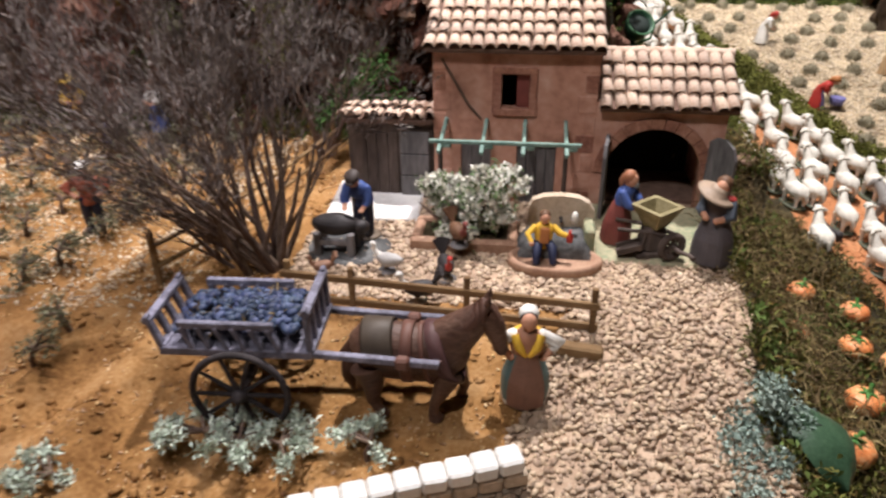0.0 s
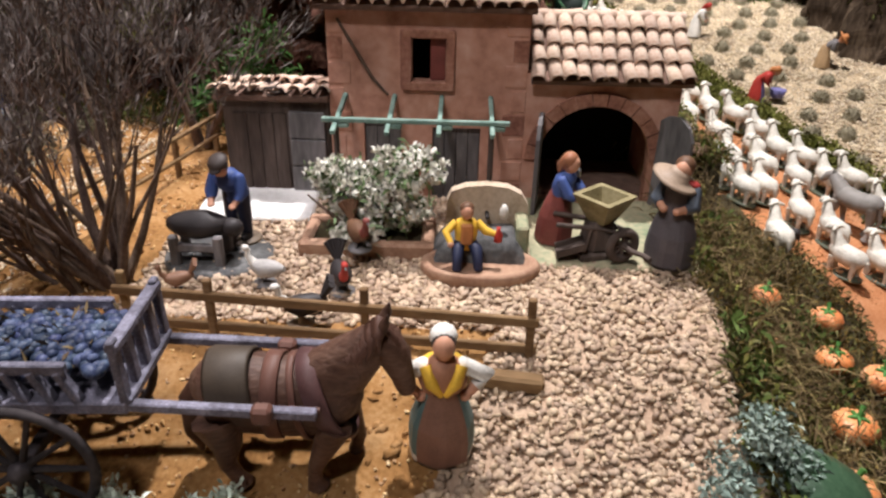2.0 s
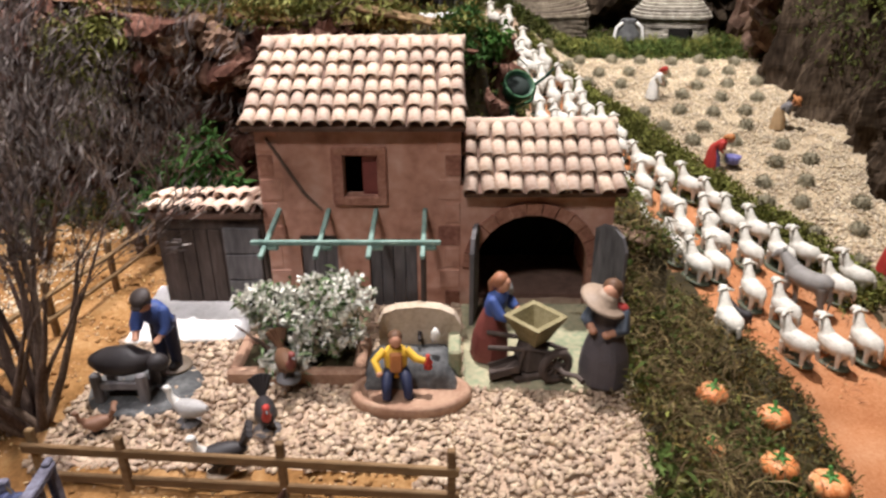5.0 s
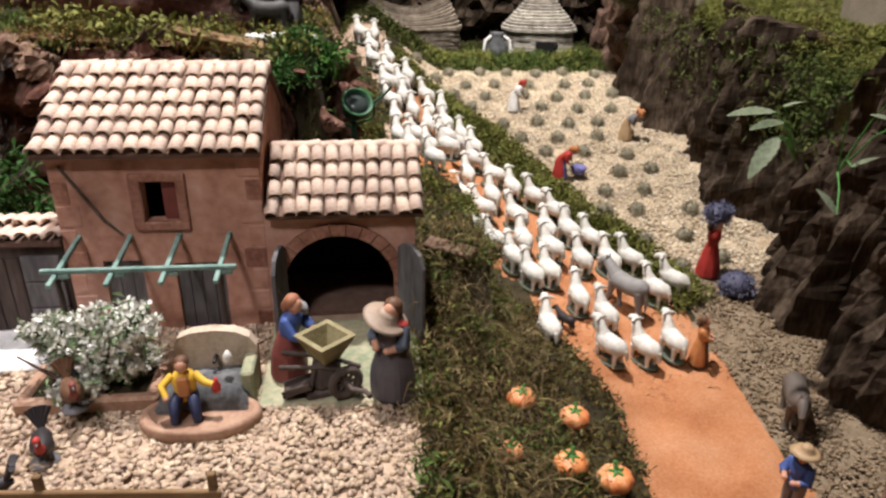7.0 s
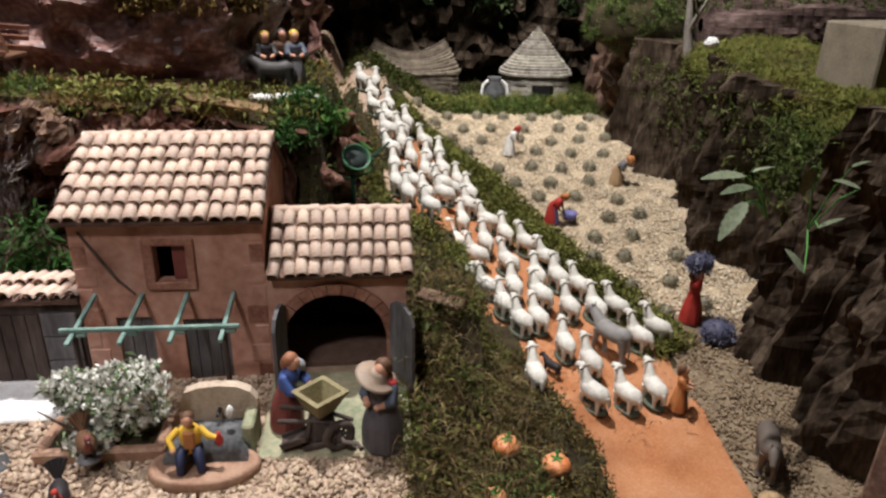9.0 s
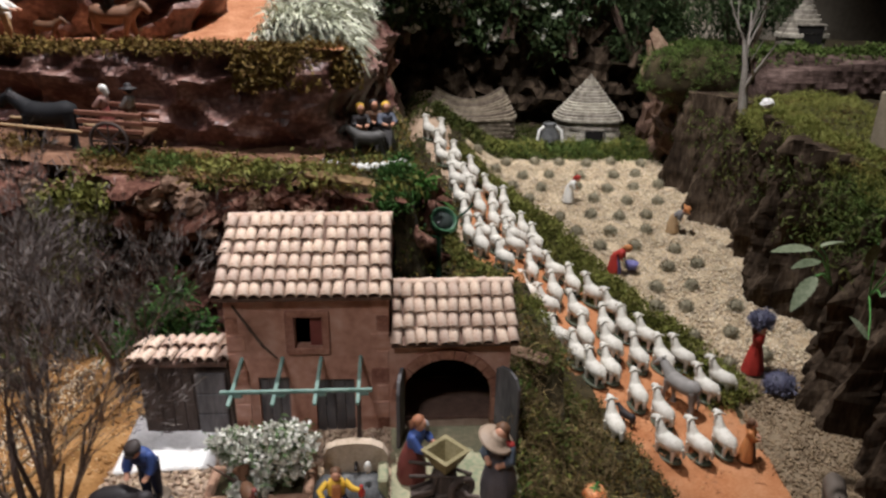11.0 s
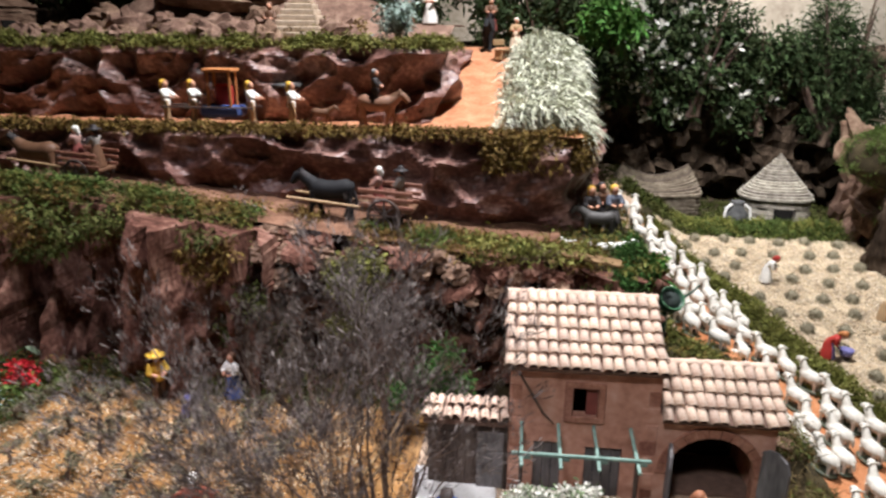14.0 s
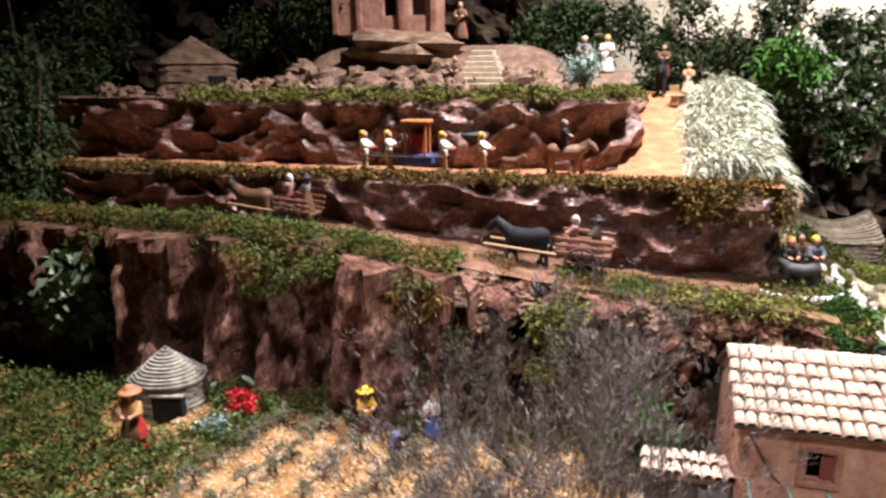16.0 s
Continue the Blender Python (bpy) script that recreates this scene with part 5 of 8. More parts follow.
    q.add(vs, [(i * (ny + 1) + j, (i + 1) * (ny + 1) + j, (i + 1) * (ny + 1) + j + 1, i * (ny + 1) + j + 1) for i in range(nx) for j in range(ny)], 0, True)
    q.obj("basin", STONE_DARK, ft, label="dark wet rough stone basin")
    q = Shape()
    o = [(-0.036, 0.0), (0.036, 0.0), (0.036, 0.044), (0.030, 0.054), (0.018, 0.060), (0.0, 0.062), (-0.020, 0.060), (-0.032, 0.055), (-0.036, 0.046)]
    q.prism(o, 0.011, 0, Matrix.Translation((0.006, 0.042, 0)))
    q.obj("back", STONE, ft, label="rounded pinkish stone back slab")
    q = Shape()
    q.box((0.0365, 0.030, 0.017), (0.011, 0.040, 0.040), 0, None, 0.002)
    q.obj("side", SLAB_GREEN, ft)
    q = Shape()
    q.tube([(0.006, 0.043, 0.036), (0.006, 0.030, 0.036)], [0.002, 0.0016], 0, 7)
    q.obj("spout", DARK, ft)
    q = Shape()
    q.lathe([(0.0, 0.0), (0.003, 0.0), (0.0042, 0.004), (0.0036, 0.009), (0.0014, 0.013), (0.0, 0.0135)], (0.020, 0.022, 0.040), 0, 10)
    tagged(q.obj("white_bird", WHITE, None, pose(0.114, 0.655, 0.0)), "small white dove-like figure over the fountain", "figurine")
    # seated figure, one plain mesh
    sh = Shape()
    sh.tube([(-0.006, 0.006, 0.026), (-0.009, -0.010, 0.028), (-0.010, -0.014, 0.008)], [0.0062, 0.0058, 0.0045], 0, 9)
    sh.tube([(0.006, 0.006, 0.026), (0.009, -0.010, 0.028), (0.011, -0.014, 0.008)], [0.0062, 0.0058, 0.0045], 0, 9)
    sh.lathe([(0.0095, 0.022), (0.0105, 0.032), (0.012, 0.044), (0.0095, 0.051), (0.004, 0.054)], (0, 0.006, 0), 1, 14, 1.0, 0.8)
    sh.box((0, -0.002, 0.040), (0.012, 0.006, 0.022), 3, None, 0.002)
    sh.tube([(-0.010, 0.006, 0.049), (-0.020, 0.0, 0.042), (-0.016, -0.008, 0.034)], [0.0042, 0.004, 0.003], 1, 8)
    sh.tube([(0.010, 0.006, 0.049), (0.019, 0.0, 0.042), (0.028, -0.003, 0.040)], [0.0042, 0.004, 0.003], 1, 8)
    sh.ball((-0.016, -0.009, 0.033), 0.0033, 4, 7, 5)
    sh.ball((0.029, -0.003, 0.040), 0.0033, 4, 7, 5)
    sh.lathe([(0.004, -0.003), (0.0045, 0.004), (0.002, 0.008), (0.002, 0.012)], (0.030, -0.004, 0.036), 2, 9)
    sh.ball((0, 0.003, 0.0615), (0.0064, 0.007, 0.0078), 4, 12, 8)
    sh.ball((0, 0.005, 0.0645), (0.0070, 0.0072, 0.0062), 5, 12, 7)
    ob = sh.obj("seated_figurine", [NAVY, YELLOW, RED, ORANGE, SKIN, BROWN])
    ob.matrix_basis = pose(0.102, 0.650, 0.003, 0, 0, 6) @ Matrix.Scale(0.87, 4)
    tagged(ob, "seated clay figurine in a yellow shirt holding a red jug", "figurine")

    # planter with the white flowering bush
    bed = thing("planter", pose(0, 0, 0), "low brown clay planter before the pergola", "planter")
    for c, s in (((0.015, 0.667, 0.008), (0.118, 0.011, 0.022)), ((-0.038, 0.692, 0.008), (0.011, 0.040, 0.022)), ((0.068, 0.692, 0.008), (0.011, 0.040, 0.022)), ((0.015, 0.717, 0.008), (0.118, 0.011, 0.022))):
        q = Shape()
        q.box(c, s, 0, None, 0.0025)
        q.obj("kerb", BOWL, bed)
    q = Shape()
    q.box((0.015, 0.692, 0.009), (0.096, 0.04, 0.012), 0, None, 0.001)
    q.obj("soil", MOSS_BED, bed)
    # barrow with its two figures
    br = thing("grape_crusher", pose(0.2185, 0.679, 0.006), "olive square hopper on a dark wooden stand with a wheel", "crusher")
    q = Shape()
    a, b = 0.0085, 0.0195
    for k in range(4):
        m = Matrix.Rotation(math.pi / 2 * k, 3, "Z")
        vs = [m @ Vector(p) for p in ((-a, -a, 0.034), (a, -a, 0.034), (b, -b, 0.058), (-b, -b, 0.058), (-a + .002, -a + .002, 0.036), (a - .002, -a + .002, 0.036), (b - .005, -b + .005, 0.058), (-b + .005, -b + .005, 0.058))]
        q.add(vs, [(0, 1, 2, 3), (7, 6, 5, 4), (3, 2, 6, 7)])
    q.add([(-a, -a, 0.0345), (a, -a, 0.0345), (a, a, 0.0345), (-a, a, 0.0345)], [(0, 1, 2, 3)])
    q.obj("hopper", BARROW, br, pose(0, 0, 0, 0, 0, 42), "olive square hopper")
    q = Shape()
    q.box((0, 0, 0.021), (0.026, 0.022, 0.030), 0, None, 0.004, 0.85)
    q.box((-0.001, 0.0, 0.004), (0.040, 0.026, 0.008), 0, None, 0.002)
    q.obj("body", DARK_WOOD, br, pose(0, 0, 0, 0, 0, 15))
    for sy in (-1, 1):
        q = Shape()
        q.tube([(-0.040, sy * 0.012, 0.034), (0.0, sy * 0.009, 0.030), (0.030, sy * 0.005, 0.020)], 0.0022, 0, 7)
        q.obj("handle", DARK_WOOD, br)
        q = Shape()
        q.tube([(-0.010, sy * 0.010, 0.030), (-0.016, sy * 0.012, 0.0)], 0.0022, 0, 7)
        q.obj("leg", DARK_WOOD, br)
    w = thing("wheel", pose(0.017, -0.016, 0.0185, 0, 0, 25), "", "")
    w.parent = br
    q = Shape()
    q.tube([(0.0125 * math.cos(2 * math.pi * k / 24), 0, 0.0125 * math.sin(2 * math.pi * k / 24)) for k in range(25)], 0.0040, 0, 8, False)
    q.obj("rim", DARK_WOOD, w)
    for k in range(4):
        a = math.pi * k / 4
        q = Shape()
        q.tube([(-0.012 * math.cos(a), 0, -0.012 * math.sin(a)), (0.012 * math.cos(a), 0, 0.012 * math.sin(a))], 0.0018, 0, 6)
        q.obj("spoke", DARK_WOOD, w)
    q = Shape()
    q.tube([(0, 0.004, 0), (0.0, -0.012, 0), (0.013, -0.013, -0.006), (0.013, -0.022, -0.006)], [0.0030, 0.0024, 0.0022, 0.0024], 0, 8)
    q.obj("crank", DARK_WOOD, w)
    q = Shape()
    q.box((-0.026, -0.010, 0.010), (0.026, 0.016, 0.003), 0, Matrix.Rotation(-0.35, 3, "Y"), 0.001)
    q.box((-0.026, -0.018, 0.013), (0.026, 0.002, 0.007), 0, Matrix.Rotation(-0.35, 3, "Y"), 0.0006)
    q.box((-0.026, -0.002, 0.013), (0.026, 0.002, 0.007), 0, Matrix.Rotation(-0.35, 3, "Y"), 0.0006)
    q.obj("chute", DARK_WOOD, br)
    figurine("carrier_figurine", pose(0.182, 0.706, 0.006, 3, 0, 65), "clay figurine in blue with a maroon skirt carrying a sack", (MAROON, BLUE, paint("russet", 0.33, 0.14, 0.075), MAROON), True, 0.088, "scarf", "reach", wide=1.15, bend=10)
    q = Shape()
    q.ball((0, 0, 0), (0.010, 0.007, 0.008), 0, 12, 8, None, 0.15)
    tagged(q.obj("flour_sack", paint("sack_grey", 0.46, 0.45, 0.45), None, pose(0.1935, 0.715, 0.0715, 0, 35, 0)), "pale grey sack on the figurine's shoulder", "sack")
    figurine("hat_woman_figurine", pose(0.2770, 0.668, 0.006, 0, 0, -35), "clay figurine in a grey dress with a wide straw hat", (paint("slate_dress", 0.105, 0.092, 0.100), paint("slate_dress", 0.105, 0.092, 0.100), BROWN, paint("slate_dress", 0.105, 0.092, 0.100)), True, 0.098, "scarf", "front", sleeve=paint("sleeve_blue", 0.085, 0.10, 0.125), wide=1.25)
    # big hat
    q = Shape()
    q.lathe([(0.0200, -0.0005), (0.0210, 0.0004), (0.0180, 0.0020), (0.0105, 0.0034), (0.0092, 0.0075), (0.0060, 0.0100), (0.0, 0.0106)], (0, 0, 0), 0, 20)
    q.ball((0.0145, -0.004, 0.0030), (0.0058, 0.0048, 0.0030), 1, 10, 7)
    tagged(q.obj("sun_hat", [paint("straw_grey", 0.34, 0.25, 0.18), paint("flower_red", 0.30, 0.035, 0.03)], None, pose(0.2715, 0.667, 0.0850, 12, 20, 0)), "broad tan straw hat with a red flower", "hat")

    # the trestle stone with its worker
    q = Shape()
    q.lathe([(0.0, -0.004), (0.045, -0.004), (0.0475, 0.002), (0.046, 0.006), (0.0, 0.007)], (0, 0, 0), 0, 26, 1.0, 0.85, 0.02)
    tagged(q.obj("round_stone", STONE_DARK, None, pose(-0.112, 0.658, 0.002)), "round grey stone base on the gravel", "stone")
    tb = thing("trestle", pose(-0.122, 0.648, 0.008), "grey wooden trestle with a dark load", "trestle")
    for sx in (-1, 1):
        q = Shape()
        q.box((sx * 0.0185, -0.012, 0.012), (0.008, 0.007, 0.030), 0, None, 0.0015)
        q.obj("leg", GREY_WOOD, tb)
        q = Shape()
        q.box((sx * 0.0185, 0.012, 0.012), (0.008, 0.007, 0.030), 0, None, 0.0015)
        q.obj("leg", GREY_WOOD, tb)
    q = Shape()
    q.box((0, -0.012, 0.016), (0.034, 0.005, 0.007), 0, None, 0.001)
    q.obj("rail", GREY_WOOD, tb)
    q = Shape()
    q.ball((0, 0.0, 0.032), (0.027, 0.014, 0.012), 0, 14, 8, None, 0.15)
    q.ball((0.028, 0.0, 0.030), (0.010, 0.008, 0.008), 0, 10, 7)
    q.obj("load", DARK, tb)
    figurine("worker_figurine", pose(-0.100, 0.686, 0.008, 0, 0, -12), "clay figurine in a blue smock bending over the trestle", (NAVY, BLUE, paint("cap_brown", 0.06, 0.045, 0.04), DARK), False, 0.094, "cap", "reach", bend=34)

    def fowl(name, at, label, mats, s=1.0, long_neck=True, tail=True):
        f = Shape()
        f.lathe([(0.0, 0), (0.009, 0.0), (0.0092, 0.0015), (0.0, 0.002)], (0, 0, 0), 2, 12)
        f.tube([(-0.018, 0, 0.016), (-0.010, 0, 0.0145), (0.0, 0, 0.013), (0.009, 0, 0.0155)], [0.002, 0.0065, 0.0078, 0.004], 0, 11)
        f.tube([(0.007, 0, 0.016), (0.0125, 0, 0.022), (0.0125, 0, 0.0275)], [0.0038, 0.0024, 0.002], 1, 8)
        f.ball((0.0140, 0, 0.0285), (0.0034, 0.0026, 0.0027), 1, 8, 6)
        f.tube([(0.0165, 0, 0.028), (0.0195, 0, 0.0275)], [0.001, 0.0003], 2, 5)
        if tail:
            for k in range(5):
                a = (k - 2) * 0.28
                f.tube([(-0.014, 0, 0.017), (-0.021, 0.012 * math.sin(a), 0.020 + 0.012 * math.cos(a))], [0.0016, 0.0026], 0, 5)
        for sy in (-1, 1):
            f.tube([(0.0, sy * 0.003, 0.008), (0.001, sy * 0.0035, 0.001)], 0.0011, 2, 5)
        ob = f.obj(name, mats)
        ob.matrix_basis = at @ Matrix.Scale(s, 4)
        tagged(ob, label, "figurine")

    fowl("turkey_figurine", pose(-0.060, 0.612, 0.006, 0, 0, 165), "pale grey clay turkey stretching on the gravel", [paint("pale_grey", 0.4, 0.38, 0.36), WHITE, GREY], 1.05, True, False)
    fowl("dark_turkey_figurine", pose(0.004, 0.604, 0.005, 0, 0, -70), "dark clay turkey with a red head on the gravel", [DARK, RED, GREY], 1.15)
    fowl("hen_figurine", pose(-0.127, 0.598, 0.005, 0, 0, 200), "brown clay hen pecking on the gravel", [CHESTNUT, CHESTNUT, DARK], 0.8)
    fowl("drake_figurine", pose(-0.020, 0.560, 0.004, 0, 0, 195), "black and white clay turkey near the fence", [DARK, WHITE, STONE], 1.15)
    fowl("cock_figurine", pose(0.012, 0.652, 0.019, 0, 0, -60), "dark brown clay cock before the planter", [BROWN, MAROON, GREY], 1.15)
    # low wall of white blocks
    wall = thing("low_wall", pose(0, 0, 0), "low front wall of pale stone blocks with white coping", "wall")
    a, b = Vector((-0.075, 0.318, 0)), Vector((0.088, 0.378, 0))
    d = (b - a).normalized()
    ang = math.atan2(d.y, d.x)
    for i in range(9):
        p = a.lerp(b, (i + 0.5) / 9)
        z = land(p.x, p.y)
        for k in range(3):
            q = Shape()
            q.box((0, 0, 0), (0.0186, 0.016, 0.0135), 0, None, 0.002)
            q.obj("block", STONE if k < 2 else WHITE_STONE, wall, Matrix.Translation((p.x + (0.004 if k == 1 else 0) * d.x, p.y, z - 0.003 + k * 0.0142)) @ Matrix.Rotation(ang + random.uniform(-0.04, 0.04), 4, "Z") @ Matrix.Rotation(random.uniform(-0.05, 0.05), 4, "Y") @ Matrix.Diagonal((1.0, 1.0 if k < 2 else 1.25, 1.0, 1)))


build_yard_things()


# ---- plants ----
def along(path, n, width, seed):
    """Random places along a polyline, spread sideways: arrays x, y and the side offset from -1 to 1."""
    r = np.random.default_rng(seed)
    out = []
    for u in r.uniform(0, 1, n):
        p, d = lerp_path(path, u)
        s = max(-1.0, min(1.0, r.normal(0, 0.5)))
        out.append((p.x + d.y * s * width, p.y - d.x * s * width, s))
    return out


def turf(name, path, width, height, n, mat, label, zf, length=0.009, blade=0.0028, seed=1, up=0.5, gap=0.25, per=3, hang=0.0):
    """A cushion of moss or low growth along a line, with gaps and uneven height; hang lets its front edge droop."""
    r = np.random.default_rng(seed + 100)
    pts = []
    for x, y, s in along(path, n, width, seed):
        g = noise.noise((x * 14, y * 14, seed)) + 0.5 * noise.noise((x * 40, y * 40, seed))
        if g < -gap:
            continue
        h = height * (1 - s * s) * (0.45 + 0.8 * max(0, g + 0.3)) * r.uniform(0.0, 1.0) ** 0.4
        z = zf(x, y) + h
        if hang and s > 0.1:
            z -= hang * (s - 0.1) * r.uniform(0.2, 1.3)
        pts.append((x, y, z))
    return leaves(name, pts, mat, length, blade, up, 0.2, seed, label, "moss", "stuff", None, per, length * 0.35)


def patch(name, x0, x1, y0, y1, n, mat, label, length, blade, test=None, seed=1, height=0.008, up=0.6, per=3, lift=0.0, category="moss"):
    """Low growth over a stretch of the ground where test(x, y) holds."""
    r = np.random.default_rng(seed)
    pts = []
    for x, y, k in zip(r.uniform(x0, x1, n), r.uniform(y0, y1, n), r.uniform(0, 1, n)):
        if test and not test(x, y):
            continue
        g = noise.noise((x * 25, y * 25, seed))
        if g < -0.35:
            continue
        pts.append((x, y, land(x, y) + lift + height * k * (0.6 + g)))
    return leaves(name, pts, mat, length, blade, up, 0.25, seed, label, category, "stuff", None, per, length * 0.4)


def blob_points(c, r, n, seed, shell=0.55, lobed=True):
    """Places in a lumpy, gappy crown."""
    g = np.random.default_rng(seed)
    out = []
    lobes = [(0.0, 0.0, 0.0, 1.0)] if not lobed else [(0.0, 0.0, 0.0, 0.62)] + [(*(g.normal(0, 0.42, 3)), g.uniform(0.28, 0.5)) for _ in range(9)]
    while len(out) < n:
        lx, ly, lz, lr = lobes[g.integers(0, len(lobes))]
        d = g.normal(0, 1, 3)
        d /= np.linalg.norm(d)
        k = shell + (1 - shell) * g.uniform(0, 1)
        w = noise.noise(Vector(d) * 2.3 + Vector((seed, 0, 0)))
        if w < -0.32:
            continue
        k *= 0.8 + 0.5 * w
        k *= lr
        out.append((c[0] + (lx + d[0] * k) * r[0], c[1] + (ly + d[1] * k) * r[1], max(c[2] - 0.97 * r[2], c[2] + (lz + d[2] * k) * r[2])))
    return out


def bush(name, c, r, n, mat, label, length=0.02, blade=0.008, seed=1, stems=6, flowers=0, twig=None, up=0.25, droop=0.3, per=2, petal=0.0052, lobed=True):
    """A shrub: stems with a crown of many leaves, and flowers where it has them."""
    t = thing(name, pose(0, 0, 0), label, "bush")
    g = random.Random(seed)
    sh = Shape()
    base = Vector((c[0], c[1], c[2] - r[2] * 0.95))
    for k in range(stems):
        e = Vector((c[0] + g.uniform(-0.7, 0.7) * r[0], c[1] + g.uniform(-0.7, 0.7) * r[1], c[2] + g.uniform(0.0, 0.7) * r[2]))
        m = base.lerp(e, 0.5) + Vector((g.uniform(-1, 1), g.uniform(-1, 1), 0)) * 0.12 * r[0]
        sh.tube([base + Vector((g.uniform(-1, 1), g.uniform(-1, 1), 0)) * 0.08 * r[0], m, e], [r[0] * 0.05, r[0] * 0.03, r[0] * 0.01], 0, 6)
    sh.obj("stem", twig or TWIG, t)
    leaves("foliage", blob_points(c, r, n, seed, 0.55, lobed), mat, length, blade, up, droop, seed, "", "", "", t, per, length * 0.5)
    if flowers:
        pts = np.array(blob_points(c, tuple(1.02 * x for x in r), flowers, seed, 0.85, lobed))
        leaves("blossom", pts, PETAL, petal, petal * 0.8, 0.6, 0.0, seed + 9, "small white blossoms", "", "", t, 6, 0.0014)
    return t


def twig_tree(name, base, stems, height, lean, label, seed=1, depth=4, fuzz=5000, spread=0.55, fuzz_len=0.012, thick=0.0052, wood=None, fan=False, forks=(2, 3, 3), fuzz_mat=None):
    """A dry many-stemmed shrub used as a tree: forking limbs and fine twigs with dry fuzz."""
    g = random.Random(seed)
    t = thing(name, pose(0, 0, 0), label, "tree")
    trunk, twigs, ends = Shape(), Shape(), []

    def grow(p, d, length, rad, level):
        pts, rr = [p], [rad]
        q, e = Vector(p), Vector(d)
        for k in range(3):
            e = (e + Vector((g.uniform(-1, 1), g.uniform(-1, 1), g.uniform(-0.4, 0.9))) * 0.16).normalized()
            q = q + e * length / 3
            pts.append(Vector(q))
            rr.append(rad * (1 - 0.22 * (k + 1)))
        (trunk if level == 0 else twigs).tube(pts, rr, 0, 6 if level < 2 else 4 if level < 4 else 3, False)
        if level >= 2:
            ends.extend((p, e) for p in pts[1:])
        if level < depth:
            for k in range(g.choice(forks)):
                i = g.choice((1, 2, 3, 3))
                f = (e + Vector((g.uniform(-1, 1), g.uniform(-1, 1), g.uniform(-0.5, 0.6))) * spread).normalized()
                grow(pts[i], f, length * g.uniform(0.55, 0.8), rr[i] * 0.68, level + 1)

    for k in range(stems):
        a = 2 * math.pi * k / stems + g.uniform(-0.4, 0.4)
        d = Vector((math.cos(a) * 0.42, math.sin(a) * 0.30, 1.0)) + Vector(lean) * (1.9 * k / (stems - 1) if fan else 1.0)
        grow(Vector(base) + Vector((math.cos(a), math.sin(a), 0)) * 0.008, d.normalized(), height * g.uniform(0.36, 0.46), thick * g.uniform(0.7, 1.1), 0)
    trunk.obj("trunk", wood or TWIG, t)
    tagged(twigs.obj("twig_mass", wood or TWIG, t), "", "", "", "stuff")
    r = np.random.default_rng(seed)
    idx = r.integers(0, len(ends), fuzz)
    pts = np.array([tuple(ends[i][0]) for i in idx]) + r.normal(0, 0.003, (fuzz, 3))
    leaves("dry_leaves", pts, fuzz_mat or FUZZ, fuzz_len, 0.0012, 0.3, 0.0, seed, "", "", "", t, 3, 0.003, None, [tuple(ends[i][1]) for i in idx])
    return t


def vine(name, label, seed, scale=1.0, arm=0.020, rise=1.0, arms=6):
    """A low vine stock with crooked arms and grey-green lichen leaves."""
    g = random.Random(seed)
    t = thing(name, pose(0, 0, 0), label, "vine", "vines in rows")
    sh, pts = Shape(), []
    top = Vector((g.uniform(-1, 1) * 0.004, g.uniform(-1, 1) * 0.004, 0.016)) * scale
    sh.tube([(0, 0, -0.006), top * 0.5 + Vector((0.002, 0, 0)), top], [0.0030 * scale, 0.0026 * scale, 0.0022 * scale], 0, 7)
    for k in range(arms):
        a = g.uniform(0, 6.28)
        e = top + Vector((math.cos(a) * arm, math.sin(a) * arm * 0.7, rise * g.uniform(0.0, 0.014))) * scale
        m = top.lerp(e, 0.5) + Vector((0, 0, g.uniform(0.002, 0.006))) * scale
        sh.tube([top, m, e], [0.0018 * scale, 0.0013 * scale, 0.0007 * scale], 0, 5)
        for u in (0.2, 0.45, 0.65, 0.82, 1.0):
            p = m.lerp(e, u)
            pts += [(p.x + g.gauss(0, 0.003) * scale, p.y + g.gauss(0, 0.003) * scale, p.z + g.gauss(0, 0.002) * scale) for _ in range(5 if name == "front_vine" else 3)]
    sh.obj("stock", TWIG, t)
    leaves("foliage", pts, VINE_LEAF if name == "front_vine" else VINE_DARK, (0.0058 if name == "front_vine" else 0.0045) * scale, (0.0027 if name == "front_vine" else 0.0018) * scale, 0.4, 0.1, seed, "", "", "", t, 5, 0.0022 * scale)
    return t


def tuft(seed):
    """A round lavender tuft of stiff stalks."""
    t = thing("lavender_plant", pose(0, 0, -2), "small round grey-green lavender tuft in the gritty field", "lavender", "lavender tufts in the field")
    g = np.random.default_rng(seed)
    n = 420
    d = g.normal(0, 1, (n, 3))
    d[:, 2] = np.abs(d[:, 2]) + 0.05
    d /= np.linalg.norm(d, axis=1)[:, None]
    core = Shape()
    core.ball((0, 0, 0.003), (0.0125, 0.0125, 0.0170), 0, 12, 8, None, 0.25)
    core.obj("core", LAVENDER, t)
    leaves("foliage", d * np.array([0.0150, 0.0150, 0.0190]) * g.uniform(0.6, 1.0, (n, 1)), LAVENDER, 0.0060, 0.0016, 0.55, 0.0, seed, "", "", "", t, 2, 0.002)
    return t


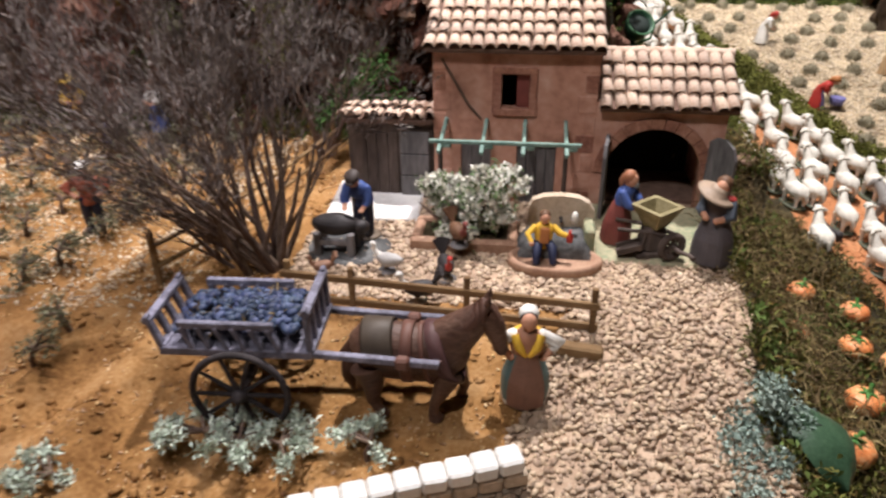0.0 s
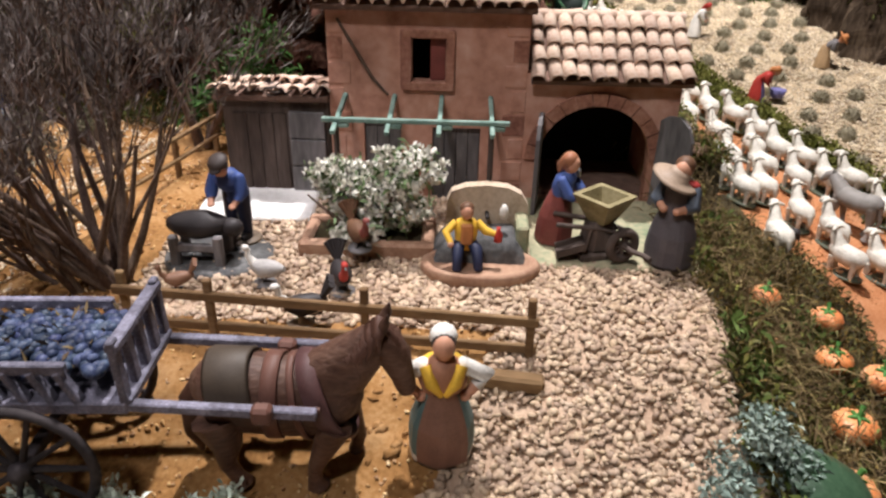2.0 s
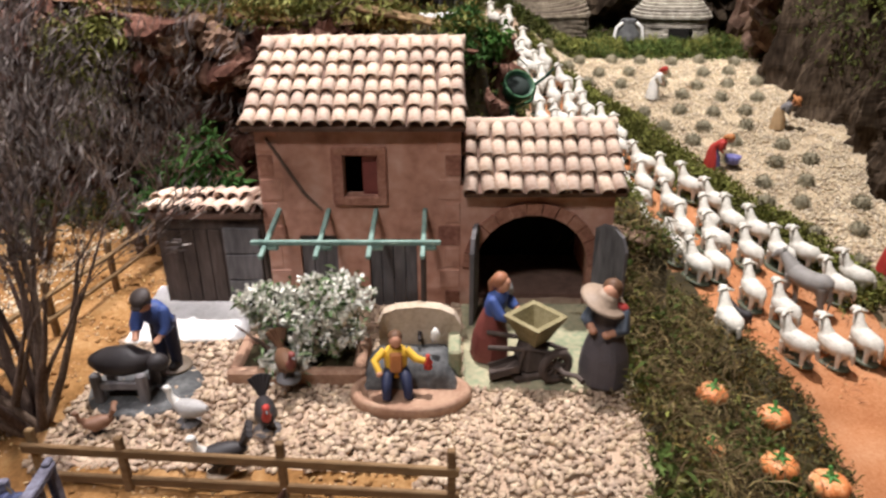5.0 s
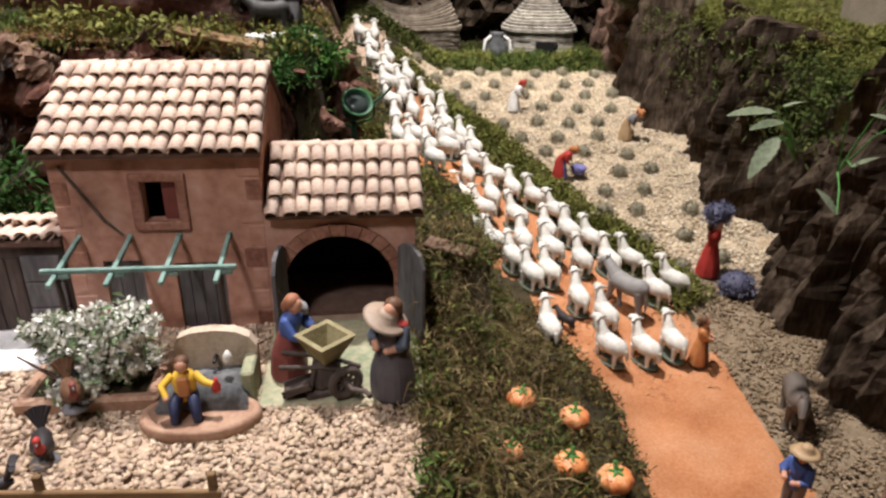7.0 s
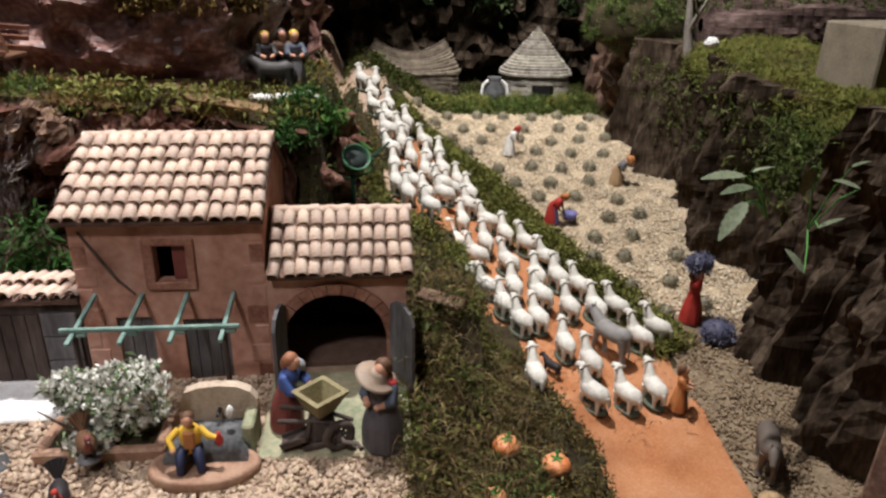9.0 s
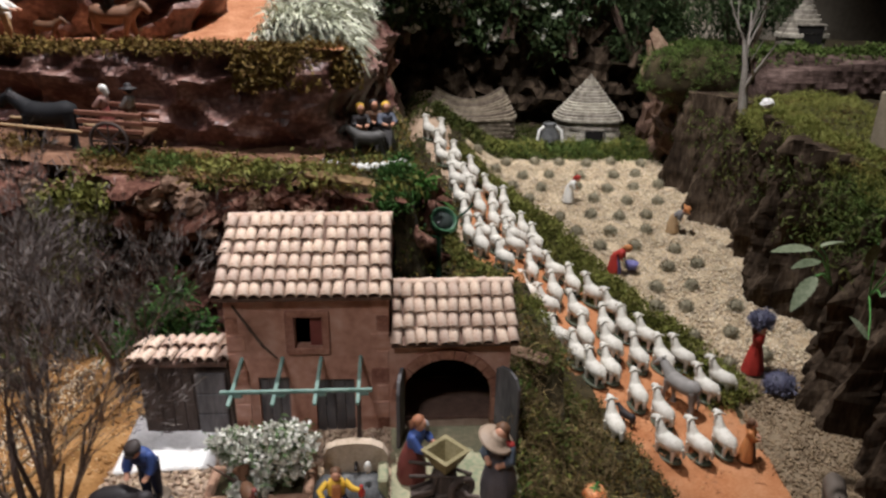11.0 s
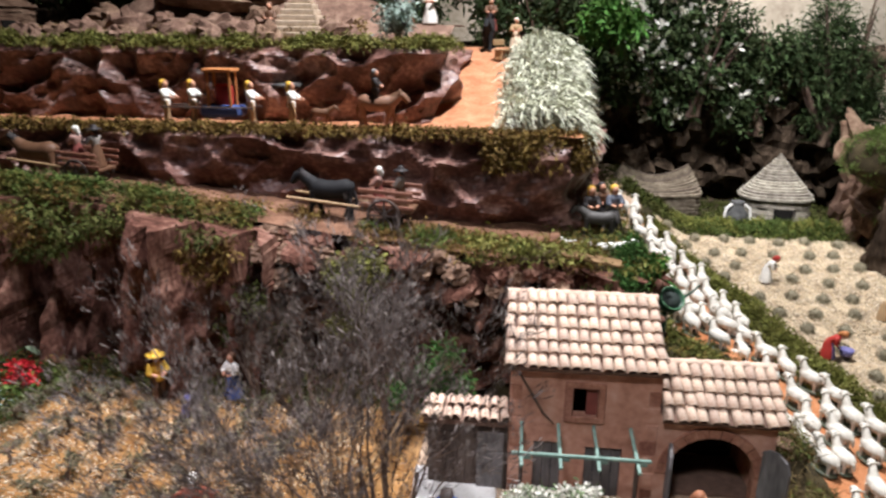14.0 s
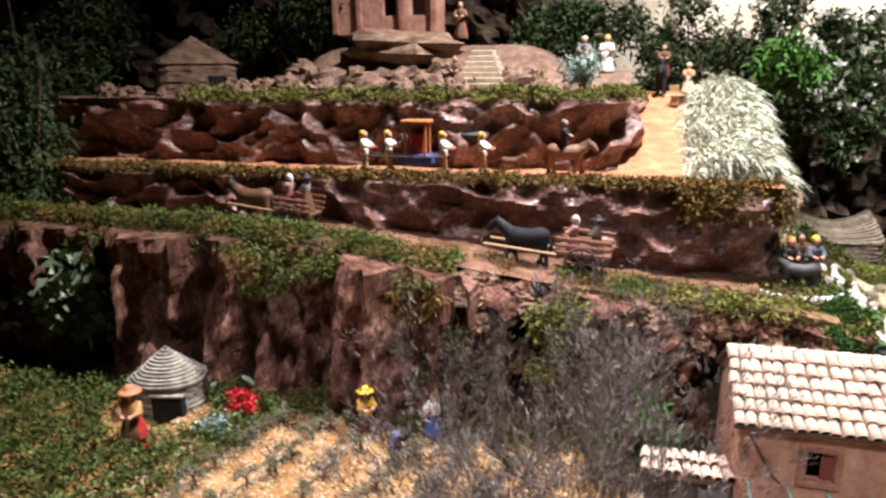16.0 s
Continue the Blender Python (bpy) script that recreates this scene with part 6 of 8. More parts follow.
def build_plants():
    twig_tree("twig_tree", (-0.183, 0.610, 0.0), 15, 0.365, (-0.40, -0.03, 0), "dry grey-brown many-stemmed twig tree beside the cart", 4, 5, 5200, 0.40, 0.012, 0.0050, None, True, (2, 3, 3), HEATHER)
    twig_tree("dry_shrub", (-0.205, 0.600, 0.0), 8, 0.23, (-0.24, -0.06, 0), "dry grey heather shrub beside the twig tree", 17, 5, 1500, 0.50, 0.012, 0.0036, None, True, (2, 3, 3), HEATHER)
    twig_tree("dry_shrub", (-0.33, 0.90, 0.01), 7, 0.25, (-0.02, -0.12, 0), "grey dry heather shrub before the rock face", 9, 4, 1100, 0.6)
    twig_tree("dry_shrub", (-0.215, 0.925, 0.01), 6, 0.23, (0.02, -0.06, 0), "grey dry heather shrub beside the shed", 13, 4, 800, 0.6)
    twig_tree("dry_shrub", (-0.45, 0.985, 0.02), 6, 0.20, (0.0, -0.05, 0), "grey dry heather shrub at the cliff foot", 14, 4, 700, 0.6)
    twig_tree("bare_tree", (0.950, 1.60, 0.255), 1, 0.44, (-0.72, 0.0, 0), "pale bare twig tree on the mossy cliff", 22, 4, 60, 0.70, 0.008, 0.0155, PALE_TWIG, False, (2, 3, 3))
    # vines in rows
    kinds = [vine("vine", "low leafless-looking vine stock with grey-green lichen leaves", s) for s in (1, 2, 3, 4)]
    for k in kinds:
        k.location.z = -3
    first = {}
    g = random.Random(5)
    n = 0
    for i, x in enumerate((-0.80, -0.715, -0.63, -0.545, -0.46, -0.375, -0.295)):
        y = 0.42
        while y < 0.955:
            xx = x + 0.16 * (y - 0.72) + g.uniform(-0.008, 0.008)
            if not (x > -0.32 and y > 0.50) and not (-0.62 < xx < -0.46 and y > 0.90):
                k = n % 4
                m = ground_pose(xx, y + g.uniform(-0.01, 0.01), g.uniform(0, 360)) @ Matrix.Scale(g.uniform(0.60, 0.95), 4)
                if k not in first:
                    kinds[k].matrix_basis = m
                    first[k] = True
                else:
                    o = copy_thing(kinds[k], m)
                    o.scale = (1, 1, 1)
                n += 1
            y += 0.052
    for x, y, s, r in ((-0.165, 0.386, 1.1, 30), (-0.032, 0.384, 0.95, 200), (-0.100, 0.382, 1.0, 100), (-0.132, 0.380, 1.0, 60), (-0.245, 0.315, 0.9, 10)):
        v = vine("front_vine", "larger crooked vine stock with pale lichen leaves in front", int(r), s, 0.032, 0.5, 6)
        v.matrix_basis = ground_pose(x, y, r)
    for i, x in enumerate((-0.80, -0.715, -0.63, -0.545, -0.46, -0.375)):
        turf("furrow_growth", [(x + 0.16 * (y - 0.72), y) for y in (0.50, 0.72, 0.95)], 0.014, 0.008, 420, VINE_DARK, "thin grey-green growth along a vineyard furrow", land, 0.008, 0.0020, 140 + i, 0.5, 0.05, 3)
    # lavender
    proto = [tuft(s) for s in (1, 2, 3)]
    used = set()
    k = 0
    for j in range(13):
        for i in range(9):
            y = 1.03 + 0.078 * j
            x = 0.40 + 0.078 * i + (0.039 if j % 2 else 0) + g.uniform(-0.012, 0.012)
            y += g.uniform(-0.012, 0.012)
            left = hedge_x(y) + 0.02
            right = 0.875 - 0.03 * ss(1.3, 1.0, y) + 0.02 * ss(1.6, 1.9, y)
            if left < x < right and 1.08 < y < 2.0:
                m = ground_pose(x, y, g.uniform(0, 360))
                if k % 3 not in used:
                    used.add(k % 3)
                    proto[k % 3].matrix_basis = m
                else:
                    copy_thing(proto[k % 3], m).scale = (1, 1, 1)
                k += 1
    # moss, banks and hedges
    E = lambda y: bank_x(y)
    bank = lambda x, y: zone(x, y) == 2 and x < 0.62 and y < 1.02
    patch("bank_moss", 0.285, 0.60, 0.30, 1.05, 9000, BANK_MOSS, "dark green and brown moss bank planted with pumpkins", 0.010, 0.0024, bank, 3, 0.010)
    patch("bank_straw", 0.285, 0.47, 0.50, 1.04, 5200, STRAW_DARK, "dry brown hay strands over the bank", 0.030, 0.0012, bank, 4, 0.018, 0.15, 2, 0.002)
    patch("bank_pale_straw", 0.285, 0.45, 0.50, 1.04, 700, STRAW, "pale straw stalks lying over the bank", 0.034, 0.0013, bank, 94, 0.022, 0.1, 1, 0.006)
    patch("bank_green_tufts", 0.285, 0.46, 0.36, 1.08, 2600, MOSS_GREEN, "fresh green tufts along the edge of the bank", 0.013, 0.0034, lambda x, y: bank(x, y) and noise.noise((x * 16, y * 12, 8)) > 0.12, 95, 0.022, 0.7, 4)
    patch("path_straw", 0.45, 0.75, 0.62, 1.10, 1500, STRAW_RED, "reddish straw bits trodden into the clay path", 0.013, 0.0012, lambda x, y: zone(x, y) == 3 and y > 0.85 + 0.05 * noise.noise((x * 20, y * 20, 1)), 78, 0.002, 0.05, 2, 0.002, "straw")
    patch("bank_herbs", 0.285, 0.45, 0.34, 1.05, 1300, MOSS, "yellow-green herbs on the bank", 0.013, 0.0032, bank, 5, 0.016, 0.7, 4)
    HEDGE = [(0.345, 1.86), (0.42, 1.77), (0.478, 1.66), (0.528, 1.55), (0.550, 1.46), (0.580, 1.36), (0.612, 1.29), (0.645, 1.22), (0.692, 1.12), (0.73, 1.0)]
    turf("road_hedge", HEDGE, 0.054, 0.024, 5200, MOSS, "low olive green hedge between road and lavender field", land, 0.012, 0.0035, 6, 0.5, 0.5, 3)
    turf("far_green_tips", [(0.42, 2.06), (0.65, 2.05), (0.93, 2.04)], 0.05, 0.030, 2600, MOSS_BRIGHT, "fresh green shoots before the huts", land, 0.018, 0.0026, 29, 0.5, 0.1, 3)
    turf("road_hedge_tips", HEDGE, 0.052, 0.028, 3200, MOSS_BRIGHT, "fresh green shoots in the hedge", land, 0.011, 0.0035, 16, 0.7, 0.0, 3)
    turf("road_verge", [(0.25, 1.66), (0.275, 1.46), (0.30, 1.34), (0.36, 1.25), (0.415, 1.14), (0.455, 0.98)], 0.024, 0.012, 2400, MOSS, "yellow-green verge beside the sheep road", land, 0.010, 0.003, 8, 0.5, 0.3, 3)
    turf("far_greens", [(0.42, 2.06), (0.65, 2.05), (0.93, 2.04)], 0.055, 0.026, 4200, MOSS_GREEN, "row of low green plants before the huts", land, 0.018, 0.0030, 9, 0.5, 0.4, 3)
    hutside = lambda x, y: y > 2.0 and 0.2 < x < 1.0
    patch("hut_ground_moss", 0.2, 1.0, 2.0, 2.4, 3500, MOSS_DARK, "dark moss on the ground round the huts", 0.014, 0.0045, hutside, 27, 0.012)
    turf("hut_moss", [(0.28, 2.02), (0.42, 2.07)], 0.05, 0.04, 800, MOSS_DARK, "dark moss beside the huts", land, 0.014, 0.005, 19, 0.5, 0.4, 3)
    turf("gap_moss", [(0.235, 1.40), (0.225, 1.34), (0.185, 1.25), (0.165, 1.15), (0.14, 1.08)], 0.030, 0.016, 2600, FERN_DIM, "green moss over the bark wall behind the barn", lambda x, y: max(land(x, y), 0.20 - 0.10 * ss(1.20, 1.44, y)), 0.013, 0.0026, 96, 0.4, 0.5, 3)
    t1 = lambda x, y: terrace_1(x) - 0.002
    edge1 = [(0.17, 1.075), (0.02, 1.035), (-0.25, 1.075), (-0.55, 1.078), (-0.9, 1.10), (-1.3, 1.12), (-1.65, 1.15)]
    inner1 = [(-0.47, 1.082)] + [(x, y + 0.010) for x, y in edge1[3:]]
    right1 = [(0.10, 1.075), (0.02, 1.06), (-0.2, 1.09), (-0.30, 1.10)]
    turf("terrace_moss", inner1[::-1], 0.042, 0.036, 7500, MOSS, "yellow-green moss parapet hanging over the lower cliff", t1, 0.010, 0.0024, 10, 0.25, 0.12, 3, 0.055)
    turf("terrace_end_herbs", right1, 0.050, 0.018, 2000, MOSS_GREEN, "thin green grass on the terrace end", t1, 0.014, 0.0018, 73, 0.7, -0.18, 3)
    turf("terrace_brown_moss", inner1, 0.034, 0.030, 3600, MOSS_BROWN, "brown dry moss on the terrace edge", t1, 0.012, 0.0020, 20, 0.2, 0.0, 3)
    turf("terrace_green_moss", inner1[::-1], 0.040, 0.038, 5000, MOSS_GREEN, "mid-green moss on the terrace edge", t1, 0.011, 0.0026, 21, 0.2, 0.05, 3, 0.05)
    turf("terrace_end_dry_moss", [(x, y + 0.04) for x, y in right1], 0.07, 0.012, 3200, MOSS_BROWN, "dry brown growth on the terrace end", t1, 0.012, 0.0024, 80, 0.3, 0.3, 3)
    turf("road_dry_moss", [(-0.38, 1.15), (-0.7, 1.15), (-1.2, 1.17)], 0.06, 0.012, 2600, MOSS_BROWN, "dry brown growth over the cart road", t1, 0.011, 0.0022, 89, 0.3, 0.1, 3)
    hill = lambda x, y: 0.0 < x < 0.40 and 0.98 < y < 2.05 and zone(x, y) == 2
    patch("slope_moss", 0.0, 0.40, 0.93, 2.05, 5000, MOSS_DARK, "dark moss on the slope behind the house", 0.012, 0.0034, hill, 22, 0.014)
    patch("slope_herbs", 0.0, 0.40, 0.93, 1.6, 900, MOSS, "yellow-green herbs on the slope behind the house", 0.013, 0.0034, hill, 23, 0.02)
    patch("slope_dry_herbs", 0.0, 0.40, 0.93, 1.9, 2200, MOSS_BROWN, "brown dry growth on the slope", 0.012, 0.003, hill, 24, 0.016)
    patch("bank_dry_moss", 0.285, 0.60, 0.30, 1.05, 5000, MOSS_BROWN, "dry brown moss over the pumpkin bank", 0.010, 0.0020, bank, 25, 0.010)
    turf("terrace_moss_fringe", [(x, y - 0.035) for x, y in edge1[3:]], 0.015, 0.006, 350, MOSS_DARK, "dark moss fringe hanging down the lower cliff", lambda x, y: t1(x, y) - 0.03 * random.random() - 0.01, 0.014, 0.004, 11, -0.4, 0.3, 3)
    edge2 = [(0.08, 1.33), (0.03, 1.285), (-0.3, 1.278), (-0.9, 1.282), (-1.65, 1.30)]
    turf("upper_terrace_moss", edge2, 0.028, 0.016, 7000, MOSS_BROWN, "rusty green moss fringe along the upper road", lambda x, y: 0.418, 0.010, 0.0032, 12, 0.2, 0.5, 3)
    turf("corner_moss", [(0.085, 1.34), (0.04, 1.285), (-0.10, 1.272)], 0.035, 0.01, 2600, MOSS_BROWN, "thick rusty moss at the corner of the terrace", lambda x, y: 0.41 - 0.05 * random.random(), 0.012, 0.004, 13, -0.1, 0.6, 3)
    edge3 = [(-0.20, 1.56), (-0.24, 1.45), (-0.40, 1.44), (-0.8, 1.455), (-1.25, 1.47)]
    turf("top_terrace_moss", edge3, 0.05, 0.026, 6000, MOSS, "bright moss edge of the top terrace", lambda x, y: 0.570, 0.011, 0.0036, 14, 0.4, 0.3, 3)
    brow = [(east_x(y) + 0.055 + 0.03 * ss(1.4, 1.1, y), y) for y in (1.95, 1.75, 1.6, 1.45, 1.3, 1.15, 1.0)]
    led = lambda x, y: east_z(y) - 0.004
    turf("cliff_brow_moss", brow[2:], 0.050, 0.026, 12000, MOSS_BRIGHT, "thick yellow-green moss on the brow of the bark cliff", led, 0.0085, 0.0016, 15, 0.5, 0.35, 5, 0.05)
    turf("cliff_brow_brown_moss", brow[2:], 0.050, 0.020, 1500, MOSS_BROWN, "rusty moss on the brow of the bark cliff", led, 0.009, 0.0017, 74, 0.3, 0.0, 3, 0.03)
    turf("cliff_brow_green_moss", brow[3:], 0.060, 0.034, 13000, MOSS_GREEN, "bright green moss cushion over the bark cliff", lambda x, y: led(x, y) - 0.030, 0.009, 0.0020, 75, 0.3, 0.35, 6, 0.13)
    turf("cliff_ledge_moss", [(east_x(y) + 0.20, y) for y in (1.72, 1.4, 1.0, 0.6)], 0.15, 0.030, 9000, MOSS_BRIGHT, "yellow-green moss in lumps over the cliff ledge", led, 0.008, 0.0013, 76, 0.5, 0.25, 6)
    turf("cliff_ledge_dry_moss", [(east_x(y) + 0.20, y) for y in (1.72, 1.4, 1.0, 0.6)], 0.15, 0.020, 1200, MOSS_BROWN, "rusty moss over the cliff ledge", led, 0.010, 0.002, 85, 0.4, 0.1, 4)
    turf("cliff_step_moss", [(1.06, 1.80), (1.3, 1.80), (1.6, 1.80)], 0.055, 0.028, 2600, MOSS_GREEN, "bright green moss along the upper step", lambda x, y: 0.36, 0.016, 0.004, 77, 0.5, 0.4, 3, 0.03)
    turf("cliff_side_moss", [(0.93, 1.9), (0.925, 1.5), (0.90, 1.2), (0.86, 0.95)], 0.03, 0.01, 1100, MOSS_DARK, "dark moss hanging down the bark cliff", lambda x, y: 0.23 - 0.15 * random.random() ** 1.5, 0.014, 0.004, 17, -0.3, 0.0, 3)
    turf("vineyard_edge", [(-0.95, 0.99), (-0.6, 1.0), (-0.35, 0.99)], 0.03, 0.02, 1800, MOSS_DARK, "dark low growth at the foot of the cliff", land, 0.012, 0.0035, 18, 0.5, 0.3, 3)
    turf("top_terrace_dry_moss", [(-0.4, 1.60), (-0.8, 1.58), (-1.3, 1.60)], 0.10, 0.03, 3000, MOSS_BROWN, "dry brown growth between the boulders", lambda x, y: terrace_3(x, y), 0.016, 0.003, 88, 0.4, 0.1, 3)
    # bushes
    bush("gypsophila_bush", (0.015, 0.695, 0.046), (0.072, 0.042, 0.047), 1200, LEAF_MIX, "dense bush of tiny white flowers in the planter", 0.010, 0.0030, 31, 9, 1700, petal=0.0050)
    bush("green_bush", (-0.150, 0.950, 0.070), (0.060, 0.032, 0.050), 700, FERN_DIM, "bright green feathery bush behind the shed", 0.020, 0.0045, 32)
    bush("climbing_fern", (0.185, 1.20, 0.212), (0.040, 0.030, 0.022), 300, FERN, "bright green fern on the slope behind the barn", 0.017, 0.006, 33)
    bush("flowering_bush", (0.20, 2.24, 0.55), (0.19, 0.10, 0.22), 3200, LEAF_BACK, "dark leafy bush with white flowers at the back", 0.028, 0.011, 34, 8, 150, petal=0.024)
    bush("flowering_bush", (0.52, 2.36, 0.56), (0.24, 0.07, 0.22), 3200, LEAF_BACK, "dark leafy bush with white flowers over the huts", 0.028, 0.011, 35, 8, 150, petal=0.024)
    bush("flowering_bush", (0.36, 2.32, 0.54), (0.20, 0.07, 0.16), 2200, LEAF_BACK, "dark leafy bush with white flowers behind the oval hut", 0.028, 0.011, 64, 6, 110, petal=0.024)
    bush("leafy_bush", (0.74, 2.38, 0.50), (0.20, 0.06, 0.22), 2600, LEAF_BACK, "dark leafy bush behind the pointed hut", 0.028, 0.009, 65, 6)
    bush("fern_bush", (0.21, 2.02, 0.62), (0.10, 0.06, 0.07), 900, FERN, "bright fern fronds over the grass roof", 0.034, 0.010, 36)
    bush("conifer_bush", (0.95, 2.36, 0.55), (0.24, 0.10, 0.30), 3400, LEAF_BACK, "dark conifer branches at the back", 0.032, 0.005, 37)
    bush("conifer_bush", (1.12, 1.98, 0.48), (0.20, 0.16, 0.22), 2600, LEAF_BACK, "dark conifer branches over the bark cliff", 0.030, 0.005, 38)
    hm = thing("moss_hummock", pose(0.975, 1.90, 0.300), "rounded green moss hummock on the rock", "moss")
    q = Shape()
    q.ball((0, 0, 0), (0.150, 0.085, 0.080), 0, 20, 12, None, 0.12)
    q.obj("core", MOSS_BED, hm)
    g2 = np.random.default_rng(39)
    d = g2.normal(0, 1, (4200, 3))
    d[:, 2] = d[:, 2] + 0.5
    d /= np.linalg.norm(d, axis=1)[:, None]
    bump = np.array([0.95 + 0.24 * noise.noise(Vector(p) * 2.6) + 0.08 * noise.noise(Vector(p) * 7) for p in d])[:, None]
    leaves("moss", d * np.array([0.152, 0.088, 0.085]) * bump, MOSS_GREEN, 0.011, 0.0026, 0.3, 0.1, 39, "", "", "", hm, 4, 0.004)
    bush("top_bush", (-0.36, 2.08, 0.74), (0.24, 0.08, 0.18), 2800, LEAF_BACK, "dark green bush behind the top terrace", 0.028, 0.009, 40)
    bush("top_bush", (0.0, 2.18, 0.68), (0.20, 0.08, 0.20), 2600, LEAF_BACK, "dark green bush above the climbing road", 0.028, 0.009, 41)
    bush("top_bush", (-1.15, 1.99, 0.74), (0.26, 0.07, 0.18), 2600, LEAF_BACK, "dark green bush behind the stone hut", 0.028, 0.009, 42)
    bush("dark_shrub", (-1.60, 1.30, 0.52), (0.12, 0.16, 0.24), 2400, LEAF_BACK, "dark green shrub at the end of the terraces", 0.028, 0.008, 43)
    bush("ivy_bush", (-1.33, 1.08, 0.16), (0.16, 0.06, 0.13), 700, LEAF_PALE, "dark ivy with pale broad leaves on the cliff", 0.036, 0.022, 44)
    beside = lambda x, y: (x + 1.0) ** 2 + (y - 0.915) ** 2 > 0.0095 and x < -0.855 + 0.36 * (y - 0.667) + 0.02 * noise.noise((x * 20, y * 20, 5))
    patch("green_hedge", -1.55, -0.74, 0.45, 0.98, 5000, MOSS_GREEN, "thick green growth beside the vineyard", 0.014, 0.0045, beside, 45, 0.045, 0.6, 3)
    # lower, darker leaf layer: the hedge's inner shade by colour
    patch("green_hedge_shade", -1.55, -0.74, 0.45, 0.98, 9000, MOSS_DARK, "dark green leaves painting shade into the growth beside the vineyard", 0.014, 0.0045, beside, 46, 0.030, 0.6, 3)
    bush("dark_shrub", (-1.85, 1.62, 0.62), (0.22, 0.18, 0.34), 2600, LEAF_BACK, "dark green shrub closing the end of the terraces", 0.03, 0.010, 63)
    patch("cliff_foot_growth", -1.3, -0.12, 0.97, 1.08, 3500, MOSS_DARK, "dark undergrowth along the cliff foot", 0.013, 0.003, None, 83, 0.022)
    patch("cliff_foot_dry_growth", -1.3, -0.12, 0.97, 1.08, 1800, MOSS_BROWN, "dry undergrowth along the cliff foot", 0.014, 0.0022, None, 84, 0.022)
    # growth hanging on the lower cliff
    r, hang = np.random.default_rng(70), [[], []]
    for x, t in zip(r.uniform(-1.5, 0.05, 26000), r.uniform(0, 1, 26000)):
        z = 0.02 + t * (terrace_1(x) - 0.02)
        k = noise.noise((x * 7, z * 5, 3)) + 0.5 * noise.noise((x * 19, z * 15, 6)) + 0.35 * (t - 0.5)
        if k > 0.56 + 0.3 * ss(-0.42, -0.34, x):
            hang[0 if noise.noise((x * 11, z * 11, 9)) > -0.05 else 1].append((x, cliff_a_y(x) - 0.055 - 0.02 * r.random() + 0.03 * (1 - t), z))
    leaves("cliff_growth", hang[0], MOSS_DARK, 0.013, 0.004, -0.2, 0.3, 71, "dark green growth hanging on the lower cliff", "moss", "stuff", None, 2, 0.005)
    leaves("cliff_dry_growth", hang[1], MOSS_BROWN, 0.013, 0.003, -0.2, 0.3, 72, "brown dry growth hanging on the lower cliff", "moss", "stuff", None, 2, 0.005)
    bush("lichen_bush", (-0.852, 0.880, 0.04), (0.038, 0.026, 0.028), 500, LICHEN, "pale blue-green lichen cushion", 0.010, 0.004, 46, 3)
    bush("red_flower_bush", (-0.845, 0.945, 0.05), (0.028, 0.022, 0.017), 420, paint("red_petal", 0.55, 0.02, 0.03), "cushion of bright red flowers", 0.010, 0.006, 47, 3)
    bush("grey_shrub", (-0.30, 1.52, 0.63), (0.06, 0.04, 0.05), 500, LICHEN, "silver-grey shrub on the top terrace", 0.018, 0.004, 48)
    bush("lichen_bush", (0.262, 0.424, -0.030), (0.042, 0.058, 0.034), 2600, LICHEN, "blue-grey lichen bush at the gravel's edge", 0.007, 0.0026, 49, 5)
    bush("trailing_bush", (-0.30, 1.030, 0.215), (0.058, 0.032, 0.085), 2200, MOSS, "yellow-green trailing bush on the cliff", 0.014, 0.005, 50)
    bush("trailing_bush", (0.06, 1.02, 0.19), (0.07, 0.03, 0.05), 500, MOSS_DARK, "dark trailing growth on the cliff behind the house", 0.016, 0.005, 51)
    bush("trailing_bush", (-0.50, 1.05, 0.12), (0.06, 0.03, 0.10), 700, MOSS_DARK, "dark trailing growth low on the cliff", 0.015, 0.005, 52)
    bush("herb_bush", (-0.02, 1.045, 0.275), (0.12, 0.04, 0.02), 500, MOSS, "yellow-green herbs along the cart road", 0.014, 0.004, 53)
    # dried-grass mound at the corner of the upper terrace
    pts, r = [], np.random.default_rng(60)
    for k in range(3800):
        y = r.uniform(1.34, 1.86)
        x = r.uniform(-0.085, 0.085) + 0.02 * (y - 1.34)
        d = abs(x - 0.02 * (y - 1.34)) / 0.085
        pts.append((x, y, ramp_z(y) - 0.01 + 0.05 * (1 - d * d) + 0.008 * noise.noise((x * 40, y * 40, 0))))
    leaves("dried_grass_mound", pts, THATCH, 0.052, 0.0042, 0.0, 0.35, 60, "mound of bleached grey-green dried grass", "grass", "stuff", None, 3, 0.004, (0.9, -1.1, -0.25))
    # broad-leaved plants
    def broad(name, base, n, size, mat, label, seed, a0=0.0, a1=6.28):
        t = thing(name, pose(0, 0, 0), label, "plant")
        g = random.Random(seed)
        for k in range(n):
            a = g.uniform(a0, a1)
            e = Vector(base) + Vector((math.cos(a) * size * g.uniform(0.5, 1.2), math.sin(a) * size * g.uniform(0.5, 1.2), size * g.uniform(0.2, 1.1)))
            st = Shape()
            st.tube([base, Vector(base).lerp(e, 0.5) + Vector((0, 0, size * 0.15)), e], 0.0010, 0, 5)
            st.obj("stem", STALK, t)
            lf = Shape()
            d = (e - Vector(base)).normalized()
            d = Vector((d.x, d.y, -0.25)).normalized()
            s = d.cross(Vector((0, 0, 1))).normalized()
            u = s.cross(d)
            prof = ((0, 0.0), (0.15, 0.30), (0.4, 0.42), (0.7, 0.30), (1.0, 0.0))
            vs = []
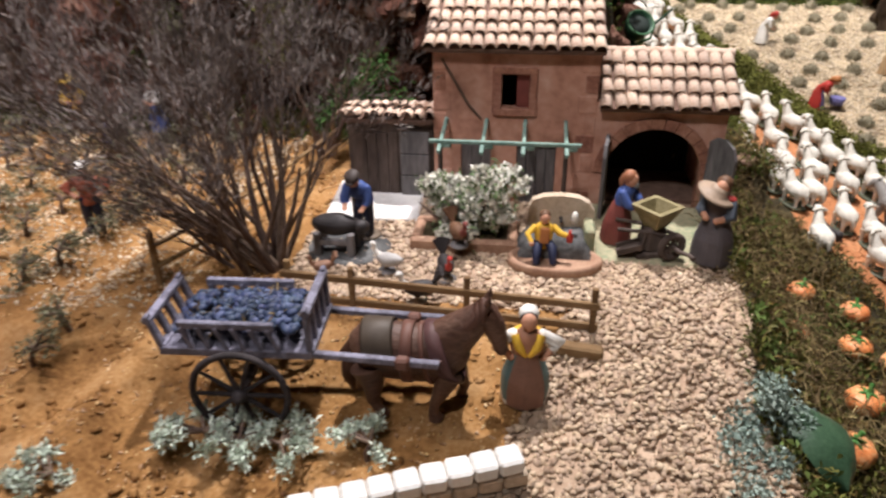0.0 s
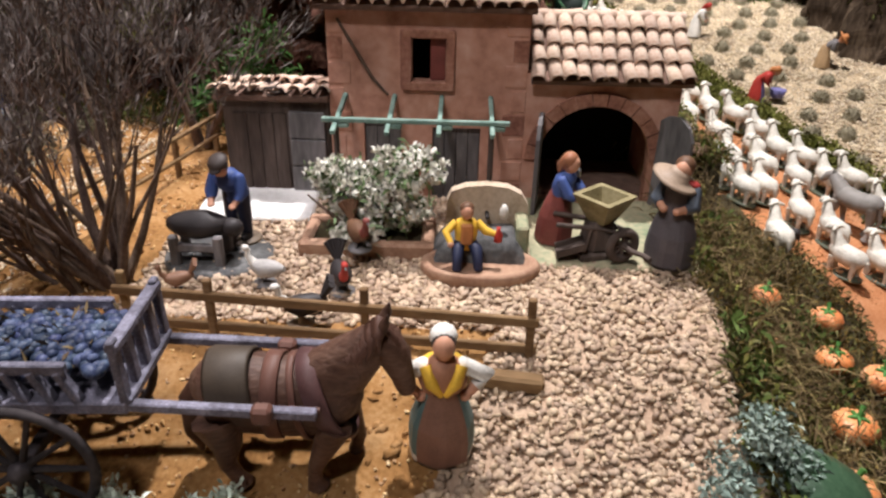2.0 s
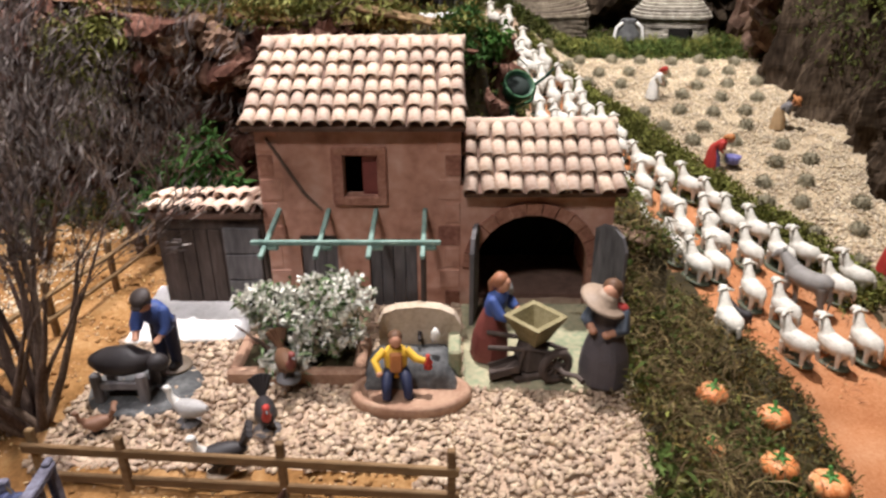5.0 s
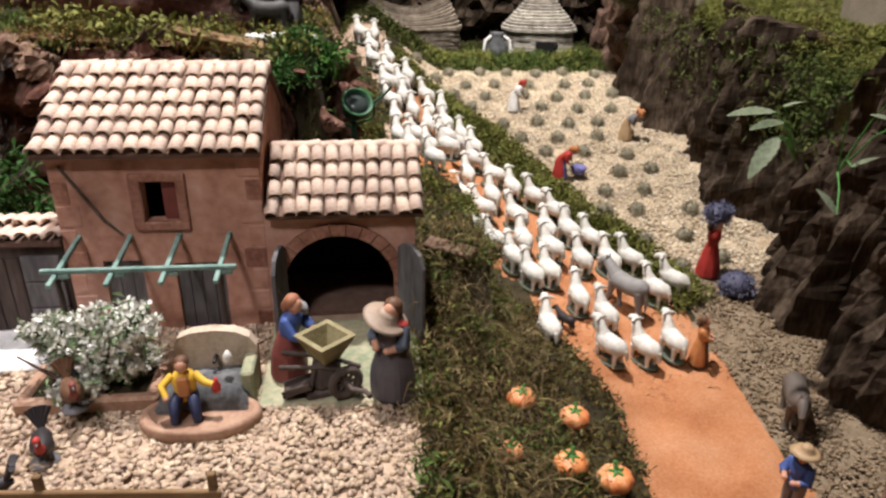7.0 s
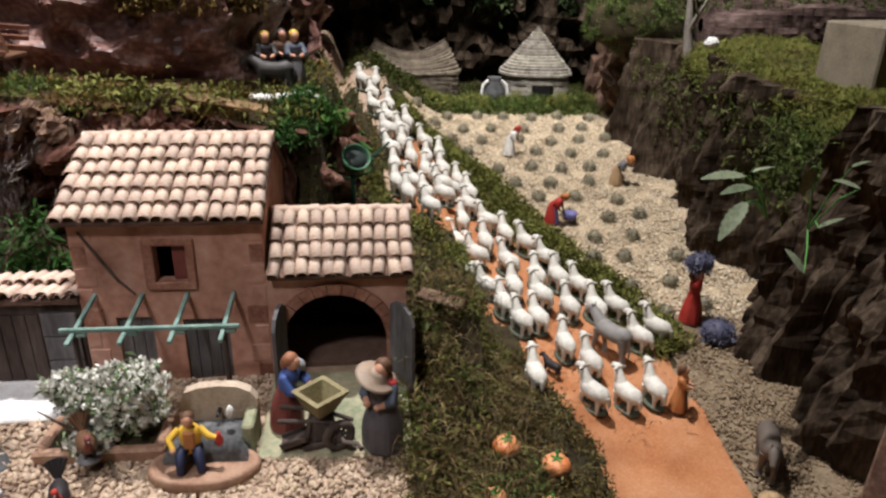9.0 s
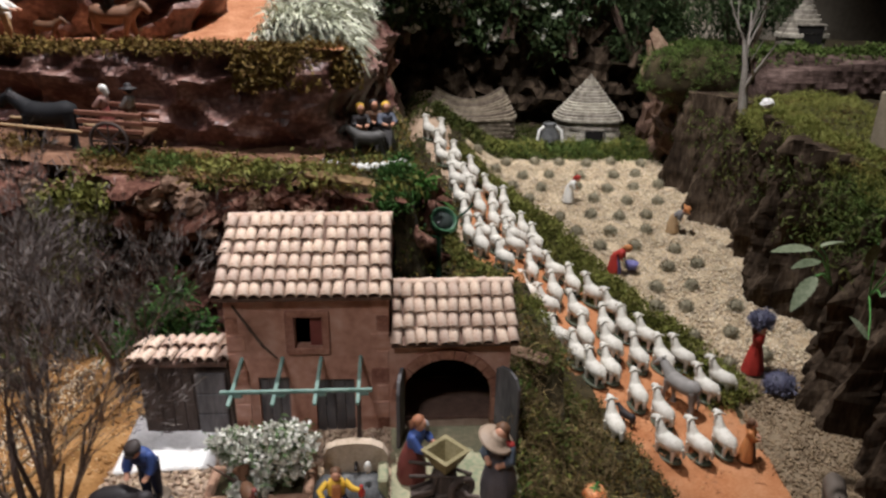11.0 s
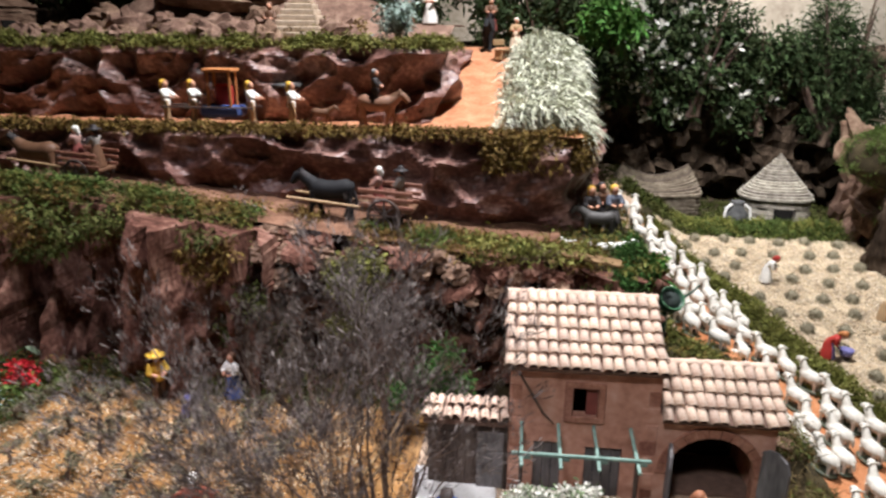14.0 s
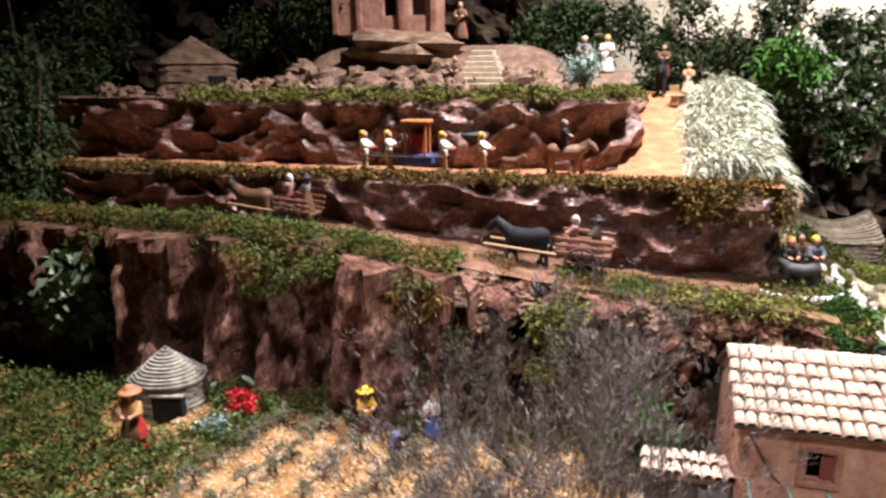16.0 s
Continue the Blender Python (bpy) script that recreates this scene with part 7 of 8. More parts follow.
            for p, w in prof:
                c = e + d * size * p - Vector((0, 0, 0.25 * size * p * p))
                vs += [c - s * w * size * 0.55 + u * 0.04 * size, c - u * 0.02 * size, c + s * w * size * 0.55 + u * 0.04 * size]
            lf.add(vs, [f for i in range(4) for f in ((3 * i, 3 * i + 1, 3 * i + 4, 3 * i + 3), (3 * i + 1, 3 * i + 2, 3 * i + 5, 3 * i + 4))], 0, True)
            lf.obj("leaf", mat, t)
    def blade(base, mid, turn, pitch, size, t):
        """One pointed, serrated leaf round its middle, on a thin stem from the base."""
        d = Vector((math.cos(turn) * math.cos(pitch), math.sin(turn) * math.cos(pitch), math.sin(pitch)))
        side = d.cross(Vector((0, 0, 1))).normalized()
        up = side.cross(d)
        side = (side + up * 0.25).normalized()
        st = Shape()
        foot = Vector(mid) - d * size * 0.5
        st.tube([base, Vector(base).lerp(foot, 0.6) + Vector((0, 0, 0.010)), foot], [0.0014, 0.0011, 0.0008], 0, 5)
        st.obj("stem", STALK, t)
        vs, n = [], 14
        for k in range(n + 1):
            p = k / n
            w = size * 0.19 * math.sin(math.pi * p ** 0.8) ** 0.75 * (1.0 if k % 2 else 0.86)
            c = Vector(mid) + d * size * (p - 0.5) - Vector((0, 0, 0.16 * size * (p - 0.3) ** 2))
            vs += [c - side * w + up * w * 0.18, c, c + side * w + up * w * 0.18]
        lf = Shape()
        lf.add(vs, [f for k in range(n) for f in ((3 * k, 3 * k + 1, 3 * k + 4, 3 * k + 3), (3 * k + 1, 3 * k + 2, 3 * k + 5, 3 * k + 4))], 0, True)
        lf.obj("leaf", LEAF_DULL, t)

    ivy = thing("ivy_plant", pose(0, 0, 0), "plant with pale grey-green serrated leaves before the cliff", "plant")
    for mid, turn, pitch, size in (((0.7065, 0.911, 0.2015), 3.0, -0.05, 0.056), ((0.7576, 0.901, 0.2142), 0.25, 0.12, 0.046), ((0.7043, 0.870, 0.1975), 3.3, -0.1, 0.044), ((0.690, 0.840, 0.170), 3.6, -0.75, 0.056), ((0.722, 0.870, 0.175), 0.6, -0.5, 0.030)):
        blade((0.80, 0.945, 0.13), mid, turn, pitch, size, ivy)
    ivy = thing("ivy_plant", pose(0, 0, 0), "plant with dull green pointed leaves at the cliff's foot", "plant")
    for mid, turn, pitch, size in (((0.80, 0.880, 0.204), 1.2, -1.1, 0.046), ((0.845, 0.880, 0.150), 0.2, 0.3, 0.042), ((0.865, 0.880, 0.226), 0.3, 0.2, 0.034), ((0.84, 0.865, 0.205), 2.8, 0.3, 0.034), ((0.785, 0.850, 0.113), 2.4, 0.8, 0.040)):
        blade((0.850, 0.93, 0.12), mid, turn, pitch, size, ivy)
    # green lamp light on this foliage is put into the leaf colour
    broad("dark_fern", (0.222, 1.27, 0.150), 7, 0.030, FERN_DIM, "broad leaves behind the barn, deep green for the lamp's glow", 5)
    broad("agave_plant", (-0.93, 1.03, 0.03), 6, 0.034, LEAF_PALE, "small pale agave at the cliff's foot", 6)
    lf, vs, nu, nv = Shape(), [], 14, 8
    t = thing("big_leaf_plant", pose(0.319, 0.440, -0.040, 24, 8, 24), "single smooth dark green broad leaf at the bank", "plant")
    for i in range(nu + 1):
        u = i / nu
        w = 0.0265 * math.sin(math.pi * min(1.0, 0.06 + 0.94 * u ** 0.8)) ** 0.6
        for j in range(nv + 1):
            s = 2 * j / nv - 1
            vs.append((s * w, 0.034 - 0.070 * u, 0.016 + 0.010 * math.sin(math.pi * u) - 0.007 * s * s + 0.002 * abs(s) ** 0.4 + 0.0012 * noise.noise((u * 7, s * 4, 0))))
    lf.add(vs, [(i * (nv + 1) + j, (i + 1) * (nv + 1) + j, (i + 1) * (nv + 1) + j + 1, i * (nv + 1) + j + 1) for i in range(nu) for j in range(nv)], 0, True)
    lf.obj("leaf", BIG_LEAF, t)
    st = Shape()
    st.tube([(0, 0.028, 0.012), (0.0, 0.038, 0.006), (0.002, 0.045, -0.012)], 0.0016, 0, 6)
    st.obj("stem", STALK, t)


build_plants()


# ---- sheep, pumpkins, figures of the valley ----
def sheep_mesh():
    """A stocky sheep, head towards +x and held high, on an oval green base."""
    sh = Shape()
    sh.lathe([(0.0, 0.0), (0.0175, 0.0), (0.018, 0.0016), (0.0165, 0.0026), (0.0, 0.0028)], (0, 0, 0), 1, 16, 1.2, 0.64)
    sh.tube([(-0.0205, 0, 0.0190), (-0.0185, 0, 0.0200), (-0.0130, 0, 0.0210), (-0.004, 0, 0.0208), (0.005, 0, 0.0220), (0.011, 0, 0.0245), (0.0155, 0, 0.0275)], [0.0020, 0.0062, 0.0094, 0.0102, 0.0100, 0.0085, 0.0052], 0, 12)
    sh.tube([(0.008, 0, 0.0255), (0.0140, 0, 0.0335), (0.0172, 0, 0.0405), (0.0178, 0, 0.0430)], [0.0078, 0.0058, 0.0045, 0.0030], 0, 10)
    sh.tube([(0.0150, 0, 0.0440), (0.0185, 0, 0.0442), (0.0235, 0, 0.0425), (0.0272, 0, 0.0400)], [0.0024, 0.0043, 0.0038, 0.0021], 0, 10)
    for sy in (-1, 1):
        sh.tube([(0.0165, sy * 0.0030, 0.0448), (0.0150, sy * 0.0085, 0.0432)], [0.0020, 0.0010], 0, 6)
        for x in (-0.0125, 0.0100):
            sh.tube([(x, sy * 0.0052, 0.018), (x + 0.0006, sy * 0.0054, 0.008), (x, sy * 0.0054, 0.001)], [0.0042, 0.0024, 0.0022], 0, 7)
    sh.tube([(-0.0200, 0, 0.0215), (-0.0228, 0, 0.0150), (-0.0225, 0, 0.0110)], [0.0030, 0.0026, 0.0012], 0, 7)
    sh.v = [(x * (1 + 0.05 * noise.noise((x * 260, y * 260, z * 260))), y * (1 + 0.07 * noise.noise((x * 230, y * 230 + 5, z * 230))), z) for x, y, z in sh.v]
    return sh.mesh("sheep_figurine", [WOOL, paint("base_green", 0.075, 0.085, 0.055)])


def build_flock():
    me = sheep_mesh()
    g = random.Random(11)
    placed = []

    def put(x, y, turn, s=1.25):
        ob = new("sheep_figurine", me)
        ob.matrix_basis = ground_pose(x, y, turn, 0.001) @ Matrix.Scale(s, 4)
        tagged(ob, "white clay sheep figurine walking down the road", "figurine", "flock of sheep on the road")
        placed.append((x, y))

    for x, y, a in ((0.491, 0.914, 96), (0.566, 0.888, 122), (0.617, 0.896, 113), (0.660, 0.905, 100), (0.585, 0.965, 104), (0.558, 1.006, 95), (0.530, 1.072, 108), (0.502, 1.066, 112), (0.677, 1.018, 118), (0.712, 1.038, 128), (0.588, 1.098, 104), (0.665, 1.096, 122), (0.620, 1.156, 118)):
        put(x, y, a, 1.25)
    tries = 0
    while len(placed) < 134 and tries < 14000:
        tries += 1
        y = 1.08 + 0.82 * g.random()
        c, half = road_x(y), road_at(y, 2) - 0.004
        x = c + g.uniform(-1, 1) * half
        if all((x - a) ** 2 + ((y - b) * 0.62) ** 2 > 0.0345 ** 2 for a, b in placed) and (x - 0.625) ** 2 + (y - 0.995) ** 2 > 0.045 ** 2:
            put(x, y, 114 + g.uniform(-20, 20) - 6 * ss(1.2, 1.9, y), g.uniform(1.2, 1.34))
    quadruped("donkey_figurine", ground_pose(0.628, 1.002, 118), "grey clay donkey walking among the sheep", [PIG, PIG], 0.066, 0.062, False)
    quadruped("dog_figurine", ground_pose(0.528, 0.962, 120), "black clay sheepdog beside the flock", [DARK, DARK], 0.030, 0.026, False)


def build_pumpkins():
    proto = None
    for x, y, s in ((0.425, 0.777, 1.0), (0.479, 0.748, 1.0), (0.396, 0.698, 0.9), (0.456, 0.680, 1.05), (0.500, 0.668, 1.1), (0.435, 0.592, 1.15), (0.396, 0.520, 1.25)):
        m = ground_pose(x, y, x * 900 % 360, 0.004) @ Matrix.Scale(s, 4)
        if proto is None:
            proto = thing("pumpkin", m, "small orange clay pumpkin with a green stalk on the moss", "pumpkin", "pumpkins on the bank")
            sh = Shape()
            n, mm = 32, 9
            vs = []
            for j in range(mm + 1):
                a = -math.pi / 2 + math.pi * j / mm
                for i in range(n):
                    b = 2 * math.pi * i / n
                    r = 0.0165 * math.cos(a) * (1 - 0.10 * abs(math.cos(b * 4)) ** 6) + 0.0008
                    vs.append((r * math.cos(b), r * math.sin(b), 0.0112 + 0.0112 * math.sin(a) - 0.003 * max(0, math.sin(a)) ** 8))
            sh.add(vs, [(j * n + i, j * n + (i + 1) % n, (j + 1) * n + (i + 1) % n, (j + 1) * n + i) for j in range(mm) for i in range(n)], 0, True)
            sh.obj("fruit", PUMPKIN, proto)
            q = Shape()
            q.tube([(0, 0, 0.018), (0.001, 0, 0.024), (0.004, 0.001, 0.029)], [0.0028, 0.0017, 0.0022], 0, 7)
            for k in range(5):
                a = k * 1.2566
                q.tube([(0, 0, 0.0205), (0.006 * math.cos(a), 0.006 * math.sin(a), 0.0208), (0.010 * math.cos(a), 0.010 * math.sin(a), 0.0178)], [0.0018, 0.0014, 0.0004], 0, 5)
            q.obj("stalk", STALK, proto, label="green star-shaped stalk")
        else:
            c = copy_thing(proto, m)
            c.matrix_basis = m


def build_gap_lamp():
    """The unlit swivel lamp in the gap behind the barn, its green glow painted."""
    lamp = thing("floor_spotlight", pose(0.246, 1.190, land(0.246, 1.190), 0, 0, 20), "dark green round swivel floor spotlight behind the barn", "spotlight")
    body = paint("lamp_green", 0.020, 0.060, 0.034, 0.35)
    # vivid green rim stands in for the lamp's green light
    rim = paint("lamp_rim_glow", 0.07, 0.17, 0.085, 0.35)
    top = 0.146 - land(0.246, 1.190)
    q = Shape()
    q.box((0, 0.01, 0.004), (0.05, 0.04, 0.008), 0, None, 0.002)
    q.obj("base", body, lamp)
    q = Shape()
    q.tube([(0, 0.01, 0.006), (0, 0.012, top * 0.5), (0, 0.012, top - 0.026)], 0.0045, 0, 9)
    q.obj("pole", body, lamp)
    q = Shape()
    q.tube([(0.031, 0.004, top - 0.002), (0.031, 0.012, top - 0.024), (0.0, 0.012, top - 0.034), (-0.031, 0.012, top - 0.024), (-0.031, 0.004, top - 0.002)], 0.0024, 0, 8)
    q.obj("bracket", rim, lamp)
    tilt = Matrix.Translation((0, 0, top)) @ Matrix.Rotation(math.radians(48), 4, "X") @ Matrix.Scale(0.82, 4)
    q = Shape()
    q.lathe([(0.0, -0.030), (0.012, -0.029), (0.021, -0.020), (0.0265, 0.0), (0.0275, 0.012), (0.0235, 0.012), (0.021, 0.004), (0.0, 0.002)], (0, 0, 0), 0, 28)
    q.obj("housing", body, lamp, tilt)
    q = Shape()
    q.tube([(0.0268 * math.cos(v), 0.0268 * math.sin(v), 0.012) for v in [2 * math.pi * n / 28 for n in range(29)]], 0.0022, 0, 7, False)
    q.obj("rim", rim, lamp, tilt)
    q = Shape()
    q.lathe([(0.0, 0.0075), (0.0215, 0.0065), (0.0215, 0.0045), (0.0, 0.0045)], (0, 0, 0), 0, 24)
    q.obj("lens", paint("lamp_lens", 0.05, 0.06, 0.055, 0.12), lamp, tilt)
    q = Shape()
    q.tube([(0.030, 0.006, top), (0.045, 0.004, top + 0.010), (0.058, 0.0, top + 0.024)], [0.0026, 0.0022, 0.0018], 0, 7)
    q.obj("lever", body, lamp)


build_gap_lamp()


def build_valley_figures():
    figurine("lavender_carrier_figurine", ground_pose(0.790, 1.083, 60), "clay figurine in a red dress carrying lavender on the head", (RED, RED, BROWN, RED), True, 0.098, "scarf", "up")
    def bundle(at, s, label):
        q = Shape()
        q.ball((0, 0, 0), (0.021 * s, 0.018 * s, 0.016 * s), 0, 14, 9, None, 0.25)
        ob = q.obj("harvest_sack", paint("lavender", 0.085, 0.085, 0.13))
        ob.matrix_basis = at
        g2 = np.random.default_rng(int(s * 10))
        d = g2.normal(0, 1, (240, 3))
        d /= np.linalg.norm(d, axis=1)[:, None]
        leaves("stalk_tuft", d * np.array([0.021, 0.018, 0.016]) * s, LAVENDER_TIP, 0.008, 0.0018, 0.1, 0.1, 91, "", "", "stuff", ob, 3, 0.002)
        tagged(ob, label, "bundle")
    bundle(pose(0.790, 1.083, land(0.79, 1.083) + 0.104), 1.0, "blue-grey lavender bundle on the figurine's head")
    bundle(ground_pose(0.815, 1.035, 20, 0.013), 1.3, "blue-grey lavender bundle lying on the grit")
    figurine("herdsman_figurine", ground_pose(0.692, 0.890, 60), "clay figurine in an orange-brown coat before the flock", (ORANGE, ORANGE, BROWN, BROWN), True, 0.072, "scarf", "front")
    quadruped("boar_figurine", ground_pose(0.765, 0.785, -115), "grey-brown clay donkey on the road", [paint("brown_donkey", 0.13, 0.105, 0.085), DARK], 0.066, 0.056, False, neck=0.5)
    figurine("hat_man_figurine", ground_pose(0.695, 0.662, -70), "clay figurine in a blue shirt with a tan hat", (GREY, BLUE, TAN, DARK), False, 0.088, "straw", "front")
    for x, y, mats, hat, lab, tilt in ((0.632, 1.405, (RED, RED, ORANGE, PURPLE), "scarf", "stooping clay figurine in red cutting lavender", 20), (0.605, 1.735, (WHITE, WHITE, RED, WHITE), "scarf", "clay figurine in white working in the lavender", 15), (0.820, 1.575, (TAN, GREY, ORANGE, TAN), "straw", "clay figurine with an orange straw hat in the lavender", 20)):
        p = ground_pose(x, y, 60)
        figurine("picker_figurine", p, lab, mats, True, 0.082, hat, "reach", bend=tilt * 2.6)
    q = Shape()
    q.lathe([(0.0, 0.0), (0.011, 0.0), (0.015, 0.014), (0.0135, 0.014), (0.010, 0.003), (0.0, 0.003)], (0, 0, 0), 0, 14)
    tagged(q.obj("picking_basket", PURPLE, None, ground_pose(0.668, 1.402, 0, 0.012)), "purple-blue bundle basket beside the picker", "basket")
    figurine("grape_picker_figurine", ground_pose(-0.408, 0.655, 20), "clay figurine in an orange shirt and cap in the vineyard", (NAVY, paint("rust", 0.36, 0.10, 0.06), WHITE, DARK), False, 0.088, "cap", "hips")
    figurine("yellow_figurine", ground_pose(-0.605, 0.945, 40), "clay figurine in yellow with a straw hat in the vineyard", (BROWN, YELLOW, YELLOW, BROWN), False, 0.088, "straw", "front", stride=0.006)
    figurine("stooping_figurine", ground_pose(-0.545, 0.922, 60), "stooping clay figurine in purple among the vines", (PURPLE, PURPLE, DARK, PURPLE), True, 0.066, "straw", "reach", bend=70)
    figurine("white_figurine", ground_pose(-0.492, 0.975, -20), "clay figurine in white and blue beside the cliff", (BLUE, WHITE, BROWN, BLUE), True, 0.082, "scarf", "front")
    figurine("hut_figurine", ground_pose(-0.955, 0.795, 10), "clay figurine in ochre with an orange hat by the hut", (RED, paint("ochre_coat", 0.55, 0.30, 0.12), paint("orange_hat", 0.50, 0.19, 0.09), BROWN), True, 0.108, "straw", "front", wide=1.2)


def dry_stone_hut(name, at, w, d, wall, apex, ridge, courses, label, door=(0.03, 0.05), round_=2.2, door_x=0.0, sag=0.0, mat=DRY_STONE):
    """A hut of stacked stone courses that close over to a ridge; each course is a part. Door in the front (-y)."""
    t = thing(name, at, label, "hut")
    g = random.Random(len(label))
    n = 40
    for c in range(courses):
        z0, z1 = apex * c / courses, apex * (c + 1) / courses
        zm = (z0 + z1) / 2
        k = 0.89 if zm < wall else max(0.04, 1 - (zm - wall) / (apex - wall))
        over = g.uniform(0.985, 1.012)
        rx, ry = (ridge / 2 + (w / 2 - ridge / 2) * k) * over, d / 2 * k * over
        sh = Shape()
        vs = []
        sx = g.uniform(-0.001, 0.001)
        for z, f in ((z0, 1.0), (z0 + (z1 - z0) * 0.8, 1.0), (z1, 0.965)):
            for i in range(n):
                a = 2 * math.pi * i / n
                ca, sa = math.cos(a), math.sin(a)
                r = (abs(ca) ** round_ + abs(sa) ** round_) ** (-1 / round_)
                j = 1 + 0.045 * noise.noise((ca * 6 + c * 3.7, sa * 6, c * 1.3))
                px = rx * r * ca * f * j
                lift = sag * (px / (w / 2)) ** 2 * max(0.0, (z - wall) / (apex - wall))
                vs.append((px + sx, ry * r * sa * f * j, z + lift))
        fs = []
        for q in range(2):
            for i in range(n):
                a, b = q * n + i, q * n + (i + 1) % n
                x = vs[a][0] - door_x
                if z1 <= door[1] * 1.05 and vs[a][1] < 0 and abs(x) < door[0] / 2 + 0.002:
                    continue
                fs.append((a, b, b + n, a + n))
        fs += [(2 * n + i, 2 * n + i + 1, 3 * n - i - 1, 3 * n - i if i else 2 * n) for i in range(1, n // 2 - 1)] + [(2 * n, 2 * n + 1, 3 * n - 1), (2 * n + n // 2 - 1, 2 * n + n // 2, 2 * n + n // 2 + 1)]
        sh.add(vs, fs, 0)
        ob = sh.obj("course", mat, t)
        ob.rotation_euler.z = 0 if z1 <= door[1] * 1.1 else g.uniform(-0.03, 0.03)
    # black block fills the opening as painted shade
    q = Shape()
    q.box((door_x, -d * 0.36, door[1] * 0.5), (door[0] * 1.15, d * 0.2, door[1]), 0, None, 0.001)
    q.obj("doorway", BLACK, t, label="open doorway, its inner shade painted black")
    q = Shape()
    q.box((door_x, -d * 0.43, door[1] + 0.002), (door[0] * 1.3, 0.012, 0.005), 0, None, 0.001)
    q.obj("lintel", mat, t)
    return t


def build_huts():
    z = land(0.40, 2.18) - 0.004
    dry_stone_hut("stone_hut", pose(0.390, 2.185, 0.056, 0, 0, 2), 0.290, 0.150, 0.076, 0.132, 0.194, 26, "low oval stone hut with a brown-grey saddle-shaped stacked roof", (0.026, 0.055), 4.0, -0.07, 0.080, HUT_BROWN)
    dry_stone_hut("pointed_hut", pose(0.765, 2.20, land(0.77, 2.18) - 0.002, 0, 0, -6), 0.225, 0.18, 0.078, 0.212, 0.0, 27, "round stone hut with a pointed grey stacked roof", (0.045, 0.055), 2.6, 0.01)
    dry_stone_hut("round_hut", pose(-1.0, 0.95, land(-1.0, 0.95) - 0.008, 0, 0, 12), 0.150, 0.13, 0.064, 0.126, 0.0, 25, "round dry-stone hut with a domed top by the vineyard", (0.048, 0.052), 2.2, 0.02)
    dry_stone_hut("upper_hut", pose(-1.430, 1.755, 0.566, 0, 0, 38), 0.250, 0.240, 0.088, 0.168, 0.0, 28, "stone hut with a pyramid roof on the top terrace", (0.034, 0.056), 5.0, 0.05, 0.0, ROCK_PALE)
    # jar before the pointed hut
    q = Shape()
    q.lathe([(0.0, 0), (0.022, 0.0), (0.033, 0.022), (0.033, 0.042), (0.019, 0.062), (0.016, 0.072), (0.021, 0.080), (0.017, 0.080), (0.0, 0.06)], (0, 0, 0), 0, 20, 1.0, 0.8)
    for sx in (-1, 1):
        q.tube([(sx * 0.018, -0.01, 0.072), (sx * 0.033, -0.012, 0.060), (sx * 0.038, -0.012, 0.026)], 0.0045, 1, 8)
    tagged(q.obj("grey_urn", [STONE_DARK, WHITE_STONE], None, ground_pose(0.625, 2.10)), "grey stone urn beside the pointed hut", "urn")


def rock(name, at, r, mat, label, seed, lump=0.5, category="rock"):
    sh = Shape()
    n, m = 16, 10
    vs = []
    for j in range(m + 1):
        a = -math.pi / 2 + math.pi * j / m
        for i in range(n):
            b = 2 * math.pi * i / n
            d = Vector((math.cos(a) * math.cos(b), math.cos(a) * math.sin(b), math.sin(a)))
            dist, p = noise.voronoi(d * 1.6 + Vector((seed * 3.1, 0, 0)))
            k = 0.75 + lump * (dist[1] - dist[0]) + 0.25 * noise.noise(d * 3 + Vector((seed, 0, 0)))
            vs.append((d.x * r[0] * k, d.y * r[1] * k, d.z * r[2] * k))
    sh.add(vs, [(j * n + i, j * n + (i + 1) % n, (j + 1) * n + (i + 1) % n, (j + 1) * n + i) for j in range(m) for i in range(n)])
    ob = sh.obj(name, mat)
    ob.matrix_basis = at
    return tagged(ob, label, category)


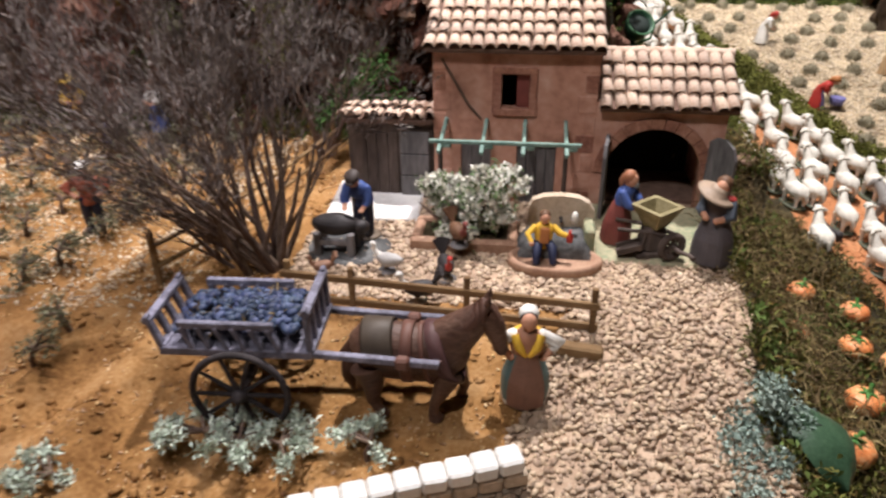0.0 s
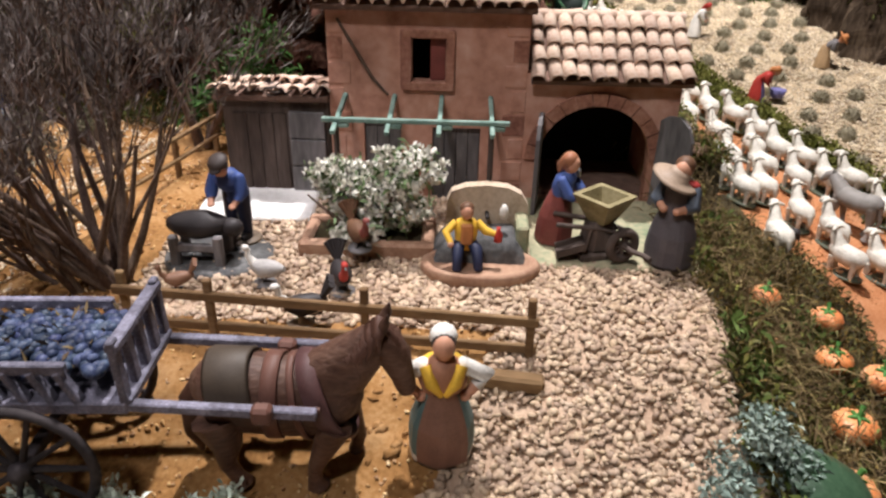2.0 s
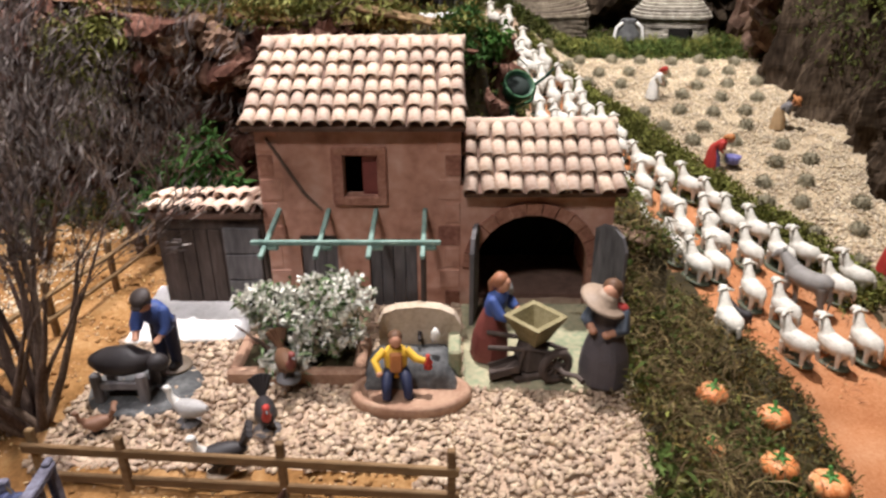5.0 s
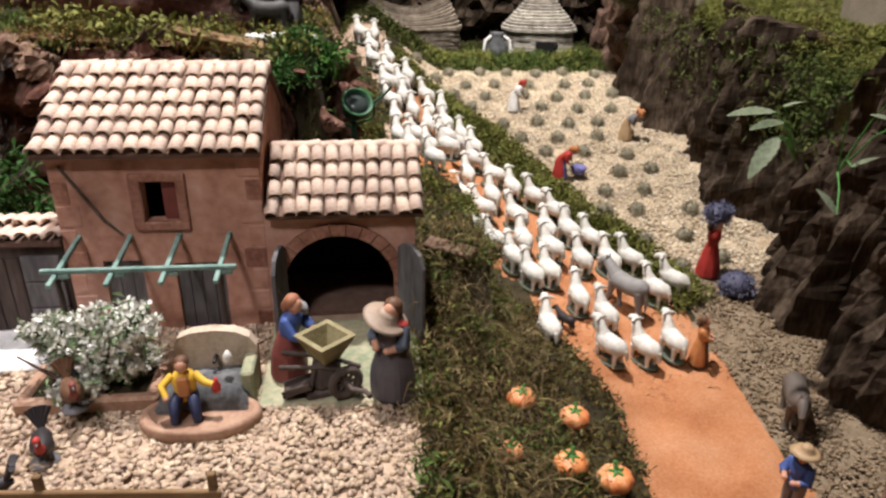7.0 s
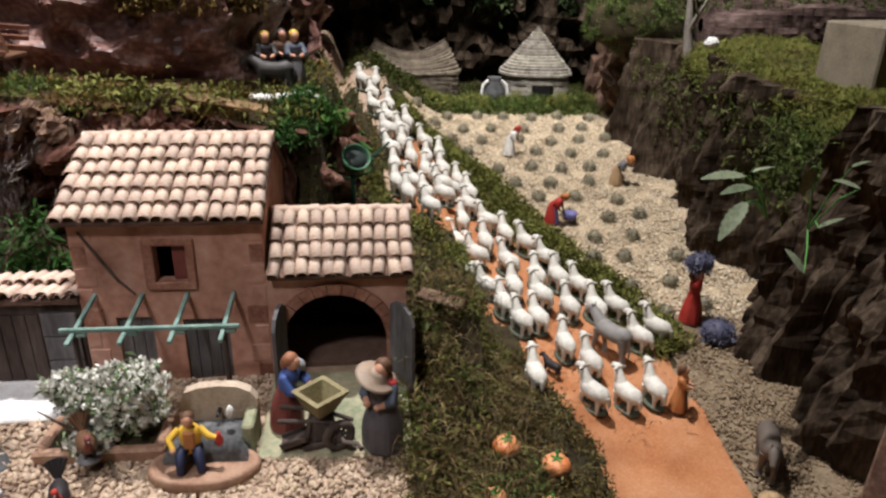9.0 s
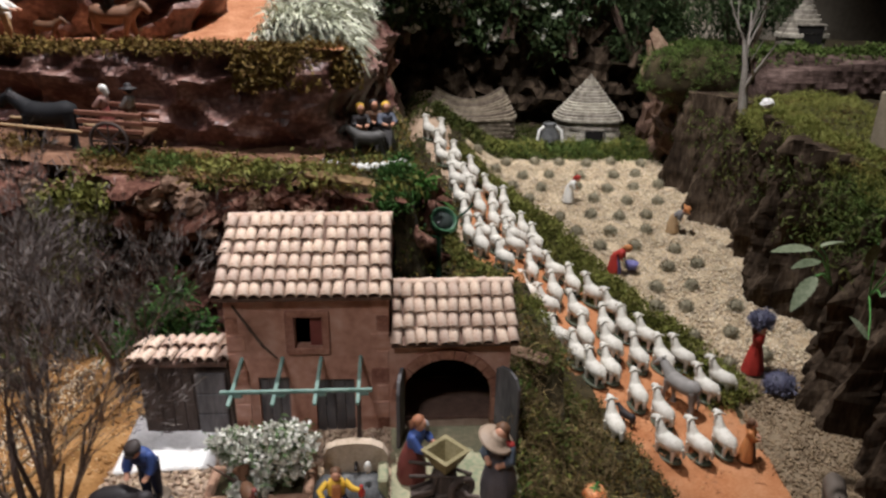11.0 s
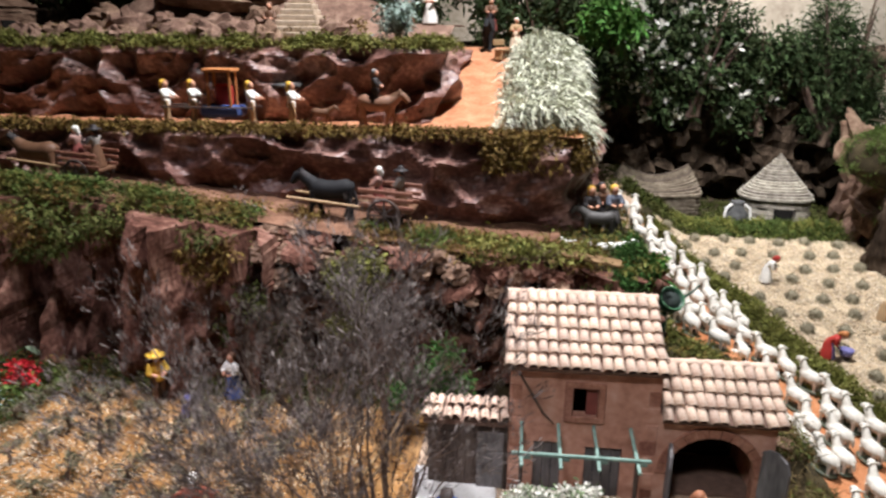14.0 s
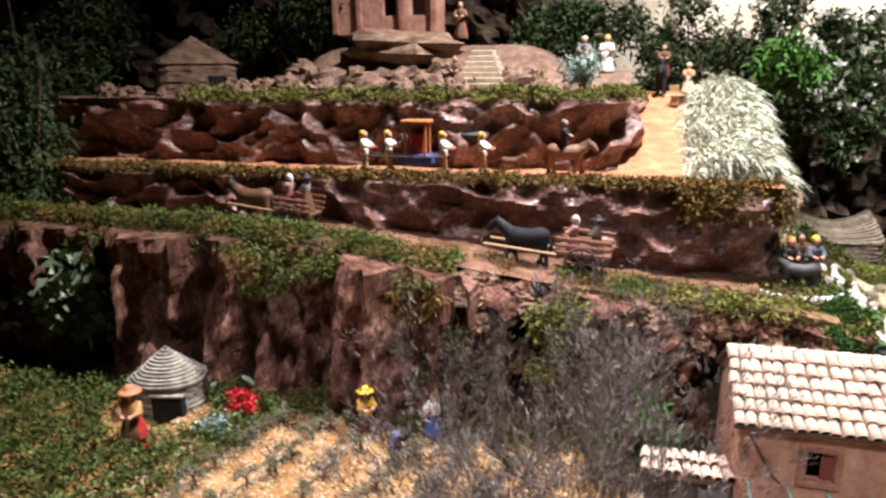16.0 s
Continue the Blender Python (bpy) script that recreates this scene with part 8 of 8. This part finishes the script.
def build_terraces():
    g = random.Random(17)
    # litter with its four bearers
    lt = thing("sedan_chair", pose(-0.625, 1.335, 0.428), "orange canopied sedan chair on a blue base", "sedan chair")
    q = Shape()
    q.box((0, 0, 0.022), (0.085, 0.045, 0.022), 0, None, 0.006)
    q.obj("base", BLUE, lt, label="blue draped base")
    for sx in (-1, 1):
        for sy in (-1, 1):
            q = Shape()
            q.tube([(sx * 0.022, sy * 0.016, 0.03), (sx * 0.022, sy * 0.016, 0.098)], 0.003, 0, 7)
            q.obj("post", ORANGE, lt)
    q = Shape()
    q.box((0, 0, 0.101), (0.060, 0.046, 0.007), 0, None, 0.002)
    q.obj("canopy", ORANGE, lt)
    q = Shape()
    q.box((0, 0.010, 0.052), (0.034, 0.020, 0.045), 0, None, 0.005)
    q.obj("seat", RED, lt)
    for sy in (-1, 1):
        q = Shape()
        q.tube([(-0.12, sy * 0.024, 0.030), (0.07, sy * 0.024, 0.030)], 0.002, 0, 6)
        q.obj("pole", DARK_WOOD, lt)
    for x, y in ((-0.742, 1.33), (-0.692, 1.345), (-0.568, 1.335), (-0.485, 1.335)):
        figurine("bearer_figurine", pose(x, y, 0.424, 0, 0, 85), "clay figurine in white tunic with a yellow head-dress", (TAN, WHITE, YELLOW, BROWN), False, 0.086, "scarf", "reach", stride=0.007, hair=BROWN)
    quadruped("walking_dog_figurine", pose(-0.43, 1.352, 0.424), "dark brown clay beast led along the road", [BROWN, DARK], 0.040, 0.034, False)
    quadruped("riding_horse", pose(-0.318, 1.360, 0.424), "chestnut clay horse with a rider on the upper road", [CHESTNUT, BROWN], 0.076, 0.062, neck=0.7)
    figurine("rider_figurine", pose(-0.322, 1.360, 0.455, 0, 0, 90), "dark clothed clay rider on the chestnut horse", (DARK, DARK, GREY, DARK), False, 0.080, "scarf", "front", False)
    q = Shape()
    q.box((0, 0, 0), (0.085, 0.05, 0.008), 0, None, 0.002)
    tagged(q.obj("stone_shelter", STONE_DARK, None, pose(-0.53, 1.42, 0.498, 8, 0, 0)), "flat grey slab jutting from the slate wall", "slab")
    # two carts on the lower road
    for x, y, hm, lab, turn in ((-0.262, 1.165, [BLACKISH, DARK], "black clay horse pulling a wooden cart", 176), (-0.835, 1.19, [BROWN, DARK], "brown clay horse pulling a wooden cart", 174)):
        z = terrace_1(x)
        c = thing("wooden_cart", pose(x, y, z, 0, -3, turn) @ Matrix.Scale(1.22 if x > -0.5 else 1.05, 4), "small reddish wooden cart with slatted sides", "cart")
        q = Shape()
        q.box((0, 0, 0.030), (0.075, 0.05, 0.005), 0, None, 0.001)
        q.obj("floor", BROWN, c)
        for sy in (-1, 1):
            for k in range(3):
                q = Shape()
                q.box((0, sy * (0.025 + 0.003 * k), 0.036 + 0.011 * k), (0.080, 0.003, 0.006), 0, None, 0.0008)
                q.obj("slat", paint("cart_brown", 0.26, 0.115, 0.075), c)
            q = Shape()
            q.tube([(0.03, sy * 0.020, 0.030), (0.15, sy * 0.020, 0.034)], 0.0022, 0, 7)
            q.obj("shaft", TAN, c)
            w = thing("wheel", pose(0, sy * 0.034, 0.0245), "", "")
            w.parent = c
            q = Shape()
            q.tube([(0.023 * math.cos(2 * math.pi * k / 24), 0, 0.023 * math.sin(2 * math.pi * k / 24)) for k in range(25)], 0.0022, 0, 7, False)
            q.obj("rim", DARK_WOOD, w)
            for k in range(8):
                a = math.pi * 2 * k / 8
                q = Shape()
                q.tube([(0, 0, 0), (0.022 * math.cos(a), 0, 0.022 * math.sin(a))], 0.0013, 0, 5)
                q.obj("spoke", DARK_WOOD, w)
        d = Vector((math.cos(radians(turn)), math.sin(radians(turn)), 0))
        hp = Vector((x, y, 0)) + d * 0.105
        quadruped("cart_horse_figurine", pose(hp.x, hp.y, terrace_1(hp.x) + 0.001, 0, 0, turn), lab, hm, 0.084, 0.072)
        for k, mm in ((-0.018, (MAROON, paint("dusty_pink", 0.40, 0.24, 0.20), WHITE, BROWN)), (0.022, (BROWN, paint("pale_smock", 0.32, 0.29, 0.26), DARK, BROWN))):
            p = Vector((x, y, 0)) - d * k
            figurine("cart_figurine", pose(p.x, p.y, z + 0.031, 0, 0, turn + 90), "clay figurine riding in the cart", mm, True, 0.078, "straw" if k > 0 else "scarf", "front", False)
    q = Shape()
    q.box((0, 0, 0), (0.105, 0.022, 0.004), 0, None, 0.001)
    tagged(q.obj("loose_plank", FENCE_WOOD, None, pose(0.085, 1.055, 0.262, 14, 12, 8)), "loose brown board lying on the terrace end", "board")
    for k, (x, y, zz, r) in enumerate(((0.945, 2.10, 0.12, 0.07), (0.985, 2.03, 0.20, 0.08), (0.93, 2.03, 0.06, 0.05), (1.0, 2.16, 0.24, 0.10), (0.965, 1.98, 0.10, 0.06))):
        rock("rock_outcrop", pose(x, y, zz, 20, 10 * k, 50 * k), (r * 0.8, r * 0.7, r * 1.6), ROCK_PALE if k % 2 else ROCK, "twisted grey-brown rock outcrop beside the huts", 130 + k, 0.7)
    for k in range(44):
        x = -0.46 + 0.54 * g.random()
        y, r = cliff_a_y(x) + g.uniform(-0.035, 0.035), g.uniform(0.012, 0.024)
        z = terrace_1(x) - 0.015 - 0.06 * max(0.0, (cliff_a_y(x) - y)) / 0.035 + g.uniform(-0.01, 0.006)
        rock("broken_rock", pose(x, y, z, g.uniform(-30, 30), g.uniform(-30, 30), 70 * k), (r * 1.2, r, r * 0.8), ROCK_PALE if k % 3 else CORK, "rough crumbling brown rock on the terrace end", 200 + k, 0.8)
    # nook with the ring of white stones
    ring = thing("stone_ring", pose(0, 0, 0), "curved low border of white stones", "border")
    for k in range(20):
        a = math.radians(195 + 170 * k / 19)
        x, y = 0.112 + 0.086 * math.cos(a), 1.272 + 0.085 * math.sin(a)
        q = Shape()
        q.ball((0, 0, 0), (0.0095, 0.008, 0.008), 0, 8, 6, None, 0.2)
        q.obj("stone", WHITE_STONE, ring, pose(x, y, land(x, y) + 0.007, 0, 0, 30 * k))
    for x, y, mm in ((0.105, 1.30, (BROWN, DARK, YELLOW, BROWN)), (0.150, 1.315, (GREY, paint("dull_blue", 0.10, 0.11, 0.14), YELLOW, GREY)), (0.128, 1.335, (DARK, BROWN, DARK, DARK))):
        figurine("nook_figurine", ground_pose(x, y, 20), "clay figurine with a yellow head-dress inside the stone ring", mm, True, 0.095, "scarf", "front")
    quadruped("nook_donkey", ground_pose(0.12, 1.275, 170), "grey clay donkey inside the stone ring", [paint("dark_donkey", 0.07, 0.065, 0.06), DARK], 0.06, 0.052, False)
    # things on the top terrace
    for k, (x, y, r) in enumerate(((-0.92, 1.53, 0.035), (-0.80, 1.52, 0.045), (-0.66, 1.53, 0.05), (-1.05, 1.50, 0.04), (-0.73, 1.60, 0.05), (-0.40, 1.53, 0.03), (-0.98, 1.60, 0.04))):
        rock("boulder", pose(x, y, terrace_3(x, y) + r * 0.35, 0, 0, 40 * k), (r * 1.25, r, r * 0.8), ROCK if k % 3 else ROCK_PALE, "rough brown boulder on the top terrace", k)
    for k in range(17):
        x = -1.52 + 0.058 * k + g.uniform(-0.015, 0.015)
        r = g.uniform(0.022, 0.042)
        y = 1.485 + g.uniform(-0.012, 0.03)
        if x < -1.18:
            r *= 0.7
        rock("edge_stone", pose(x, y, terrace_3(x, y) + r * 0.4, g.uniform(-20, 20), g.uniform(-20, 20), 50 * k), (r * 1.3, r * 0.9, r * 0.95), ROCK_PALE if k % 4 == 0 else ROCK, "rough pale brown stone on the terrace edge", 50 + k, 0.6)
    rock("flat_rock", pose(-0.80, 1.80, terrace_3(-0.8, 1.8) + 0.022, 0, 3, 0), (0.20, 0.13, 0.055), ROCK_PALE, "broad flat rock ledge under the castle", 31, 0.5)
    for k in range(9):
        x, y, r = -1.02 + 0.07 * k, 1.60 + 0.13 * g.random(), g.uniform(0.03, 0.055)
        rock("boulder", pose(x, y, terrace_3(x, y) + r * 0.3, g.uniform(-25, 25), g.uniform(-25, 25), 70 * k), (r * 1.4, r, r * 0.85), ROCK_PALE if k % 5 == 0 else ROCK, "rough brown boulder on the top terrace", 80 + k, 0.7)
    st = thing("stone_steps", pose(-0.545, 1.60, terrace_3(-0.545, 1.6)), "stepped pile of pale square stones", "steps")
    for k in range(7):
        q = Shape()
        w = 0.13 - 0.013 * k
        q.box((0.0, 0.005 * k, 0.006 + 0.0125 * k), (w, 0.09 - 0.008 * k, 0.012), 0, None, 0.002)
        q.obj("step", STONE, st)
    figurine("step_figurine", pose(-0.60, 1.565, terrace_3(-0.6, 1.565)), "dark clay figurine beside the stone steps", (DARK, BROWN, BROWN, DARK), True, 0.085, "scarf", "front")
    figurine("top_figurine", pose(-0.60, 1.62, 0.705), "clay figurine on top of the steps", (MAROON, BROWN, DARK, BROWN), True, 0.085, "scarf", "front")
    for x, y, mm in ((-0.315, 1.72, (BROWN, GREY, CREAM, GREY)), (-0.262, 1.74, (WHITE, WHITE, YELLOW, WHITE))):
        figurine("watching_figurine", pose(x, y, terrace_3(x, y)), "clay figurine watching from the top terrace", mm, True, 0.09, "scarf", "front")
    quadruped("dark_donkey", pose(-0.125, 1.90, ramp_z(1.9), 0, 0, -95), "black clay donkey coming down the road", [BLACKISH, DARK], 0.075, 0.066, False)
    figurine("donkey_rider_figurine", pose(-0.122, 1.915, ramp_z(1.9) + 0.045), "clay figurine on the black donkey", (MAROON, BROWN, DARK, DARK), True, 0.085, "scarf", "front", False)
    figurine("road_figurine", pose(-0.055, 1.95, ramp_z(1.95)), "clay figurine in cream standing by the road", (CREAM, TAN, WHITE, CREAM), True, 0.08, "scarf", "front")
    bn = thing("wooden_bench", pose(-0.085, 1.80, ramp_z(1.8), 0, 0, 70), "small light wooden bench by the road", "bench")
    q = Shape()
    q.box((0, 0, 0.022), (0.07, 0.022, 0.004), 0, None, 0.001)
    q.obj("seat", TAN, bn)
    q = Shape()
    q.box((0, 0.012, 0.040), (0.07, 0.003, 0.014), 0, None, 0.001)
    q.obj("backrest", TAN, bn)
    for sx in (-1, 1):
        q = Shape()
        q.box((sx * 0.028, 0, 0.010), (0.006, 0.02, 0.022), 0, None, 0.001)
        q.obj("leg", TAN, bn)
    # castle at the back
    z = terrace_3(-0.9, 1.9) + 0.0
    cs = thing("castle", pose(-0.905, 1.985, z + 0.088), "red-brown castle facade with columns and a doorway", "castle")
    q = Shape()
    wall_with_holes(q, -0.16, 0.16, -0.05, 0.30, -0.05, 0.03, [(-0.005, 0.035, 0.0, 0.075), (0.075, 0.125, 0.0, 0.10)])
    q.obj("wall", PLASTER, cs)
    for x in (-0.15, -0.075, 0.055, 0.15):
        q = Shape()
        q.box((x, -0.058, 0.10), (0.018, 0.014, 0.30), 0, None, 0.003)
        q.obj("column", QUOIN, cs)
    # black panel paints the shade within the castle doorway
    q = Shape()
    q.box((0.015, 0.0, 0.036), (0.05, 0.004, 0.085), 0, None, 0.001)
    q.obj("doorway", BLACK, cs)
    q = Shape()
    q.box((0.1, 0.0, 0.05), (0.06, 0.004, 0.11), 0, None, 0.001)
    q.obj("gate", DARK_WOOD, cs)
    sb = Shape()
    sb.box((0, 0, 0), (0.064, 0.026, 0.005), 0, None, 0.002)
    tagged(sb.obj("bark_strip", ROCK_PALE, None, pose(0.362, 0.955, land(0.362, 0.955) + 0.018, 6, 6, -26)), "flat piece of pale bark on the bank", "bark")
    # right side
    pl = thing("gate_pillar", pose(0.765, 0.585, -0.20, 0, 3, 20), "weathered pinkish brown pillar with a sloped cap", "pillar")
    q = Shape()
    q.box((0, 0, 0.14), (0.055, 0.055, 0.30), 0, None, 0.004)
    q.obj("shaft", ROCK, pl)
    q = Shape()
    q.box((0, 0, 0.296), (0.068, 0.068, 0.014), 0, Matrix.Rotation(0.25, 3, "Y"), 0.003)
    q.obj("cap", QUOIN, pl)
    bx = Shape()
    bx.box((0, 0, 0.055), (0.16, 0.12, 0.11), 0, None, 0.003)
    tagged(bx.obj("plain_block", STONE_DULL, None, pose(1.12, 1.22, 0.252, 0, 0, 12)), "plain beige block on the mossy cliff", "block")
    tagged(rock("white_pebble", pose(0.955, 1.50, east_z(1.5) + 0.026), (0.018, 0.014, 0.013), WHITE_STONE, "white pebble on the cliff's edge", 3, 0.2), "", "", "")
    q, vs, nu, nv = Shape(), [], 70, 28
    for i in range(nu + 1):
        for j in range(nv):
            a, x = 2 * math.pi * j / nv, 1.06 + 0.60 * i / nu
            h = 1 + 0.22 * noise.noise((x * 5, math.cos(a) * 1.8, math.sin(a) * 1.8)) + 0.20 * noise.noise((x * 9, math.cos(a) * 6, math.sin(a) * 6)) + 0.10 * noise.noise((x * 60, math.cos(a) * 9, math.sin(a) * 9))
            h *= 0.25 if i in (0, nu) else 1.0
            vs.append((x, 1.785 + 0.06 * h * math.cos(a), 0.308 + 0.062 * h * math.sin(a)))
    q.add(vs, [(i * nv + j, (i + 1) * nv + j, (i + 1) * nv + (j + 1) % nv, i * nv + (j + 1) % nv) for i in range(nu) for j in range(nv)], 0, False)
    tagged(q.obj("bark_log", BARK_LOG), "thick dark furrowed log lying along the cliff step", "log")
    for k, (x, y, r) in enumerate(((1.14, 1.81, 0.014), (1.17, 1.80, 0.010), (1.30, 1.81, 0.012), (1.33, 1.815, 0.009), (1.42, 1.81, 0.013))):
        rock("white_pebble", pose(x, y, 0.366), (r, r * 0.9, r * 0.8), WHITE_STONE, "white pebble lying on the upper step", 40 + k, 0.2)
    dry_stone_hut("small_stone_hut", pose(1.225, 1.89, 0.358, 0, 0, 0), 0.135, 0.10, 0.05, 0.135, 0.02, 12, "small grey stone shelter on the cliff", (0.055, 0.075), 2.2)


build_flock()
build_pumpkins()
build_valley_figures()
build_huts()
build_terraces()


# ---- loose stones ----
def build_gravel():
    g = np.random.default_rng(23)
    pts = []
    for x, y in zip(g.uniform(-0.19, 0.32, 24000), g.uniform(0.10, 0.80, 24000)):
        if zone(x, y) == 1 and not (0.16 < x < 0.304 and y > 0.66 + 0.006 * g.random()) and not (x < -0.052 and y > 0.735):
            pts.append((x, y, land(x, y) + 0.0012 + 0.0015 * g.random()))
    pebbles("yard_gravel", pts, 0.0042, STONE_BIT, "beige and pink angular gravel covering the yard")
    pts = []
    for x, y in zip(g.uniform(0.40, 0.97, 52000), g.uniform(0.5, 2.05, 52000)):
        if zone(x, y) in (4, 5):
            pts.append((x, y, land(x, y) + 0.001 + 0.0015 * g.random()))
    pebbles("field_grit", [p for p in pts if p[1] > 1.07 + 0.05 * noise.noise((p[0] * 9, p[1] * 9, 0))], 0.0034, SAND_BIT, "pale coarse grit covering the lavender field", 3)
    pebbles("lane_grit", [p for p in pts if p[1] <= 1.09 + 0.05 * noise.noise((p[0] * 9, p[1] * 9, 0))], 0.0031, BROWN_GRIT, "brown fine grit beside the red path, darkened for dim light", 13)
    pts = []
    for x, y in zip(g.uniform(-0.95, 0.14, 20000), g.uniform(0.15, 1.0, 20000)):
        if zone(x, y) == 0 and noise.noise((x * 18, y * 18, 2)) > -0.1:
            pts.append((x, y, land(x, y) + 0.0005))
    clods = [p for p in zip(g.uniform(-0.95, 0.14, 3800), g.uniform(0.15, 1.0, 3800)) if zone(*p) == 0 and noise.noise((p[0] * 12, p[1] * 12, 7)) > -0.15]
    pebbles("soil_clods", [(x, y, land(x, y) - 0.0005) for x, y in clods], 0.0055, SOIL, "crumbly clods of ochre soil", 14)
    pale = [p for p in zip(g.uniform(-0.95, -0.25, 15000), g.uniform(0.50, 1.0, 15000)) if zone(*p) == 0]
    pebbles("pale_field_grit", [(x, y, land(x, y) + 0.0004) for x, y in pale], 0.0024, SAND_BIT, "pale sandy grit over the vineyard soil", 15)
    pebbles("soil_crumbs", pts, 0.0020, material("soil_crumb", [(0.36, 0.19, 0.07), (0.50, 0.31, 0.15), (0.62, 0.46, 0.30)], 60, 0.95, 0.3, island=0.4), "crumbs and small stones on the ochre soil", 4)


build_gravel()
